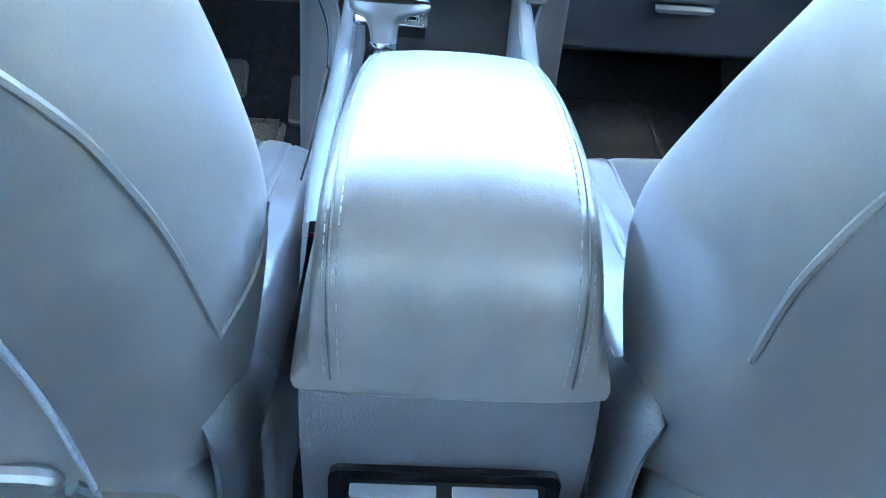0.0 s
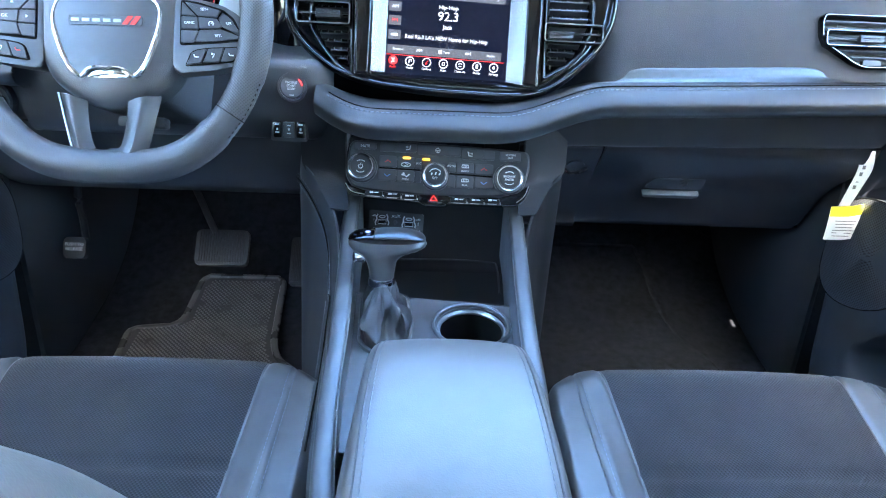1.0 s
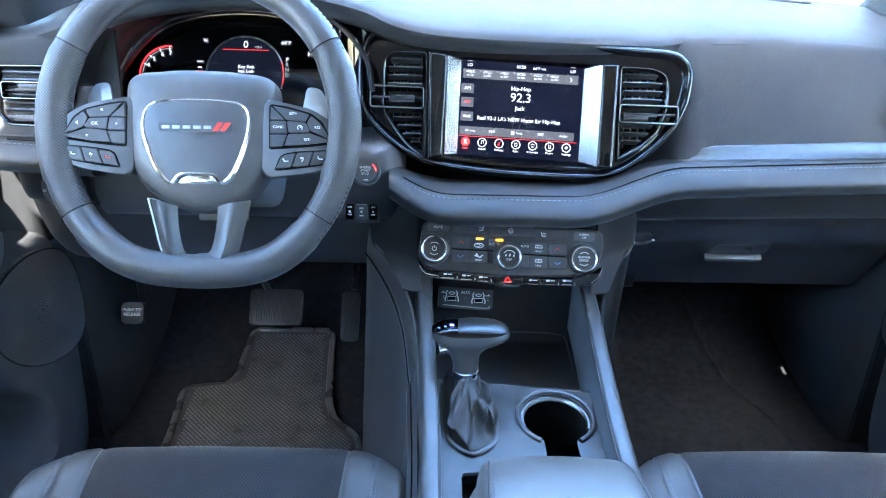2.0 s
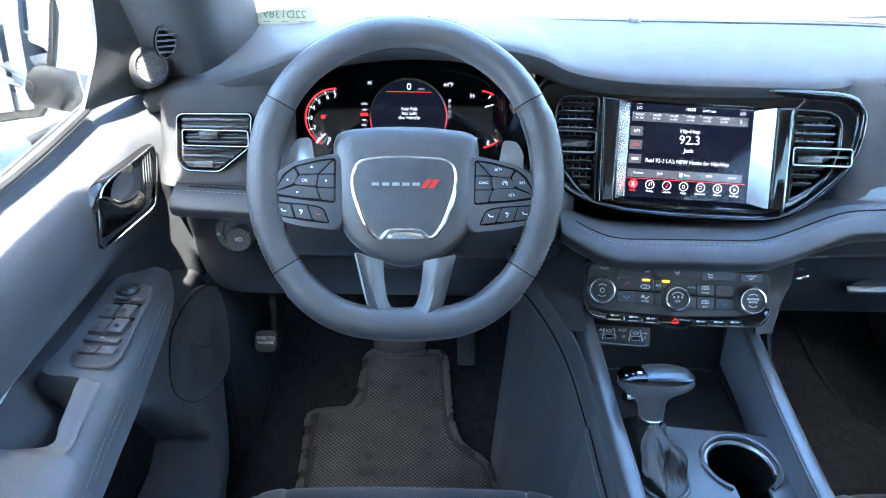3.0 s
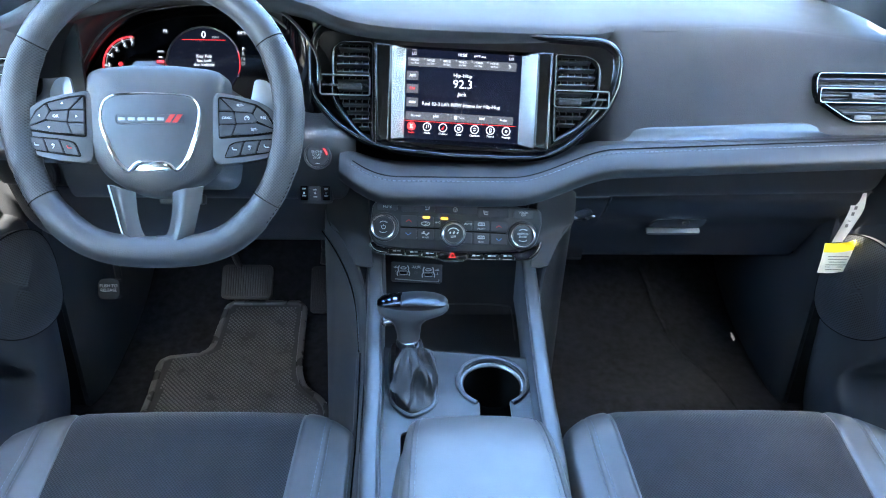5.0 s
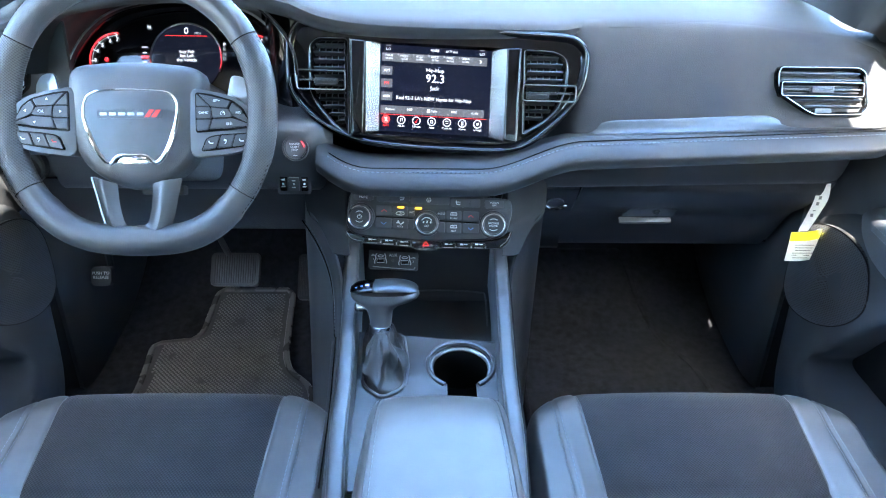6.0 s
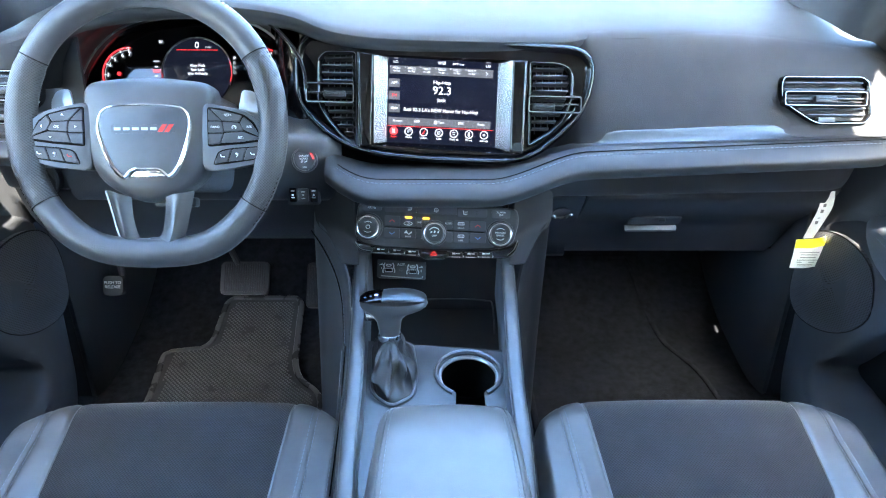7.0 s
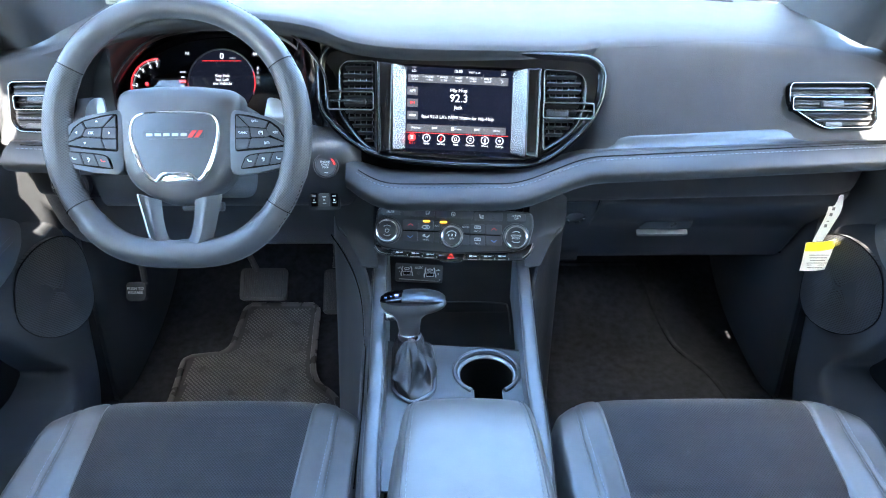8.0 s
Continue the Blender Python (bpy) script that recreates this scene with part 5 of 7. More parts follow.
for kx, ky, kr in ((-0.1038, 0.0020, 0.0186), (0.0010, -0.0056, 0.0172), (0.1047, -0.0045, 0.0186)):
    knob = part("knob", lathe([(kr * 1.20, 0.0), (kr * 1.18, 0.002), (kr * 1.06, 0.0030), (kr * 1.03, 0.012), (kr * 0.98, 0.0150), (kr * 0.80, 0.0158), (kr * 0.76, 0.0140), (0.0005, 0.0140)]), GREYPLASTIC, climate, "", off(kx, ky, 0))
    part("knob_ring", lathe([(kr * 0.95, 0.0152), (kr * 0.95, 0.0162), (kr * 0.86, 0.0165), (kr * 0.84, 0.0157), (kr * 0.95, 0.0152)], 32, False), CHROME, knob, "chrome ring")
    z = 0.0143
    if kx < -0.05:
        part("symbol", tube([(0.0030 * math.cos(a), 0.0030 * math.sin(a), z) for a in steps(radians(120), radians(420), 14)], 0.0005, 5), MARK, knob)
        part("symbol", box(0.0008, 0.0030, 0.0004, 0, (0, 0.0026, z)), MARK, knob)
        for a0, a1 in ((50, 130), (230, 310)):
            part("symbol", tube([(0.0085 * math.cos(a), 0.0085 * math.sin(a), z) for a in steps(radians(a0), radians(a1), 10)], 0.0005, 5), MARK, knob)
    elif kx < 0.05:
        lettering("OFF", 0.0046, MARK, knob, off(0, -0.0040, z))
        for q in (-1, 0, 1):
            part("symbol", tube([(q * 0.0055, 0.0005, z), (q * 0.0055 + 0.0012, 0.0042 - 0.001 * abs(q), z)], 0.0011, 5), MARK, knob)
        part("symbol", tube([(0.0090 * math.cos(a), 0.0090 * math.sin(a), z) for a in steps(radians(30), radians(150), 10)], 0.0006, 5), MARK, knob)
    else:
        lettering("BROWSE\nENTER", 0.0042, MARK, knob, off(0, 0, z))
        for a0, a1 in ((50, 130), (230, 310)):
            part("symbol", tube([(0.0090 * math.cos(a), 0.0090 * math.sin(a), z) for a in steps(radians(a0), radians(a1), 10)], 0.0005, 5), MARK, knob)
# toggle bar under the buttons
TOPLINE = [(-0.1235, -0.0215), (-0.1150, -0.0275), (-0.0994, -0.0305), (-0.0438, -0.0330), (0.0019, -0.0350), (0.0500, -0.0338), (0.0939, -0.0312), (0.1180, -0.0255), (0.1290, -0.0150)]
LOWLINE = [(0.1345, -0.0170), (0.1285, -0.0315), (0.1180, -0.0408), (0.0939, -0.0424), (0.0234, -0.0425), (0.0161, -0.0470), (-0.0115, -0.0478), (-0.0208, -0.0432), (-0.0438, -0.0418), (-0.0994, -0.0392), (-0.1172, -0.0358), (-0.1262, -0.0250)]
bar_body = part("switch_bar", prism(TOPLINE + LOWLINE, 0.040, 0.0016, -0.034), GLOSS, climate, "gloss black switch bar with a red hazard switch")
for x0, x1, y0 in ((-0.0965, -0.0715, -0.0335), (-0.0695, -0.0465, -0.0345), (-0.0445, -0.0235, -0.0358), (0.0245, 0.0465, -0.0372), (0.0485, 0.0705, -0.0370), (0.0725, 0.0930, -0.0362)):
    c = 0.5 * (x0 + x1)
    sw = part("switch", box(x1 - x0, 0.0068, 0.004, 0.001, (c, y0 - 0.0012, 0.0062)), VENTBLACK, bar_body)
    part("marking", box(0.0050, 0.0024, 0.0004, 0, (c - 0.003, y0 + 0.0003, 0.0083)), MARK, sw)
    part("marking", box(0.0058, 0.0012, 0.0004, 0, (c + 0.0035, y0 + 0.0003, 0.0083)), MARK, sw)
    part("switch_edge", box(x1 - x0 - 0.008, 0.0009, 0.001, 0, (c, y0 - 0.0052, 0.0080)), CHROME, sw)
    part("switch_end", box(0.0012, 0.0030, 0.001, 0, (x1 + 0.001, y0 - 0.0040, 0.0072)), CHROME, sw)
haz = part("hazard_switch", prism(rounded([(-0.0195, -0.0450), (0.0210, -0.0442), (0.0225, -0.0330), (-0.0205, -0.0335)], 0.003), 0.0020, 0.0008, 0.0055), GLOSS, bar_body)
part("triangle", tube([(-0.0045, -0.0405, 0.0080), (0.0053, -0.0402, 0.0080), (0.0004, -0.0335, 0.0080)], 0.0009, 5, True), REDGLOW, haz, "red warning triangle")
edge_pts = [(x, y, 0.0058) for x, y in LOWLINE[::-1]]
part("bar_edge", tube(curve_points(edge_pts, 4), 0.0007, 6), DARKMETAL, bar_body)
for pts in (edge_pts[:3], edge_pts[-3:]):
    part("bar_end", tube(curve_points([(x * 0.985, y + 0.003, 0.0066) for x, y, z in pts], 4), 0.0010, 6), CHROME, bar_body, "chrome end of the switch bar")

# ---- socket panel ----
UP = panel_pose(-0.055, 1.1155, 0.461, 30)
usb = thing("socket_panel", UP, "black panel with two lit sockets and a jack", "socket panel")
part("plate", prism(rounded([(-0.0402, 0.0130), (0.0419, 0.0078), (0.0408, -0.0215), (-0.0411, -0.0183)], 0.003), 0.045, 0.0015, -0.04), PLASTIC, usb)
part("lower_edge", tube(curve_points([(-0.034, -0.0150, 0.0052), (0.000, -0.0178, 0.0052), (0.032, -0.0198, 0.0052), (0.036, -0.0160, 0.0052)], 4), 0.0008, 6), SATIN, usb)
for u, v in ((-0.0207, -0.0020), (0.0194, -0.0048)):
    port = part("socket", box(0.0120, 0.0060, 0.002, 0.0006, (u, v - 0.0035, 0.005)), DEEP, usb)
    part("socket_rim", tube([(u - 0.006, v - 0.0065, 0.006), (u + 0.006, v - 0.0065, 0.006), (u + 0.006, v - 0.0005, 0.006), (u - 0.006, v - 0.0005, 0.006)], 0.0005, 4, True), MARK, port)
    part("small_socket", tube([(u + 0.0045 * math.cos(a), v + 0.0045 + 0.0018 * math.sin(a), 0.006) for a in steps(0, 2 * math.pi, 12)[:-1]], 0.0006, 4, True), MARK, port)
    for s in (-1, 1):
        part("bracket", tube(curve_points([(u + s * 0.0065, v + 0.0085, 0.0056), (u + s * 0.0085, v + 0.0040, 0.0056), (u + s * 0.0078, v + 0.0010, 0.0056), (u + s * 0.0100, v - 0.0040, 0.0056), (u + s * 0.0092, v - 0.0080, 0.0056)], 4), 0.0010, 5), MARK, port)
lettering("AUX", 0.0066, MARK, usb, off(0.000, 0.0036, 0.0053))
part("jack", lathe([(0.0034, 0), (0.0034, 0.001), (0.0020, 0.0012), (0.0018, 0.0)], 14), DARKMETAL, usb, "", off(-0.0008, -0.0052, 0.005))
for u, v, g in ((-0.0330, 0.0035, 1), (0.0335, -0.0010, -1)):
    part("fork_mark", tube([(u - 0.0035, v, 0.0055), (u + 0.0035, v, 0.0055)], 0.0005, 4), MARK, usb)
    part("fork_mark", tube([(u - 0.002 * g, v, 0.0055), (u, v + 0.0018, 0.0055), (u + 0.002, v + 0.0018, 0.0055)], 0.0004, 4), MARK, usb)
    lettering("1" if g > 0 else "2", 0.0052, MARK, usb, off(u, v - 0.0062, 0.0053))

# ---- instrument cluster ----
GP = panel_pose(-0.383, 1.213, 0.767, 25)
cluster = thing("instrument_cluster", GP, "dark instrument cluster with red-lit gauges under a hood", "gauge cluster")
FR = [(-0.182, -0.043), (-0.172, -0.005), (-0.148, 0.034), (-0.111, 0.064), (-0.061, 0.080), (0.0, 0.086), (0.062, 0.081), (0.112, 0.066), (0.149, 0.037), (0.175, 0.0), (0.183, -0.041)]
FULL = smooth_poly(FR + [(0.165, -0.085), (0.08, -0.105), (-0.08, -0.105), (-0.165, -0.085)], 4)
part("face", prism(FULL, 0.02, 0, -0.022), GLOSS, cluster)
part("bezel", tube([(x, y, 0.004) for x, y in FULL], 0.004, 8, True), GLOSS, cluster)
part("bezel_edge", tube([(x * 0.97, y - 0.004, 0.028) for x, y, z in curve_points([(a, b, 0) for a, b in FR], 5)], 0.0018, 6), SATIN, cluster)
inner = [(q.x, q.y, 0.004) for q in curve_points([(a, b, 0) for a, b in FR], 4)]
hood_rows = [inner, [(x * 1.02, y + 0.010, 0.035) for x, y, z in inner], [(x * 1.05, y - 0.004 + 0.25 * max(0, y) * 0.1, 0.085) for x, y, z in inner], [(x * 1.08, y - 0.010, 0.115) for x, y, z in inner]]
part("hood_lining", patch(hood_rows, 3, 1, thick=0.003), VENTBLACK, cluster)


def arc(cx, cy, r, a0, a1, mat, w=0.0011, z=0.0012, name="arc"):
    return part(name, tube([(cx + r * math.cos(radians(a)), cy + r * math.sin(radians(a)), z) for a in steps(a0, a1, 24)], w, 5), mat, cluster)


arc(-0.107, -0.006, 0.0425, 88, 245, CLUSTERRED, 0.0013)
arc(-0.107, -0.006, 0.0385, 88, 245, GREYGLOW, 0.0004)
for k, (u, v) in enumerate([(-0.115, -0.038), (-0.127, -0.033), (-0.137, -0.021), (-0.142, -0.007), (-0.139, 0.008), (-0.131, 0.017), (-0.119, 0.024), (-0.108, 0.026)]):
    lettering(str(k), 0.0085, CLUSTERWHITE, cluster, off(u + 0.001, v, 0.001))
    a = math.atan2(v + 0.006, u + 0.107)
    part("tick", tube([(-0.107 + 0.036 * math.cos(a), -0.006 + 0.036 * math.sin(a), 0.001), (-0.107 + 0.041 * math.cos(a), -0.006 + 0.041 * math.sin(a), 0.001)], 0.0006, 4), CLUSTERWHITE, cluster)
part("needle", tube([(-0.133, -0.044, 0.003), (-0.120, -0.030, 0.003)], 0.0013, 6), CLUSTERWHITE, cluster, "white gauge needle")
part("warning_lamp", prism(circle(-0.124, -0.005, 0.0036, 6), 0.0006, 0, 0.0005), CLUSTERRED, cluster)
arc(0.104, -0.005, 0.042, 84, 18, CLUSTERRED, 0.0012)
arc(0.104, -0.005, 0.042, -22, -80, CLUSTERRED, 0.0012)
for u, v, txt in ((0.094, 0.029, "H"), (0.133, 0.000, "C"), (0.133, -0.014, "F"), (0.118, -0.040, "E")):
    lettering(txt, 0.0090, CLUSTERWHITE, cluster, off(u, v, 0.001))
for u0, v0, u1, v1 in ((0.113, 0.013, 0.126, 0.017), (0.098, -0.044, 0.101, -0.032), (0.128, 0.0055, 0.142, 0.007), (0.128, -0.0215, 0.142, -0.021), (0.118, 0.026, 0.121, 0.030), (0.127, -0.034, 0.131, -0.038)):
    part("needle", tube([(u0, v0, 0.002), (u1, v1, 0.002)], 0.0008, 5), CLUSTERWHITE, cluster)
arc(0.001, -0.003, 0.056, -20, 200, DARKMETAL, 0.0014)
arc(0.001, -0.003, 0.0555, 182, 198, CLUSTERRED, 0.0006, 0.0028)
arc(0.001, -0.003, 0.0555, -15, 20, CLUSTERRED, 0.0006, 0.0028)
part("display", prism(circle(0.001, -0.003, 0.054, 40), 0.0008, 0, 0.0), DARKLCD, cluster)
lettering("0", 0.0145, CLUSTERWHITE, cluster, off(0.001, 0.0410, 0.0014))
lettering("MPH", 0.0050, GREYGLOW, cluster, off(0.019, 0.0375, 0.0014))
part("line", box(0.066, 0.0008, 0.0006, 0, (0.001, 0.0335, 0.0014)), CLUSTERRED, cluster)
for v, txt in ((0.0085, "Key Fob"), (0.0020, "has Left"), (-0.0045, "the Vehicle")):
    lettering(txt, 0.0070, CLUSTERWHITE, cluster, off(0.002, v, 0.0014))
lettering("N", 0.0075, CLUSTERWHITE, cluster, off(-0.057, 0.046, 0.001))
lettering("64°F", 0.0075, CLUSTERWHITE, cluster, off(0.059, 0.045, 0.001))
for v, txt, mat in ((0.0205, "P", CLUSTERWHITE), (0.0130, "R", GREYGLOW), (0.0055, "N", GREYGLOW), (-0.0020, "D", GREYGLOW)):
    lettering(txt, 0.0075, mat, cluster, off(0.061, v, 0.001))
for v, w, h, mat in ((0.0150, 0.009, 0.0026, GREYGLOW), (0.0065, 0.005, 0.0016, CLUSTERWHITE), (-0.0005, 0.011, 0.0045, CLUSTERRED), (-0.0085, 0.005, 0.0016, CLUSTERWHITE), (-0.0160, 0.007, 0.0030, GREYGLOW)):
    part("symbol", box(w, h, 0.0006, 0, (-0.064, v, 0.001)), mat, cluster)

# ---- steering wheel ----
WP = panel_pose(-0.375, 0.965, 0.748, 22)
wheel = thing("steering_wheel", WP, "black leather flat-bottomed steering wheel with chrome-edged hub", "steering wheel")
RIM = [(0, 0.170), (0.050, 0.163), (0.095, 0.141), (0.130, 0.108), (0.154, 0.062), (0.163, 0.010), (0.158, -0.045), (0.139, -0.095), (0.105, -0.137), (0.062, -0.160), (0, -0.166)]
loop = curve_points([(x, y, 0) for x, y in RIM + [(-x, y) for x, y in RIM[-2:0:-1]]], 8, True)
N = len(loop)


def rim_section(i0, i1):
    pts = [loop[i % N] for i in range(i0, i1 + 1)]
    rad = [0.0180 + (0.0012 if 0.03 < abs(p.x) and -0.06 < p.y < 0.08 else 0.0) + (0.0015 if p.y < -0.12 else 0) for p in pts]
    return tube(pts, rad, 16, False, 0.92)


def index_at(x, y):
    return min(range(N), key=lambda i: (loop[i].x - x) ** 2 + (loop[i].y - y) ** 2)


cuts = [index_at(0.138, 0.092), index_at(0.140, -0.103), index_at(-0.141, -0.107), index_at(-0.142, 0.089)]
for a, b, mat in ((cuts[0], cuts[1], PERFLEATHER), (cuts[1], cuts[2], RIMLEATHER), (cuts[2], cuts[3], PERFLEATHER), (cuts[3], cuts[0] + N, RIMLEATHER)):
    rim = part("rim", rim_section(a, b), mat, wheel, "perforated leather grip" if mat is PERFLEATHER else "")
for c in cuts:
    p, d = loop[c], (loop[(c + 1) % N] - loop[c - 1]).normalized()
    s = d.cross(Vector((0, 0, 1)))
    part("seam", tube([p + 0.0192 * (math.cos(a) * s + 0.93 * math.sin(a) * Vector((0, 0, 1))) for a in steps(0, 2 * math.pi, 20)], 0.0007, 5), DEEP, wheel)
inner_line = []
for i in range(N + 1):
    p, d = loop[i % N], (loop[(i + 1) % N] - loop[i - 1]).normalized()
    s = d.cross(Vector((0, 0, 1)))
    inner_line.append(p + 0.0180 * (math.cos(2.75) * s + 0.92 * math.sin(2.75) * Vector((0, 0, 1))))
part("stitching", stitches(inner_line, 0.0032, 0.0030, 0.0007), DEEP, wheel, "dark cross stitching inside the rim")

AIR = [(-0.080, 0.052), (-0.043, 0.061), (0, 0.063), (0.043, 0.061), (0.080, 0.052), (0.083, 0.012), (0.078, -0.042), (0.055, -0.078), (0, -0.100), (-0.055, -0.078), (-0.078, -0.042), (-0.083, 0.012)]
air = smooth_poly(AIR, 5)
hub_rows = [[(x * k, y * k - (1 - k) * 0.012, z) for x, y in air] for k, z in ((1.0, -0.040), (1.005, -0.014), (0.995, -0.006), (0.965, 0.001), (0.90, 0.0055), (0.75, 0.0085), (0.55, 0.0100), (0.30, 0.0106), (0.02, 0.011))]
hub = part("hub", skin(hub_rows, True, True), RIMLEATHER, wheel, "grained black airbag cover")
CH = [(-0.0592, -0.0060), (-0.0568, 0.0130), (-0.0465, 0.0222), (-0.0250, 0.0250), (0, 0.0258), (0.0250, 0.0252), (0.0465, 0.0228), (0.0565, 0.0130), (0.0575, -0.0050), (0.0527, -0.0268), (0.0441, -0.0492), (0.0355, -0.0620), (0.0280, -0.0650), (0.0215, -0.0588), (0.0135, -0.0562), (0, -0.0560), (-0.0120, -0.0563), (-0.0195, -0.0590), (-0.0262, -0.0664), (-0.0340, -0.0630), (-0.0437, -0.0503), (-0.0528, -0.0282)]
chs = smooth_poly(CH, 4)


def hub_z(x, y):
    return 0.0122 - 0.75 * (x * x + (y + 0.012) ** 2)


part("emblem_plate", skin([[(x * k, y * k - 0.016 * (1 - k), hub_z(x * k, y * k - 0.016 * (1 - k)) + 0.0022) for x, y in chs] for k in (1.0, 0.97, 0.7, 0.4, 0.03)], True, False), SATINPLASTIC, hub)
part("chrome_trim", tube([(x, y, hub_z(x, y) + 0.0012) for x, y in chs], [0.0017 + 0.0016 * min(1, max(0, (0.012 - y) / 0.04)) * min(1, abs(x) / 0.03) for x, y in chs], 8, True), CHROME, hub, "chrome trim round the hub")
lip = smooth_poly([(-0.0262, -0.0655), (-0.0200, -0.0590), (-0.0120, -0.0566), (0, -0.0562), (0.0135, -0.0566), (0.0210, -0.0590), (0.0282, -0.0645), (0.0150, -0.0672), (0, -0.0680), (-0.0150, -0.0676)], 4)
part("chrome_lip", skin([[(x * k, -0.062 + (y + 0.062) * k, 0.0062 + h) for x, y in lip] for k, h in ((1.0, -0.002), (1.0, 0.0015), (0.92, 0.0030), (0.6, 0.0038), (0.05, 0.0040))], True), CHROME, hub, "chrome lip under the badge")
badge = part("badge", frame_plate(rounded([(-0.0408, -0.0106), (0.0402, -0.0096), (0.0402, 0.0018), (-0.0408, 0.0006)], 0.003), rounded([(-0.0398, -0.0096), (0.0392, -0.0086), (0.0392, 0.0008), (-0.0398, -0.0004)], 0.0024), 0.0012, 0.0146), DARKMETAL, hub, "long badge with plain metal bars and a red double slash")
part("badge_plate", prism(rounded([(-0.0402, -0.0100), (0.0396, -0.0090), (0.0396, 0.0012), (-0.0402, 0.0000)], 0.003), 0.0008, 0, 0.0143), SATINPLASTIC, badge)
for k in range(5):
    part("badge_bar", box(0.0085, 0.0036, 0.0010, 0.0005, (-0.0330 + 0.0115 * k, -0.0050 + 0.0001 * k, 0.0154)), SATIN, badge)
for k in range(2):
    x = 0.0180 + 0.0085 * k
    part("badge_slash", prism([(x, -0.0086), (x + 0.0062, -0.0086), (x + 0.0128, 0.0010), (x + 0.0066, 0.0010)], 0.0012, 0, 0.0148), PAINTRED, badge, "red slash")
part("airbag_mark", box(0.018, 0.0016, 0.0006, 0.0002, (0.0, -0.0770, 0.0044)), SATINPLASTIC, hub)
part("airbag_mark", box(0.015, 0.0016, 0.0006, 0.0002, (0.0, -0.0805, 0.0036)), SATINPLASTIC, hub)
for s in (-1, 1):
    part("horn_mark", tube([(s * 0.043, -0.0125, 0.0108), (s * 0.039, -0.0145, 0.0112), (s * 0.039, -0.0170, 0.0112), (s * 0.043, -0.0190, 0.0106)], 0.0004, 4), DARKMETAL, hub)
for s in (-1, 1):
    SP = [(0.072, 0.031), (0.126, 0.020), (0.148, 0.007), (0.158, -0.015), (0.156, -0.030), (0.144, -0.047), (0.122, -0.053), (0.072, -0.059)]
    spoke = part("side_spoke", prism(rounded([(s * x, y) for x, y in SP], 0.010), 0.022, 0.004, -0.016, 3), SATINPLASTIC, wheel)
    for ring in ([(0.079, 0.0245), (0.098, 0.0225), (0.126, 0.0150), (0.139, 0.0055), (0.1485, -0.0130), (0.1495, -0.0195), (0.120, -0.0235), (0.079, -0.0270)], [(0.1490, -0.0255), (0.112, -0.0282), (0.098, -0.0305), (0.0915, -0.0340), (0.0850, -0.0505), (0.104, -0.0490), (0.140, -0.0435), (0.1465, -0.0350)]):
        part("button_well", prism(rounded([(s * x, y) for x, y in ring], 0.004), 0.0008, 0, 0.0058), DEEP, spoke)
    cells = [
        [(0.1240, 0.0133), (0.113, 0.0160), (0.098, 0.0195), (0.0835, 0.0220), (0.0985, 0.0068), (0.1198, 0.0050)],
        [(0.1262, 0.0120), (0.1215, 0.0040), (0.1265, -0.0050), (0.1465, -0.0138), (0.144, -0.0080), (0.136, 0.0040)],
        [(0.1200, 0.0040), (0.0990, 0.0056), (0.1008, -0.0078), (0.1235, -0.0068), (0.1262, -0.0040)],
        [(0.1475, -0.0170), (0.1450, -0.0146), (0.1250, -0.0076), (0.1012, -0.0090), (0.0962, -0.0222), (0.119, -0.0208)],
        [(0.0978, 0.0056), (0.0805, 0.0056), (0.0805, -0.0090), (0.0998, -0.0086)],
        [(0.0810, 0.0218), (0.0805, 0.0068), (0.0968, 0.0066)],
        [(0.0998, -0.0098), (0.0805, -0.0100), (0.0805, -0.0244), (0.0950, -0.0230)],
        [(0.1470, -0.0272), (0.1302, -0.0284), (0.1252, -0.0440), (0.139, -0.0420), (0.145, -0.0350)],
        [(0.1288, -0.0284), (0.1112, -0.0300), (0.1054, -0.0460), (0.1238, -0.0442)],
        [(0.1098, -0.0302), (0.099, -0.0322), (0.093, -0.0352), (0.0872, -0.0490), (0.1040, -0.0462)]]
    for k, c in enumerate(cells):
        bt = part("button", prism(rounded([(s * x, y) for x, y in c], 0.0014, 2), 0.0026, 0.0006, 0.0058, 1), PLASTIC, spoke)
        cx, cy = sum(s * x for x, y in c) / len(c), sum(y for x, y in c) / len(c)
        words = {0: "SET+", 1: "RES", 3: "SET-", 4: "CANC"} if s > 0 else {2: "OK"}
        if k in words:
            lettering(words[k], 0.0042 if s > 0 else 0.0050, MARK, bt, off(cx, cy, 0.0088))
        elif s < 0 and k in (0, 1, 3, 4):
            turn = {0: 0, 1: 90, 3: 180, 4: -90}[k]
            part("arrow", turned(prism([(-0.0018, -0.0010), (0.0018, -0.0010), (0, 0.0016)], 0.0003, 0, 0), off(cx, cy, 0.0086, turn)), MARK, bt)
        elif k == 2:
            part("symbol", tube([(cx + 0.0026 * math.cos(a), cy + 0.0026 * math.sin(a), 0.0087) for a in steps(radians(-50), radians(230), 12)], 0.0004, 5), MARK, bt)
            part("symbol", tube([(cx, cy, 0.0087), (cx + 0.0016, cy + 0.0016, 0.0087)], 0.0005, 5), MARK, bt)
        elif k == 8:
            part("symbol", prism(circle(cx - 0.0012, cy + 0.0014, 0.0013, 10), 0.0003, 0, 0.0086), MARK, bt)
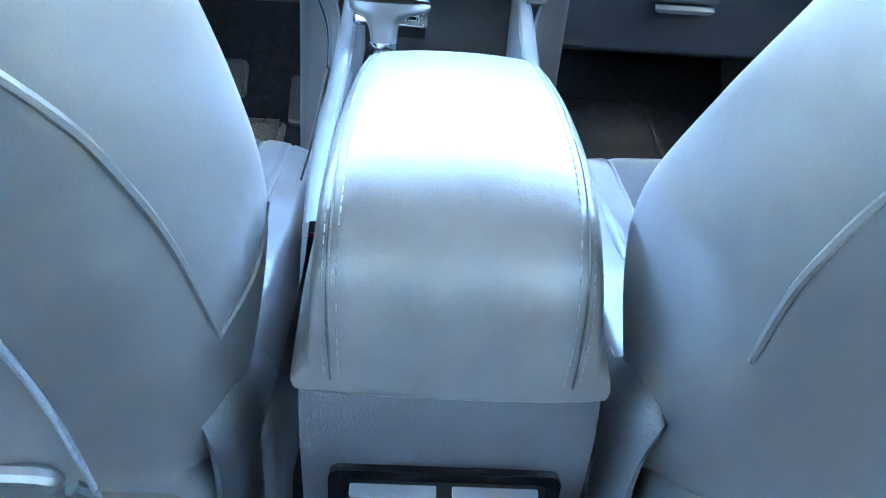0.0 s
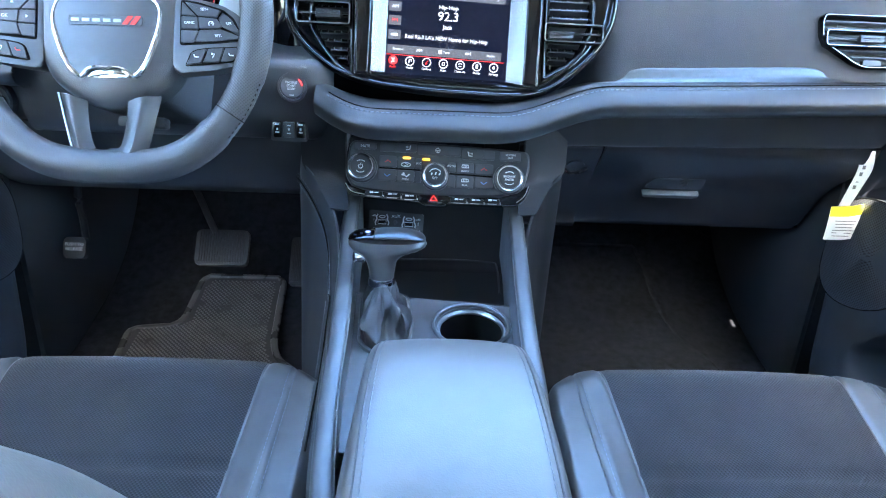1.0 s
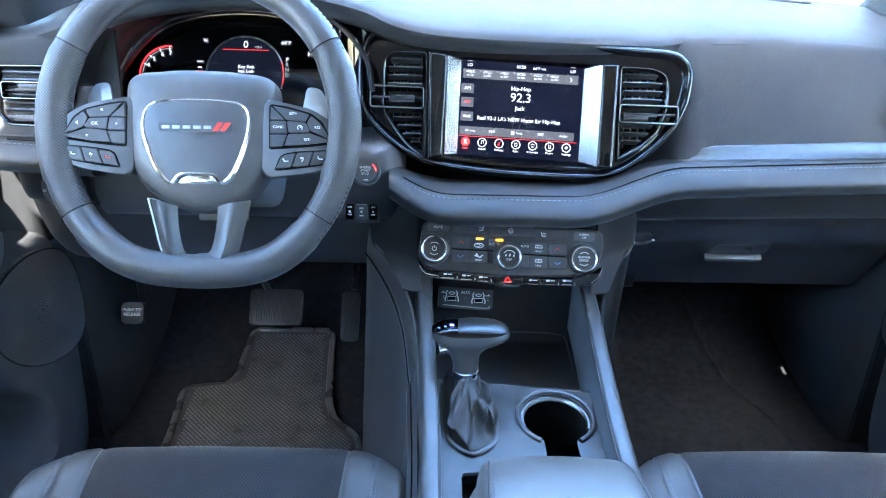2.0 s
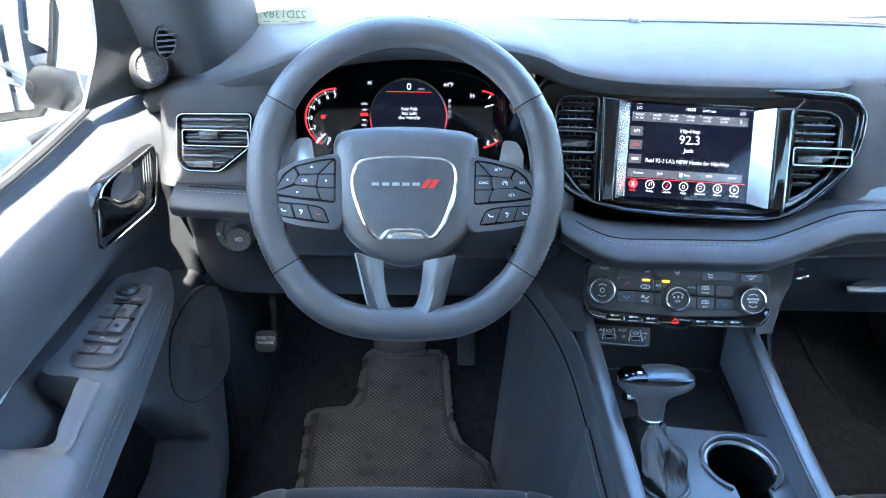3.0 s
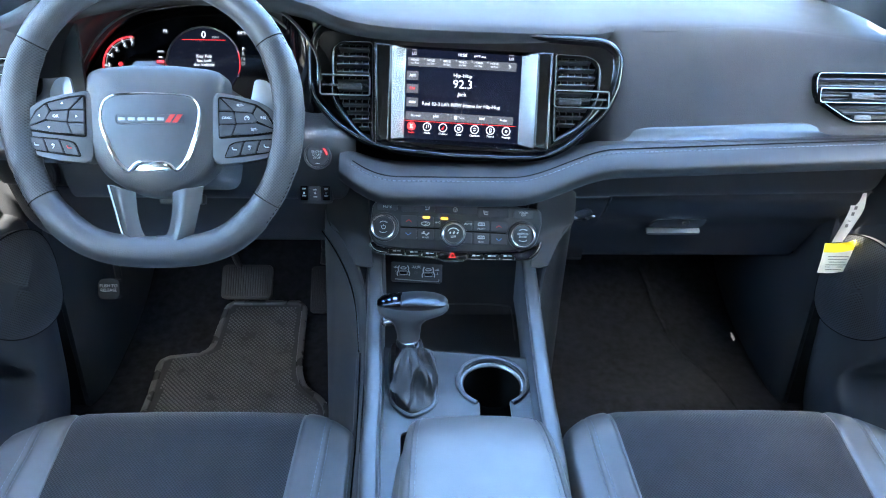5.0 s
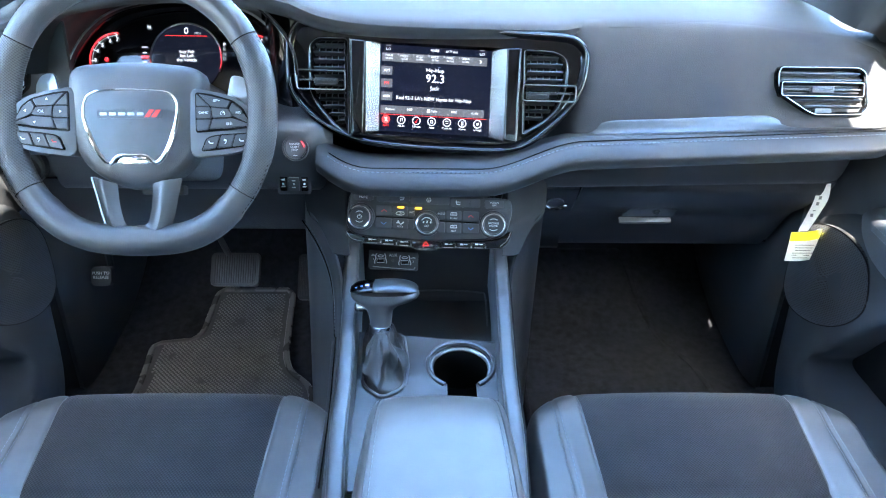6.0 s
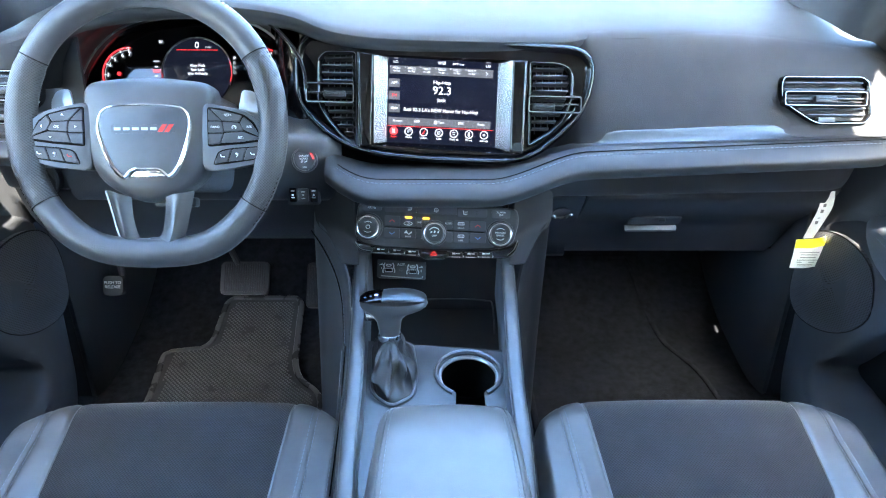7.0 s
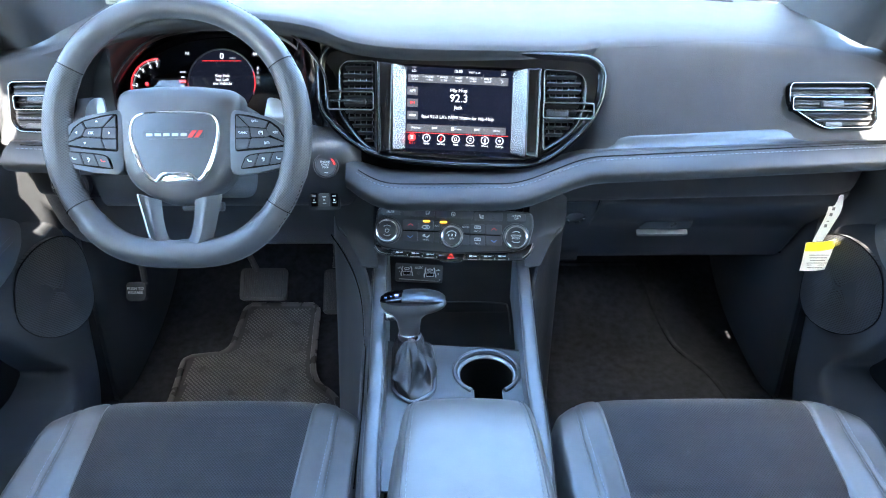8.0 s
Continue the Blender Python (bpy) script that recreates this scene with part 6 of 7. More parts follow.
            part("symbol", tube([(cx + 0.001, cy + 0.002, 0.0087), (cx + 0.0005, cy - 0.0008, 0.0087), (cx - 0.0012, cy - 0.0030, 0.0087)], 0.0005, 5), MARK, bt)
        elif k > 6:
            part("symbol", tube(curve_points([(cx - 0.0028, cy + 0.0016, 0.0087), (cx - 0.0016, cy - 0.0010, 0.0087), (cx + 0.0028, cy - 0.0012, 0.0087)], 3), 0.0007, 5), REDMARK if (k == 9 and s < 0) else MARK, bt)
    part("shift_paddle", prism(rounded([(s * 0.108, 0.015), (s * 0.139, 0.012), (s * 0.139, 0.036), (s * 0.131, 0.050), (s * 0.115, 0.052)], 0.005), 0.005, 0.0015, -0.034), SATIN, wheel, "satin silver shift paddle")
    # lower spoke legs
    rows = [[(s * 0.057, -0.084, 0.000), (s * 0.042, -0.087, 0.009), (s * 0.024, -0.092, 0.001)], [(s * 0.050, -0.112, -0.001), (s * 0.037, -0.114, 0.0085), (s * 0.0225, -0.117, 0.000)], [(s * 0.043, -0.140, -0.002), (s * 0.031, -0.141, 0.008), (s * 0.018, -0.139, -0.001)], [(s * 0.034, -0.156, -0.002), (s * 0.024, -0.154, 0.0075), (s * 0.012, -0.147, -0.001)], [(s * 0.014, -0.164, -0.002), (s * 0.009, -0.157, 0.007), (s * 0.004, -0.148, -0.001)], [(0, -0.1645, -0.002), (0, -0.157, 0.007), (0, -0.148, -0.001)]]
    legs = part("lower_spoke", patch(rows, 4, 4, thick=-0.004 * s), DARKMETAL, wheel, "dark satin metal lower spoke")
    part("spoke_edge", tube(curve_points([(s * 0.057, -0.084, 0.001), (s * 0.050, -0.112, 0.0), (s * 0.043, -0.140, -0.001), (s * 0.034, -0.156, -0.001), (s * 0.014, -0.164, -0.001), (0, -0.1645, -0.001)], 5), 0.0012, 6), SATIN, legs)

column = thing("steering_column", WP, "black plastic steering column shroud behind the wheel", "steering column")
part("shroud", prism(rounded([(-0.062, 0.060), (0.062, 0.060), (0.072, -0.02), (0.055, -0.085), (-0.055, -0.085), (-0.072, -0.02)], 0.02), 0.16, 0.012, -0.205), PLASTIC, column)
part("shroud_seam", tube([(-0.0725, -0.02, -0.06), (-0.0725, -0.02, -0.2)], 0.001, 5), DEEP, column)
part("tilt_lever", box(0.060, 0.014, 0.02, 0.004, (0.0, -0.100, -0.10)), GREYPLASTIC, column)
for s in (-1, 1):
    part("stalk", tube([(s * 0.06, 0.0, -0.10), (s * 0.10, 0.008, -0.095), (s * 0.150, 0.012, -0.085)], [0.006, 0.007, 0.009], 10), PLASTIC, column)


# ---- small things on the dashboard ----
start = thing("start_button", panel_pose(-0.200, 1.102, 0.656, 16), "round dark engine start button with a red lit mark", "button")
part("surround", lathe([(0.0205, -0.01), (0.0205, 0.002), (0.0190, 0.0045), (0.0172, 0.0040), (0.0168, -0.01), (0.0205, -0.01)], 36, False), DARKMETAL, start, "dark satin ring")
cap = part("cap", lathe([(0.0165, -0.008), (0.0165, 0.0020), (0.0150, 0.0034), (0.0005, 0.0036)], 32), SATINPLASTIC, start)
lettering("ENGINE\nSTART\nSTOP", 0.0044, MARK, cap, off(-0.001, 0.001, 0.0038))
part("lit_mark", tube([(0.0135 * math.cos(a), 0.0135 * math.sin(a), 0.0038) for a in steps(radians(5), radians(50), 8)], 0.0012, 5), REDGLOW, cap, "red lit mark")
part("small_mark", box(0.006, 0.0010, 0.0004, 0, (0, -0.0115, 0.0037)), MARK, cap)

brake_ctl = thing("switch_panel", panel_pose(-0.208, 1.114, 0.596, 6), "small black switch panel below the start button", "switch panel")
plate = rounded([(-0.027, -0.019), (0.025, -0.019), (0.026, 0.018), (-0.024, 0.018)], 0.004)
part("plate", prism(plate, 0.02, 0.0015, -0.016), PLASTIC, brake_ctl)
part("plate_edge", tube([(x, y, 0.0036) for x, y in shrink(plate, 0.0012)], 0.0006, 5, True), DARKMETAL, brake_ctl)
for x, w in ((-0.0165, 0.011), (0.0, 0.016), (0.0165, 0.011)):
    sw = part("switch", box(w, 0.022, 0.006, 0.0015, (x, -0.002, 0.006)), SATINPLASTIC if w > 0.012 else VENTGLOSS, brake_ctl)
    for q in ((0.0055, -0.0055) if w < 0.012 else (0.004, -0.007)):
        part("marking", box(0.0055, 0.0016, 0.0004, 0, (x, q, 0.0092)), MARK, sw)
    part("marking", box(0.0026, 0.0030, 0.0004, 0, (x, -0.0012, 0.0092)), MARK, sw)
    part("lamp_dot", box(0.0024, 0.0012, 0.0004, 0, (x, 0.0120, 0.0042)), MARK, sw)

grille = thing("sensor_grille", panel_pose(-0.192, 1.176, 0.531, -25), "small slotted grille in the knee panel", "grille")
for k in range(5):
    part("slot", box(0.022 - 0.001 * k, 0.0020, 0.004, 0.0006, (0.0, 0.009 - 0.0046 * k, 0.001)), DARKMETAL, grille)

lamp_switch = thing("headlamp_switch", panel_pose(-0.622, 1.118, 0.618, 4), "round black headlamp switch with a raised knob", "switch")
part("surround", lathe([(0.031, -0.01), (0.031, 0.003), (0.028, 0.006), (0.020, 0.005), (0.019, 0.002), (0.0005, 0.002)], 36), PLASTIC, lamp_switch)
knob = part("knob", lathe([(0.0185, 0.0), (0.0185, 0.014), (0.0165, 0.018), (0.0005, 0.0185)], 28), SATINPLASTIC, lamp_switch, "", off(0.006, -0.006, 0))
lettering("≡D", 0.0085, MARK, knob, off(0, 0, 0.0188))
part("pointer", box(0.0016, 0.007, 0.002, 0, (0.0145, 0.006, 0.016)), MARK, knob)
for a in (60, 85, 110, 185):
    part("marking", frame_plate(circle(0.0255 * math.cos(radians(a)), 0.0255 * math.sin(radians(a)), 0.0022, 10), circle(0.0255 * math.cos(radians(a)), 0.0255 * math.sin(radians(a)), 0.0014, 10), 0.0004, 0.0062), MARK, lamp_switch)
dimmer = thing("dimmer_switch", panel_pose(-0.545, 1.118, 0.622, 4), "small black dimmer thumb wheel beside the headlamp switch", "switch")
part("plate", prism(rounded([(-0.018, -0.020), (0.018, -0.020), (0.018, 0.020), (-0.018, 0.020)], 0.003), 0.014, 0.001, -0.012), PLASTIC, dimmer)
part("thumb_wheel", turned(lathe([(0.012, -0.004), (0.012, 0.004)], 20), pose(0.004, 0.004, -0.003, 0, 90, 0)), SATIN, dimmer, "ribbed satin thumb wheel")

# lock and handle of the glove box
part("handle", prism(rounded([(-0.046, -0.006), (0.044, -0.006), (0.050, 0.004), (-0.050, 0.004)], 0.004), 0.010, 0.002, 0.0), SATIN, glove, "grey plastic pull", panel_pose(0.405, 1.250, 0.477, -44))
part("recess", prism(rounded([(-0.048, 0.0), (0.050, 0.0), (0.046, 0.032), (-0.040, 0.030)], 0.006), 0.003, 0.001, 0.0), PLASTIC, glove, "", panel_pose(0.405, 1.241, 0.487, -42))
part("lock", lathe([(0.0062, 0.0), (0.0062, 0.004), (0.0045, 0.0045), (0.0040, 0.003), (0.0005, 0.003)], 18), DARKMETAL, glove, "", panel_pose(0.414, 1.217, 0.504, -42))
key = thing("hood_release", panel_pose(0.222, 1.179, 0.534, -35), "small chrome hook on the lower dashboard", "hook")
part("hook", tube(curve_points([(-0.016, -0.004, 0.002), (-0.008, -0.007, 0.006), (0.004, 0.000, 0.009), (0.014, 0.006, 0.008), (0.018, 0.003, 0.004)], 5), 0.0032, 8), CHROME, key)
part("recess", lathe([(0.015, -0.002), (0.015, 0.001), (0.013, 0.0)], 24), PLASTIC, key)
for x0, x1, y0, z0 in ((0.262, 0.69, 1.160, 0.5715), (0.135, 0.256, 1.158, 0.5705)):
    part("door_edge" if x0 > 0.2 else "trim_edge", tube([(x, y0 - 0.001, z0 + 0.025 * (x - 0.2) + 0.0005) for x in steps(x0, x1, 12)], 0.0014, 6), GREYPLASTIC, glove if x0 > 0.2 else dash)

# light sensor on top
sensor = thing("light_sensor", pose(-0.003, 1.46, 0.877), "small dark dome sensor on the dashboard top", "sensor")
part("dome", lathe([(0.012, 0), (0.011, 0.005), (0.007, 0.009), (0.0005, 0.0105)], 20), PLASTIC, sensor)
# defroster strip and shallow lines along the top
line = [(x, screen_base(x)[0] - 0.035, screen_base(x)[1] + 0.004) for x in steps(-0.55, 0.55, 40)]
part("defroster_slot", tube(line, 0.007, 6, False, 0.35), DEEP, dash)
line = []
for x in steps(-0.12, 0.66, 60):
    by, bz = screen_base(x)
    for (xa, ya, za), (xb, yb, zb) in zip(BROW, BROW[1:]):
        if xa <= x <= xb:
            w = (x - xa) / (xb - xa)
            fy, fz = ya + (yb - ya) * w, za + (zb - za) * w
    line.append((x, by + (fy - by) * 0.5, bz + (fz - bz) * 0.5 + 0.0072))
part("crease", tube(line, 0.0011, 6), SOFT, dash)

# paper behind the windscreen with printing that faces out
paper = thing("window_sheet", pose(-0.5985, 1.428, 0.887, 62, 0, 4), "white dealer sheet behind the windscreen, printing facing out", "paper sheet")
part("sheet", box(0.105, 0.040, 0.0006, 0, (0, 0, 0)), SHEET, paper)
lettering("22D1389", 0.019, GREENINK, paper, Matrix.Translation((0, -0.004, 0.0006)) @ Matrix.Diagonal((-1, 1, 1, 1)))
for k in range(3):
    part("marking", box(0.012, 0.0012, 0.0002, 0, (-0.03 + 0.03 * k, -0.016, 0.0005)), GREENINK, paper)

# hanging label on the passenger's side
tag = thing("paper_tag", pose(0, 0, 0), "white and yellow paper label hanging from the dashboard end", "label tag")
rows = [[(0.667, 1.176, 0.578), (0.691, 1.176, 0.577)], [(0.667, 1.171, 0.55), (0.691, 1.171, 0.55)], [(0.662, 1.172, 0.52), (0.683, 1.172, 0.52)], [(0.658, 1.179, 0.484), (0.676, 1.179, 0.485)]]
strap = part("strap", patch(rows, 4, 2, thick=0.0006), PAPER, tag)
for k in range(4):
    part("marking", box(0.005, 0.0003, 0.006, 0, (0.676 - 0.002 * k, 1.1697 + 0.001 * (k > 1), 0.552 - 0.011 * k)), INK, strap)
rows = [[(0.646, 1.178, 0.483), (0.672, 1.174, 0.486), (0.698, 1.178, 0.489)], [(0.646, 1.176, 0.455), (0.672, 1.172, 0.456), (0.697, 1.176, 0.458)], [(0.648, 1.180, 0.425), (0.672, 1.177, 0.426), (0.696, 1.181, 0.427)]]
card = part("card", patch(rows, 4, 4, thick=0.0006), PAPER, tag)
rows = [[(0.646, 1.1765, 0.4835), (0.672, 1.1725, 0.4865), (0.698, 1.1765, 0.4895)], [(0.646, 1.1752, 0.467), (0.672, 1.1712, 0.469), (0.6975, 1.1752, 0.472)]]
part("heading", patch(rows, 4, 4, thick=0.0004), YELLOW, card, "yellow printed heading")
for k in range(6):
    part("marking", box(0.036 - 0.004 * (k % 3), 0.0003, 0.0011, 0, (0.672, 1.1706 + 0.0004 * k + (0.0022 if k > 3 else 0), 0.461 - 0.0055 * k)), INK, card)

# ---- gear selector ----
gear = thing("gear_selector", None, "gear selector with satin T-shaped grip and wrinkled leather boot", "gear lever")
base_ring = boot_ring
ncr = len(base_ring)
rows = []
for k, (u, wob) in enumerate(((0.0, 0.0), (0.12, 0.25), (0.3, 0.8), (0.48, 1.0), (0.66, 0.9), (0.82, 0.6), (0.94, 0.25), (1.0, 0.0))):
    row = []
    for i, (x, y) in enumerate(base_ring):
        a = 2 * math.pi * i / ncr
        tx, ty = -0.064 + 0.0125 * math.cos(math.atan2(y - 0.893, x + 0.060)), 0.913 + 0.0125 * math.sin(math.atan2(y - 0.893, x + 0.060))
        w = u ** 1.25
        fold = 0.0022 * wob * math.sin(a * 13 + 14 * u) + 0.0075 * wob * math.sin(a * 3 + 5.0 * u) + 0.004 * wob * math.sin(a * 7 - 9 * u + 1.0) + 0.010 * wob * max(0, math.cos(a - 0.4 - 2.5 * u))
        px, py = x + (tx - x) * w, y + (ty - y) * w
        n = Vector((px + 0.062, py - 0.90, 0))
        n = n.normalized() if n.length > 1e-5 else Vector((0, 0, 0))
        row.append((px + n.x * fold, py + n.y * fold, plate_z(y) * (1 - u) + 0.452 * u - 0.005 * wob * math.sin(a * 2 + 7 * u)))
    rows.append(row)
part("boot", patch(rows, 4, 3, True), BOOT, gear, "wrinkled black leather boot")
part("boot_frame", tube([(x, y, plate_z(y) + 0.002) for x, y in base_ring], 0.0030, 8, True), SATINPLASTIC, gear)
part("boot_seam", tube([(-0.066, 0.880 + 0.018 * u, 0.405 + 0.045 * u) for u in steps(0, 1, 6)], 0.0010, 5), DEEP, gear)
part("collar", turned(lathe([(0.0155, 0), (0.0165, 0.002), (0.0165, 0.009), (0.0150, 0.010)], 24), pose(-0.065, 0.916, 0.448, -10)), CHROME, gear, "chrome collar")
rows = []
for z, cx, cy, rx, ry in ((0.456, -0.065, 0.918, 0.0150, 0.0150), (0.468, -0.065, 0.922, 0.0165, 0.0165), (0.479, -0.066, 0.927, 0.0200, 0.0185), (0.487, -0.065, 0.931, 0.0300, 0.0205), (0.492, -0.061, 0.933, 0.0440, 0.0215), (0.497, -0.059, 0.935, 0.0490, 0.0220), (0.503, -0.060, 0.937, 0.0480, 0.0215)):
    rows.append([(cx + rx * math.copysign(abs(math.cos(a)) ** 0.8, math.cos(a)), cy + ry * math.sin(a), z) for a in steps(0, 2 * math.pi, 24)[:-1]])
grip = part("grip", patch(rows, 3, 1, True, True), DARKMETAL, gear, "dark satin T-shaped grip")
part("grip_cap", patch([[(x, 0.937 + 0.019 * math.sin(a) * w, 0.5035 + h * math.cos(a * 0.5) ** 2) for a in steps(-math.pi / 2, math.pi / 2, 8)] for x, w, h in ((-0.074, 0.95, 0.009), (-0.060, 1.0, 0.011), (-0.045, 1.0, 0.011), (-0.028, 0.9, 0.009), (-0.016, 0.65, 0.005), (-0.0115, 0.3, 0.001))], 3, 1, thick=0.003), STRIP, grip, "satin grip cap")
disp = part("gear_display", patch([[(x, 0.937 + 0.019 * math.sin(a) * w, 0.5035 + h * math.cos(a * 0.5) ** 2) for a in steps(-math.pi / 2, math.pi / 2, 8)] for x, w, h in ((-0.1075, 0.4, 0.000), (-0.1000, 0.8, 0.005), (-0.088, 0.93, 0.008), (-0.0755, 0.95, 0.009))], 3, 1, thick=0.003), GLOSS, grip, "gloss black gear display")
for k, m in enumerate((BLUEMARK, BLUEMARK, BLUEGLOW)):
    part("gear_mark", box(0.0032 + 0.002 * (k == 2), 0.0026 + 0.0014 * (k == 2), 0.0008, 0.0002, (-0.099 + 0.008 * k, 0.930, 0.5095 + 0.0022 * k)), m, disp, "lit gear letter")
part("thumb_button", turned(lathe([(0.0070, 0), (0.0070, 0.010), (0.0055, 0.013), (0.0005, 0.0135)], 18), pose(-0.088, 0.926, 0.481, 0, -80, 20)), CHROME, gear, "chrome thumb button")

# ---- armrest stitching, rear outlet ----
for s in (-1, 1):
    for k, o in enumerate((0.80, 0.86, 0.90)):
        line = []
        for y, zt, zb, hw in ((0.725, 0.4825, 0.42, 0.0715), (0.708, 0.4925, 0.415, 0.077), (0.66, 0.501, 0.405, 0.0815), (0.58, 0.501, 0.40, 0.0845), (0.51, 0.495, 0.39, 0.0855), (0.46, 0.4855, 0.378, 0.0855), (0.425, 0.4695, 0.366, 0.085), (0.401, 0.4445, 0.36, 0.0845), (0.3905, 0.41, 0.36, 0.084), (0.388, 0.372, 0.362, 0.082)):
            fall = (0.0035, 0.0055, 0.0085)[k] * min(1, (zt - zb) / 0.06)
            line.append((0.012 + s * hw * o, y - (0.0012 if y < 0.45 else 0), zt - fall + 0.0012))
        pts = curve_points(line, 14)
        part("stitching" if k != 1 else "seam", stitches(pts) if k != 1 else tube(pts, 0.0010, 5), THREAD if k != 1 else PLASTIC, lid)
outlet = thing("rear_outlet", panel_pose(0.012, 0.386, 0.285, 0, 180), "black rear air outlet set in the back of the console", "air outlet")
outlet.matrix_world = pose(0.012, 0.384, 0.285, 90, 0, 0)
part("bezel", frame_plate(rounded([(-0.072, -0.03), (0.072, -0.03), (0.072, 0.025), (-0.072, 0.025)], 0.008), rounded([(-0.064, -0.03), (0.064, -0.03), (0.064, 0.018), (-0.064, 0.018)], 0.006), 0.006), GLOSS, outlet)
# Shade behind the outlet slats, put into a black plate.
part("backing", box(0.13, 0.05, 0.002, 0, (0, -0.006, 0.001)), DEEP, outlet)
for k in range(3):
    for x in (-0.032, 0.032):
        part("slat", turned(box(0.054, 0.003, 0.010, 0.0008), pose(x, 0.008 - 0.012 * k, 0.004, 25)), SATINPLASTIC, outlet)

# ---- pedals ----


def pedal(name, m, w, h, ribs, label, arm_pts, pad_mat=RUBBERPLAIN, vertical=False):
    top = thing(name, None, label, "pedal")
    pad = part("pad", turned(prism(rounded([(-w / 2, -h / 2), (w / 2, -h / 2), (w / 2, h / 2), (-w / 2, h / 2)], 0.010), 0.016, 0.003, -0.012), m), pad_mat, top)
    for k in range(ribs):
        v = (k + 0.5) / ribs - 0.5
        b = box(0.0024, h * 0.86, 0.003, 0.0006, (v * w * 0.88, 0, 0.005)) if vertical else box(w * 0.9, 0.0022, 0.003, 0.0006, (0, v * h * 0.86, 0.005))
        part("rib", turned(b, m), pad_mat, pad)
    part("arm", tube(curve_points(arm_pts, 5), 0.007, 8), DARKMETAL, top, "bare metal pedal arm")
    return top


pedal("brake_pedal", panel_pose(-0.410, 1.412, 0.277, 38), 0.103, 0.072, 18, "wide black ribbed rubber brake pedal", [(-0.425, 1.43, 0.30), (-0.455, 1.46, 0.35), (-0.49, 1.50, 0.42), (-0.49, 1.55, 0.52)], PLASTIC, True)
pedal("accelerator_pedal", panel_pose(-0.272, 1.486, 0.218, 40, 0), 0.038, 0.106, 9, "tall black ribbed accelerator pedal", [(-0.266, 1.525, 0.262), (-0.264, 1.54, 0.29), (-0.262, 1.53, 0.33), (-0.258, 1.54, 0.50)], PLASTIC, True)
pb = pedal("parking_brake_pedal", panel_pose(-0.660, 1.338, 0.300, 25), 0.041, 0.040, 0, "small black parking brake pedal with white lettering", [(-0.648, 1.36, 0.315), (-0.645, 1.355, 0.36), (-0.643, 1.35, 0.41), (-0.643, 1.40, 0.50)], PLASTIC)
lettering("PUSH TO\nRELEASE", 0.0085, MARK, pb, panel_pose(-0.660, 1.338, 0.300, 25) @ off(0, 0.002, 0.0045))


# ---- floor mats ----
def floor_z(y):
    pts = [(-1, 0.07), (0.9, 0.072), (1.25, 0.078), (1.4, 0.094), (1.54, 0.13), (1.66, 0.2), (1.76, 0.32)]
    for (a, za), (b, zb) in zip(pts, pts[1:]):
        if y <= b:
            return za + (zb - za) * (y - a) / (b - a)
    return 0.3


def mat_sheet(name, left, right, lift, mat, rim_mat, label):
    """A mat between a left and a right edge, both running forwards."""
    top = thing(name, None, label, "floor mat")
    lf, rt = curve_points([(x, y, 0) for x, y in left], 8), curve_points([(x, y, 0) for x, y in right], 8)

    def at(line, y):
        for a, b in zip(line, line[1:]):
            if a.y <= y <= b.y:
                return a.x + (b.x - a.x) * (y - a.y) / max(1e-6, b.y - a.y)
        return line[-1].x
    ys = steps(max(lf[0].y, rt[0].y), min(lf[-1].y, rt[-1].y), 70)
    rows = [[(at(lf, y) + (at(rt, y) - at(lf, y)) * u, y, floor_z(y) + lift) for u in steps(0, 1, 8)] for y in ys]
    bm = skin(rows)
    bmesh.ops.recalc_face_normals(bm, faces=bm.faces[:])
    bmesh.ops.solidify(bm, geom=bm.faces[:], thickness=0.005)
    body = part("sheet", bm, mat, top)
    edge = [(at(lf, y), y, floor_z(y) + lift + 0.003) for y in ys] + [(at(rt, y), y, floor_z(y) + lift + 0.003) for y in ys[::-1]]
    part("raised_rim", tube(edge, 0.0075, 8, True, 0.8), rim_mat, top)
    if mat is RUBBER:
        verts, faces, p = [], [], 0.0092
        for j in range(int(0.80 / p * 2), int(1.545 / p * 2)):
            y = j * p / 2
            x0, x1 = at(lf, y) + 0.016, at(rt, y) - 0.016
            if not (ys[0] + 0.016 < y < ys[-1] - 0.016):
                continue
            x = math.ceil(x0 / p) * p + (p / 2 if j % 2 else 0.0)
            while x < x1:
                z, n = floor_z(y) + lift + 0.0048, len(verts)
                r, h = 0.0030, 0.0019
                verts += [(x - r, y, z), (x, y - r, z), (x + r, y, z), (x, y + r, z), (x - r * 0.4, y, z + h), (x, y - r * 0.4, z + h), (x + r * 0.4, y, z + h), (x, y + r * 0.4, z + h)]
                faces += [(n, n + 1, n + 5, n + 4), (n + 1, n + 2, n + 6, n + 5), (n + 2, n + 3, n + 7, n + 6), (n + 3, n, n + 4, n + 7), (n + 4, n + 5, n + 6, n + 7)]
                x += p
        me = bpy.data.meshes.new("mesh")
        me.from_pydata(verts, [], faces)
        me.materials.append(STUD)
        tagged(part("studs", me, None, top), "rows of small raised rubber studs", "", "", "stuff")
    return top


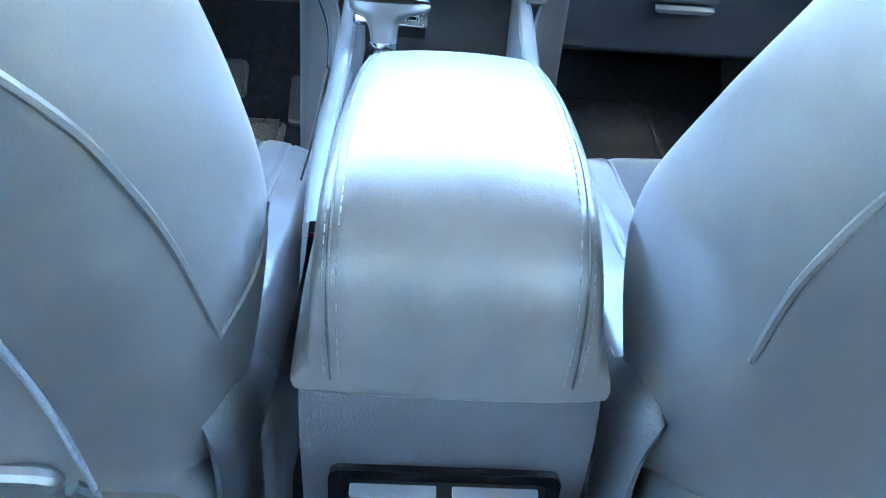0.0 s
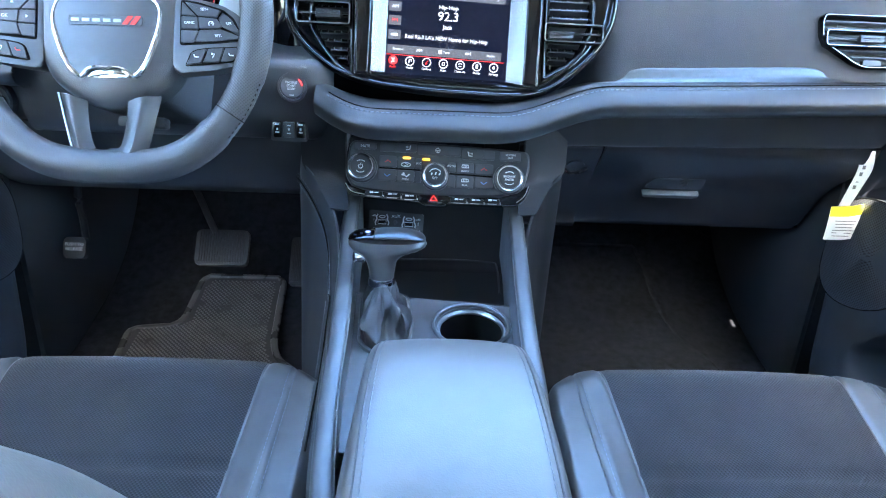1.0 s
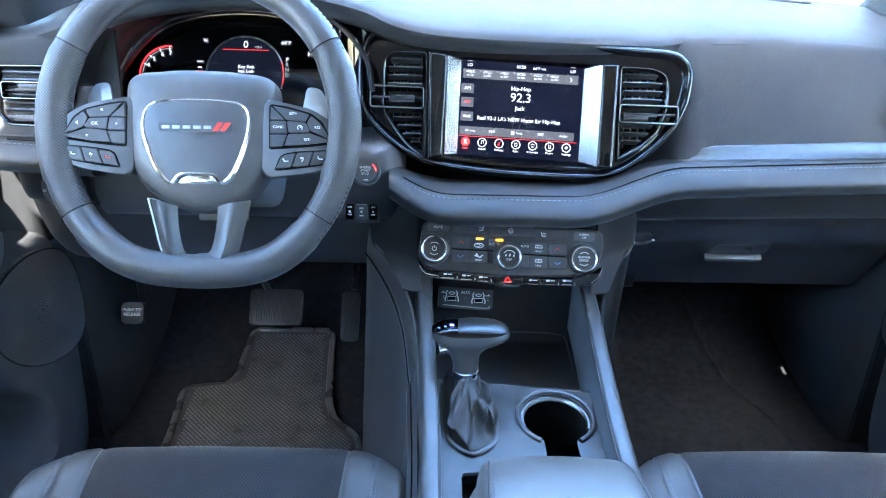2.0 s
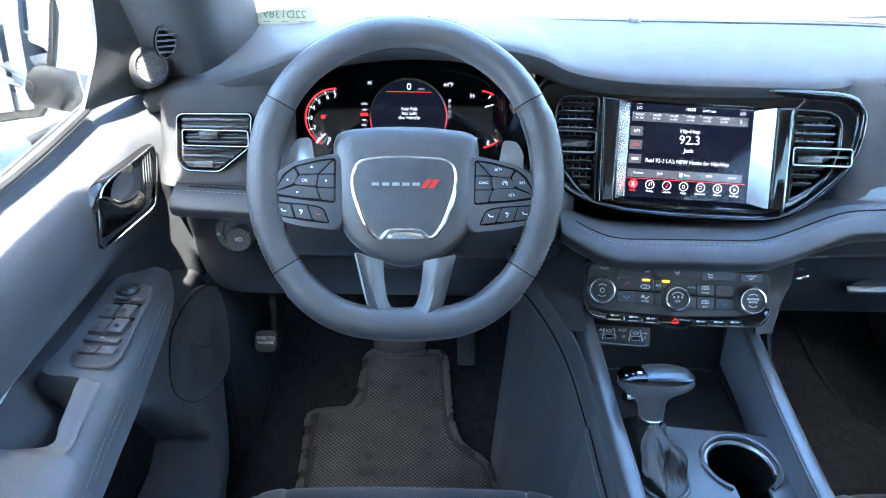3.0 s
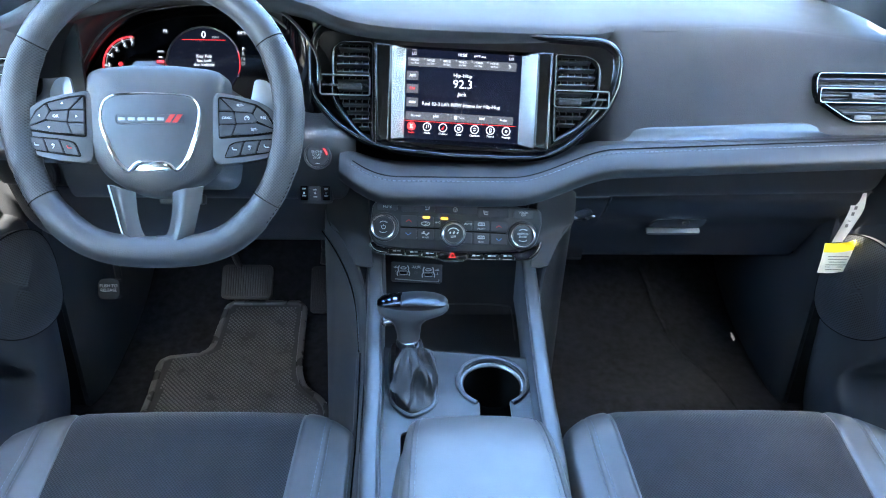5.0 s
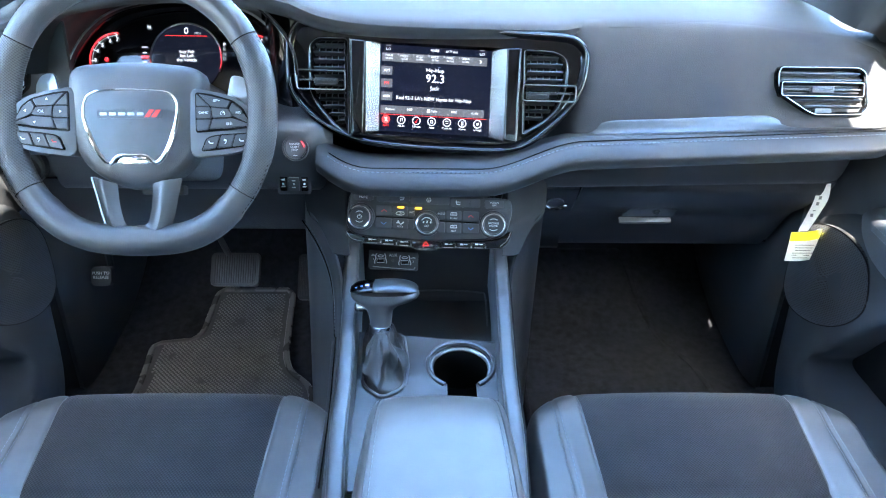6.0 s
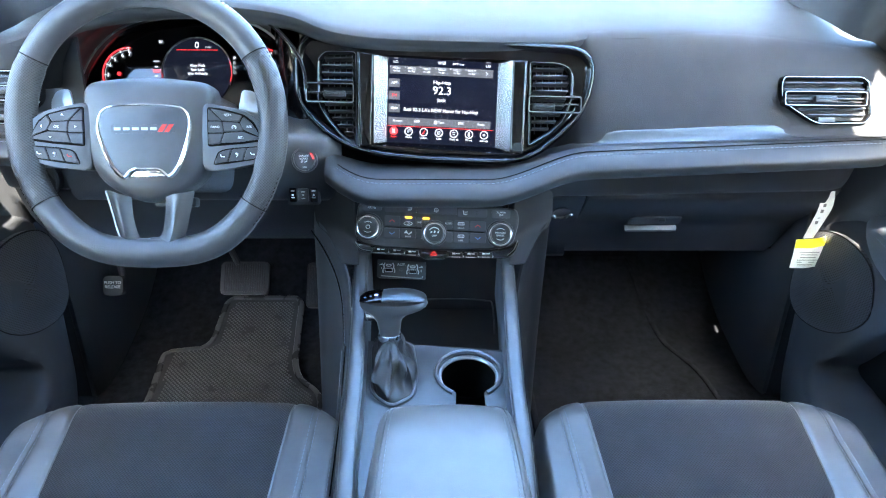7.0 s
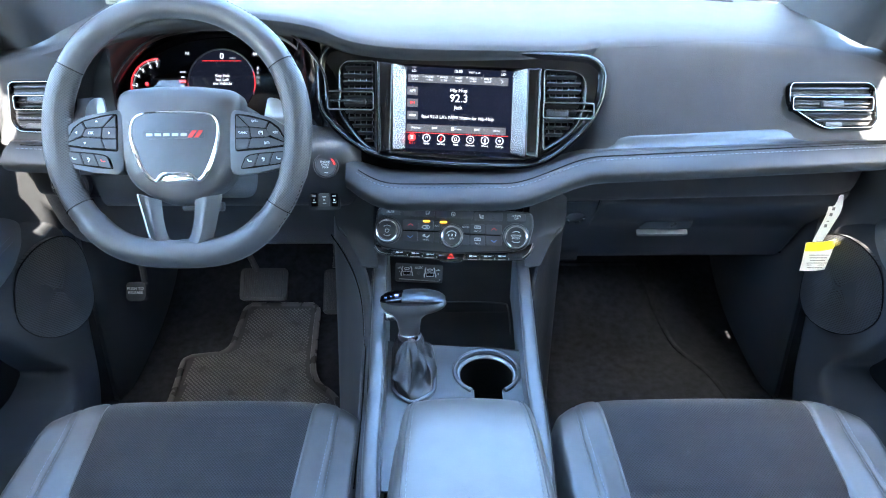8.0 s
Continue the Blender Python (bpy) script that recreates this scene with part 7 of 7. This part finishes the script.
mat_sheet("floor_mat", [(-0.560, 0.80), (-0.575, 1.10), (-0.586, 1.27), (-0.594, 1.345), (-0.592, 1.362), (-0.578, 1.372), (-0.540, 1.376), (-0.514, 1.385), (-0.500, 1.408), (-0.496, 1.46), (-0.493, 1.520), (-0.480, 1.540)], [(-0.215, 0.80), (-0.222, 1.12), (-0.229, 1.205), (-0.246, 1.245), (-0.272, 1.270), (-0.290, 1.296), (-0.303, 1.345), (-0.311, 1.44), (-0.316, 1.520), (-0.330, 1.540)], 0.018, RUBBER, RUBBERPLAIN, "black ribbed rubber floor mat with raised rim in the driver's footwell")
mat_sheet("floor_mat", [(0.21, 0.80), (0.205, 1.2), (0.215, 1.45), (0.235, 1.62), (0.25, 1.65)], [(0.60, 0.80), (0.60, 1.15), (0.585, 1.30), (0.53, 1.42), (0.51, 1.58), (0.49, 1.65)], 0.010, CARPET, CARPET, "black carpet floor mat in the passenger footwell")

# ---- door fittings ----
for s, dr in ((-1, door_left), (1, door_right)):
    # speaker grille
    gr = smooth_poly([(1.215, 0.478), (1.172, 0.500), (1.118, 0.503), (1.068, 0.486), (1.042, 0.450), (1.036, 0.405), (1.075, 0.354), (1.130, 0.322), (1.190, 0.312), (1.232, 0.328), (1.245, 0.36), (1.242, 0.43)], 4)
    rows = [[(s * (skin_x(y, z) - h), 1.14 + (y - 1.14) * k, 0.41 + (z - 0.41) * k) for y, z in gr] for k, h in ((1.0, -0.004), (1.0, 0.0065), (0.97, 0.0085), (0.6, 0.0095), (0.03, 0.0095))]
    sg = part("speaker_grille", skin(rows, True), GRILLE, dr, "black perforated speaker grille")
    part("groove", tube([(s * (skin_x(y, z) - 0.0062), y, z) for y, z in gr], 0.0014, 5, True), DEEP, sg)
    # mirror-corner cover with tweeter
    rows = [[(s * x, y + 0.006, z) for x, y, z in r] for r in ([(0.788, 1.062, 0.798), (0.779, 1.076, 0.83), (0.764, 1.082, 0.88), (0.750, 1.062, 0.945)], [(0.785, 1.105, 0.800), (0.760, 1.120, 0.83), (0.750, 1.120, 0.88), (0.738, 1.090, 0.95)], [(0.775, 1.155, 0.800), (0.750, 1.172, 0.83), (0.738, 1.150, 0.88), (0.725, 1.110, 0.95)], [(0.760, 1.220, 0.796), (0.738, 1.228, 0.83), (0.730, 1.200, 0.88), (0.715, 1.140, 0.95)])]
    part("corner_cover", patch(rows, 5, 5, thick=0.006), SOFT, dr, "grained corner cover below the mirror")
    tm = look((s * 0.718, 1.140, 0.843), (s * 0.34, 0.55, 0.95))
    tw = part("tweeter", turned(lathe([(0.030, 0.050), (0.0275, 0.024), (0.0245, 0.006), (0.0222, -0.001), (0.0205, -0.0030), (0.0192, -0.0020), (0.0186, 0.002)], 32, False), tm), SOFT, dr, "round tweeter pod")
    part("tweeter_mesh", turned(lathe([(0.0190, 0.0), (0.014, -0.0016), (0.0005, -0.0022)], 28), tm), GRILLE2, tw)
    part("chrome_strip", tube(curve_points([(s * 0.764, 0.30, 0.556), (s * 0.764, 0.60, 0.568), (s * 0.763, 0.74, 0.578), (s * 0.762, 0.795, 0.592), (s * 0.762, 0.855, 0.602), (s * 0.762, 0.922, 0.608), (s * 0.764, 0.995, 0.609)], 6), 0.0022, 6), SATIN, dr, "thin satin strip above the armrest")
    # release handle
    hp = rounded([(1.150, 0.738), (1.152, 0.715), (1.128, 0.657), (1.105, 0.653), (0.962, 0.656), (0.953, 0.664), (0.966, 0.712), (0.978, 0.727), (1.002, 0.732)], 0.010, 4)
    hb = part("handle_bezel", skin([[(s * (0.7385 - h), 1.055 + (y - 1.055) * k, 0.696 + (z - 0.696) * k) for y, z in hp] for k, h in ((1.0, -0.010), (1.0, 0.001), (0.975, 0.004), (0.93, 0.0045), (0.89, 0.002), (0.86, -0.0025), (0.02, -0.0025))], True), VENTGLOSS, dr, "gloss black handle recess")
    part("chrome_edge", tube([(s * (0.7385 - 0.0046), 1.055 + (y - 1.055) * 0.955, 0.696 + (z - 0.696) * 0.955) for y, z in hp], 0.0012, 6, True), CHROME, hb)
    lever = patch([[(s * (0.734 - h * 0.4), y, z0), (s * (0.731 - h), y, z0 - 0.3 * (z0 - z1)), (s * (0.730 - h), y, z1 + 0.25 * (z0 - z1)), (s * 0.735, y, z1)] for y, z0, z1, h in ((0.966, 0.718, 0.671, 0.001), (0.982, 0.716, 0.669, 0.004), (0.995, 0.708, 0.6685, 0.007), (1.010, 0.700, 0.6680, 0.009), (1.040, 0.694, 0.670, 0.010), (1.065, 0.696, 0.673, 0.008), (1.080, 0.690, 0.678, 0.002))], 4, 4, thick=0.003)
    part("release_lever", lever, VENTGLOSS, hb, "gloss black release lever")
    part("lever_edge", tube(curve_points([(s * 0.7330, 0.966, 0.719), (s * 0.7310, 0.982, 0.7165), (s * 0.7290, 0.995, 0.7085), (s * 0.7280, 1.010, 0.7005), (s * 0.7275, 1.040, 0.6945), (s * 0.7285, 1.065, 0.6965)], 5), 0.0011, 6), CHROME, hb)
    part("recess_bowl", skin([[(s * (0.7345 + h), 1.036 + 0.034 * k * math.cos(a), 0.712 + 0.016 * k * math.sin(a)) for a in steps(0, 2 * math.pi, 20)[:-1]] for k, h in ((1.0, 0.0), (0.9, 0.001), (0.05, 0.002))], True), SATINPLASTIC, hb, "grey bowl behind the lever")
    for q in range(4):
        yq = 1.094 + 0.009 * q
        z0, z1 = 0.676 + 0.010 * q * 0.6, 0.728 + 0.0008 * q
        part("recess_rib", turned(box(0.004, 0.0034, z1 - z0, 0.001), pose(s * 0.7355, yq + 0.004, 0.5 * (z0 + z1), -12)), CHROME, hb)
    # window switches
    ring0 = rounded([(-0.006, 0.848), (0.034, 0.846), (0.041, 0.862), (0.026, 0.985), (0.016, 1.032), (-0.004, 1.046), (-0.040, 1.045), (-0.047, 1.032), (-0.018, 0.880), (-0.014, 0.858)], 0.008)
    sw = part("switch_plate", skin([[(s * (0.731 - x), y, 0.5665 + 0.012 * (y - 0.95) + h) for x, y in shrink(ring0, d)] for d, h in ((0.0, 0.0), (0.0, 0.003), (0.002, 0.0045), (0.004, 0.0042))], True, True), PLASTIC, dr, "black window switch plate")
    if s < 0:
        for y, xc in ((0.958, -0.7310), (0.923, -0.7260)):
            for k in (0, 1):
                bx = xc + (0.0105 if k else -0.0105)
                ws = part("window_switch", turned(box(0.0200, 0.025, 0.011, 0.003), pose(bx, y, 0.5725, 10, 0, -8)), SATINPLASTIC, sw)
                part("marking", turned(box(0.0050, 0.0030, 0.0005), pose(bx, y - 0.004, 0.5783, 10, 0, -8)), INK, ws)
            # Flat black strip drawn for the shade of a finger hollow.
            part("finger_well", turned(box(0.043, 0.014, 0.001, 0), pose(xc - 0.002, y + 0.0200, 0.5722, 0, 0, -8)), DEEP, sw)
        b = part("button", turned(box(0.043, 0.010, 0.005, 0.001), pose(-0.7235, 0.897, 0.5715, 0, 0, -8)), SATINPLASTIC, sw)
        part("marking", turned(box(0.006, 0.003, 0.0004), pose(-0.7235, 0.897, 0.5743, 0, 0, -8)), INK, b)
        for k in (0, 1):
            b = part("button", turned(box(0.0200, 0.014, 0.005, 0.001), pose(-0.7290 + 0.0212 * k, 0.876 - 0.002 * k, 0.5712, 0, 0, -8)), SATINPLASTIC, sw)
            part("marking", box(0.004, 0.0045, 0.0004, 0, (-0.7290 + 0.0212 * k, 0.876, 0.5740)), INK, b)
        joy = part("mirror_switch", turned(lathe([(0.0150, 0), (0.0150, 0.004), (0.0130, 0.006), (0.0105, 0.0045), (0.0075, 0.0075), (0.0005, 0.0080)], 28), pose(-0.7445, 1.0185, 0.5705)), PLASTIC, sw, "round mirror adjuster")
        for a in range(4):
            part("marking", turned(box(0.0028, 0.0016, 0.0004), pose(-0.7445 + 0.0118 * math.cos(a * math.pi / 2), 1.0185 + 0.0118 * math.sin(a * math.pi / 2), 0.5763)), INK, joy)
        for k in range(2):
            b = part("button", turned(box(0.022 if k == 0 else 0.016, 0.009, 0.004, 0.001), pose(-0.7440 + 0.0235 * k, 0.9965 - 0.003 * k, 0.5718, 0, 0, -8)), SATINPLASTIC, sw)
            part("marking", box(0.0022, 0.0022, 0.0004, 0, (-0.7440 + 0.0235 * k, 0.9965 - 0.003 * k, 0.5741)), INK, b)
    # pocket inside, black so that its shade is in the colour
    part("pocket_shade_floor", box(0.07, 1.1, 0.01, 0, (s * 0.76, 0.5, 0.185)), DEEP, dr)
    # demister outlet in the pillar cover
    gm = look((s * 0.6875, 1.124, 0.8785), (s * 0.20, 0.62, 0.96)) @ Matrix.Rotation(math.pi, 4, "Y")
    ov = [(0.014 * math.cos(a) - 0.004 * math.sin(a) * s, 0.022 * math.sin(a)) for a in steps(0, 2 * math.pi, 24)[:-1]]
    gp = tagged(new("trim", mesh_of(turned(frame_plate(ov, shrink(ov, 0.0014), 0.003, -0.002), gm), SOFT)), "oval demister outlet in the pillar cover", "trim", "", "structure")
    # Black plate for the shade inside the demister outlet.
    part("backing", turned(prism(ov, 0.002, 0, -0.008), gm), DEEP, gp)
    for k in range(5):
        v = -0.014 + 0.007 * k
        w = 0.026 * math.sqrt(max(0.1, 1 - (v / 0.022) ** 2))
        part("slat", turned(box(w, 0.0022, 0.004, 0.0005, (-0.004 * v / 0.022 * s, v, 0.0)), gm), PLASTIC, gp)

# ---- seat details ----
WELTS = {1: [[(0.238, 0.250, 0.585), (0.249, 0.277, 0.557), (0.253, 0.298, 0.532), (0.256, 0.333, 0.485), (0.254, 0.389, 0.398)], [(0.254, 0.389, 0.398), (0.266, 0.426, 0.419), (0.271, 0.447, 0.455)], [(0.189, 0.306, 0.449), (0.187, 0.324, 0.411), (0.184, 0.344, 0.361), (0.181, 0.365, 0.292)]],
         -1: [[(0.240, 0.268, 0.562), (0.243, 0.282, 0.543), (0.245, 0.296, 0.518), (0.244, 0.314, 0.485), (0.237, 0.338, 0.433)]]}
for st, inb in ((driver_seat, 1), (passenger_seat, -1)):
    for k, w in enumerate(WELTS[inb]):
        # Third welt is the shell edge, sunlight on it put into thread grey.
        part("welt", tube(curve_points([(inb * x, y, z) for x, y, z in w], 8), 0.0022, 6), LEATHER if k < 2 else THREAD, st, "raised seam of the backrest; the grey one is its sunlit shell edge")
    if inb > 0:
        part("bag_hook", tube(curve_points([(0.120, 0.338, 0.338), (0.163, 0.343, 0.334), (0.170, 0.346, 0.325)], 4), 0.006, 8), SATIN, st, "satin bag hook on the seat back")
        part("bag_hook", tube([(0.172, 0.356, 0.312), (0.178, 0.362, 0.300)], 0.005, 8), SATIN, st)
    wide = 0.0 if inb < 0 else 0.014
    part("recliner_cover", patch([[(inb * (x - wide), y, z) for x, y, z in r] for r in ([(0.245, 0.36, 0.10), (0.262, 0.36, 0.20), (0.262, 0.38, 0.30), (0.245, 0.39, 0.345)], [(0.25, 0.42, 0.10), (0.272, 0.42, 0.20), (0.272, 0.43, 0.32), (0.25, 0.435, 0.365)], [(0.245, 0.50, 0.10), (0.268, 0.50, 0.20), (0.266, 0.50, 0.28), (0.245, 0.50, 0.315)], [(0.22, 0.60, 0.10), (0.252, 0.60, 0.18), (0.25, 0.60, 0.24), (0.22, 0.60, 0.27)])], 4, 4, thick=0.004), PLASTIC, st, "black plastic recliner cover")
    bk = thing("seat_belt_buckle", pose(st.location.x + inb * 0.262, 0.66, 0.285, -25, inb * 6, 0), "black seat belt buckle with a red button", "buckle")
    part("housing", box(0.026, 0.018, 0.07, 0.005), PLASTIC, bk)
    part("release_button", box(0.020, 0.012, 0.006, 0.0015, (0, 0, 0.0345)), PAINTRED, bk, "red release button")

# ---- outside ----
mirror = thing("wing_mirror", None, "large exterior mirror in a dark housing outside the driver's window", "wing mirror")
HM = [(1.24, 0.735), (1.36, 0.720), (1.395, 0.745), (1.43, 0.90), (1.42, 0.935), (1.28, 0.945), (1.25, 0.93)]
hp = smooth_poly(HM, 4)


def mirror_pt(y, z, d):
    """Plate facing back and a little inwards."""
    u, v = (y - 1.335), (z - 0.835)
    w = Vector((0.93, -0.10, 0)).normalized()
    nrm = Vector((0.35, -0.93, -0.05)).normalized()
    side = Vector((0.93, 0.35, 0)).normalized()
    return Vector((-1.07, 1.36, 0.835)) + side * (u * 1.15) + Vector((0, 0, 1)) * v + nrm * d


part("glass", skin([[mirror_pt(1.335 + (y - 1.335) * k, 0.835 + (z - 0.835) * k, d) for y, z in hp] for k, d in ((0.93, 0.0), (0.92, 0.002), (0.02, 0.002))], True), MIRRORGLASS, mirror, "mirror glass")
part("housing", skin([[mirror_pt(1.335 + (y - 1.335) * k, 0.835 + (z - 0.835) * k, d) for y, z in hp] for k, d in ((0.93, 0.001), (1.0, 0.012), (1.06, 0.0), (1.06, -0.03), (0.9, -0.09), (0.5, -0.12), (0.05, -0.125))], True), HOUSING, mirror)
part("arm", tube(curve_points([(-0.84, 1.28, 0.77), (-0.92, 1.34, 0.765), (-1.0, 1.37, 0.77)], 4), [0.035] * 9, 10), HOUSING, mirror, "black mirror foot")

truck = thing("parked_vehicle", pose(-3.6, 3.2, -0.45), "pale parked vehicle beside the car, partly in view", "vehicle")
rows = []
for y, z0, z1, w in ((-2.4, 0.45, 1.0, 0.80), (-2.3, 0.40, 1.15, 0.9), (-1.2, 0.38, 1.18, 0.95), (0.6, 0.38, 1.15, 0.95), (1.8, 0.40, 1.08, 0.92), (2.3, 0.45, 0.9, 0.8)):
    rows.append([(-w, y, z0), (-w * 1.02, y, (z0 + z1) / 2), (-w * 0.95, y, z1), (0, y, z1 + 0.04), (w * 0.95, y, z1), (w * 1.02, y, (z0 + z1) / 2), (w, y, z0)])
part("body", patch(rows, 4, 3, True, True), WHITEBODY, truck)
rows = []
for y, z, w in ((-2.2, 1.12, 0.78), (-1.9, 1.68, 0.64), (-0.3, 1.74, 0.66), (0.5, 1.62, 0.64), (1.2, 1.10, 0.78)):
    rows.append([(-w - 0.1, y, 1.05), (-w, y, z), (0, y, z + 0.03), (w, y, z), (w + 0.1, y, 1.05)])
part("cabin", patch(rows, 4, 3, True, True), GLOSS, truck, "dark glazed cabin")
for y in (-1.5, 1.45):
    for x in (-0.88, 0.88):
        wh = part("wheel", turned(lathe([(0.20, -0.10), (0.34, -0.10), (0.36, -0.06), (0.36, 0.06), (0.34, 0.10), (0.20, 0.10)], 28), pose(x, y, 0.36, 0, 90, 0)), TYRE, truck)
        part("rim", turned(lathe([(0.20, -0.09), (0.20, 0.09), (0.05, 0.07)], 20), pose(x, y, 0.36, 0, 90, 0)), SATIN, wh)
# windscreen wiper at the cowl
wiper = thing("windscreen_wiper", None, "dark wiper lying at the foot of the windscreen", "wiper")
part("blade", tube(curve_points([(0.10, 1.575, 0.875), (0.4, 1.57, 0.878), (0.72, 1.52, 0.868)], 6), 0.006, 6), TYRE, wiper)
part("arm", tube(curve_points([(0.30, 1.60, 0.872), (0.5, 1.585, 0.888), (0.62, 1.56, 0.88)], 5), 0.007, 6), TYRE, wiper)
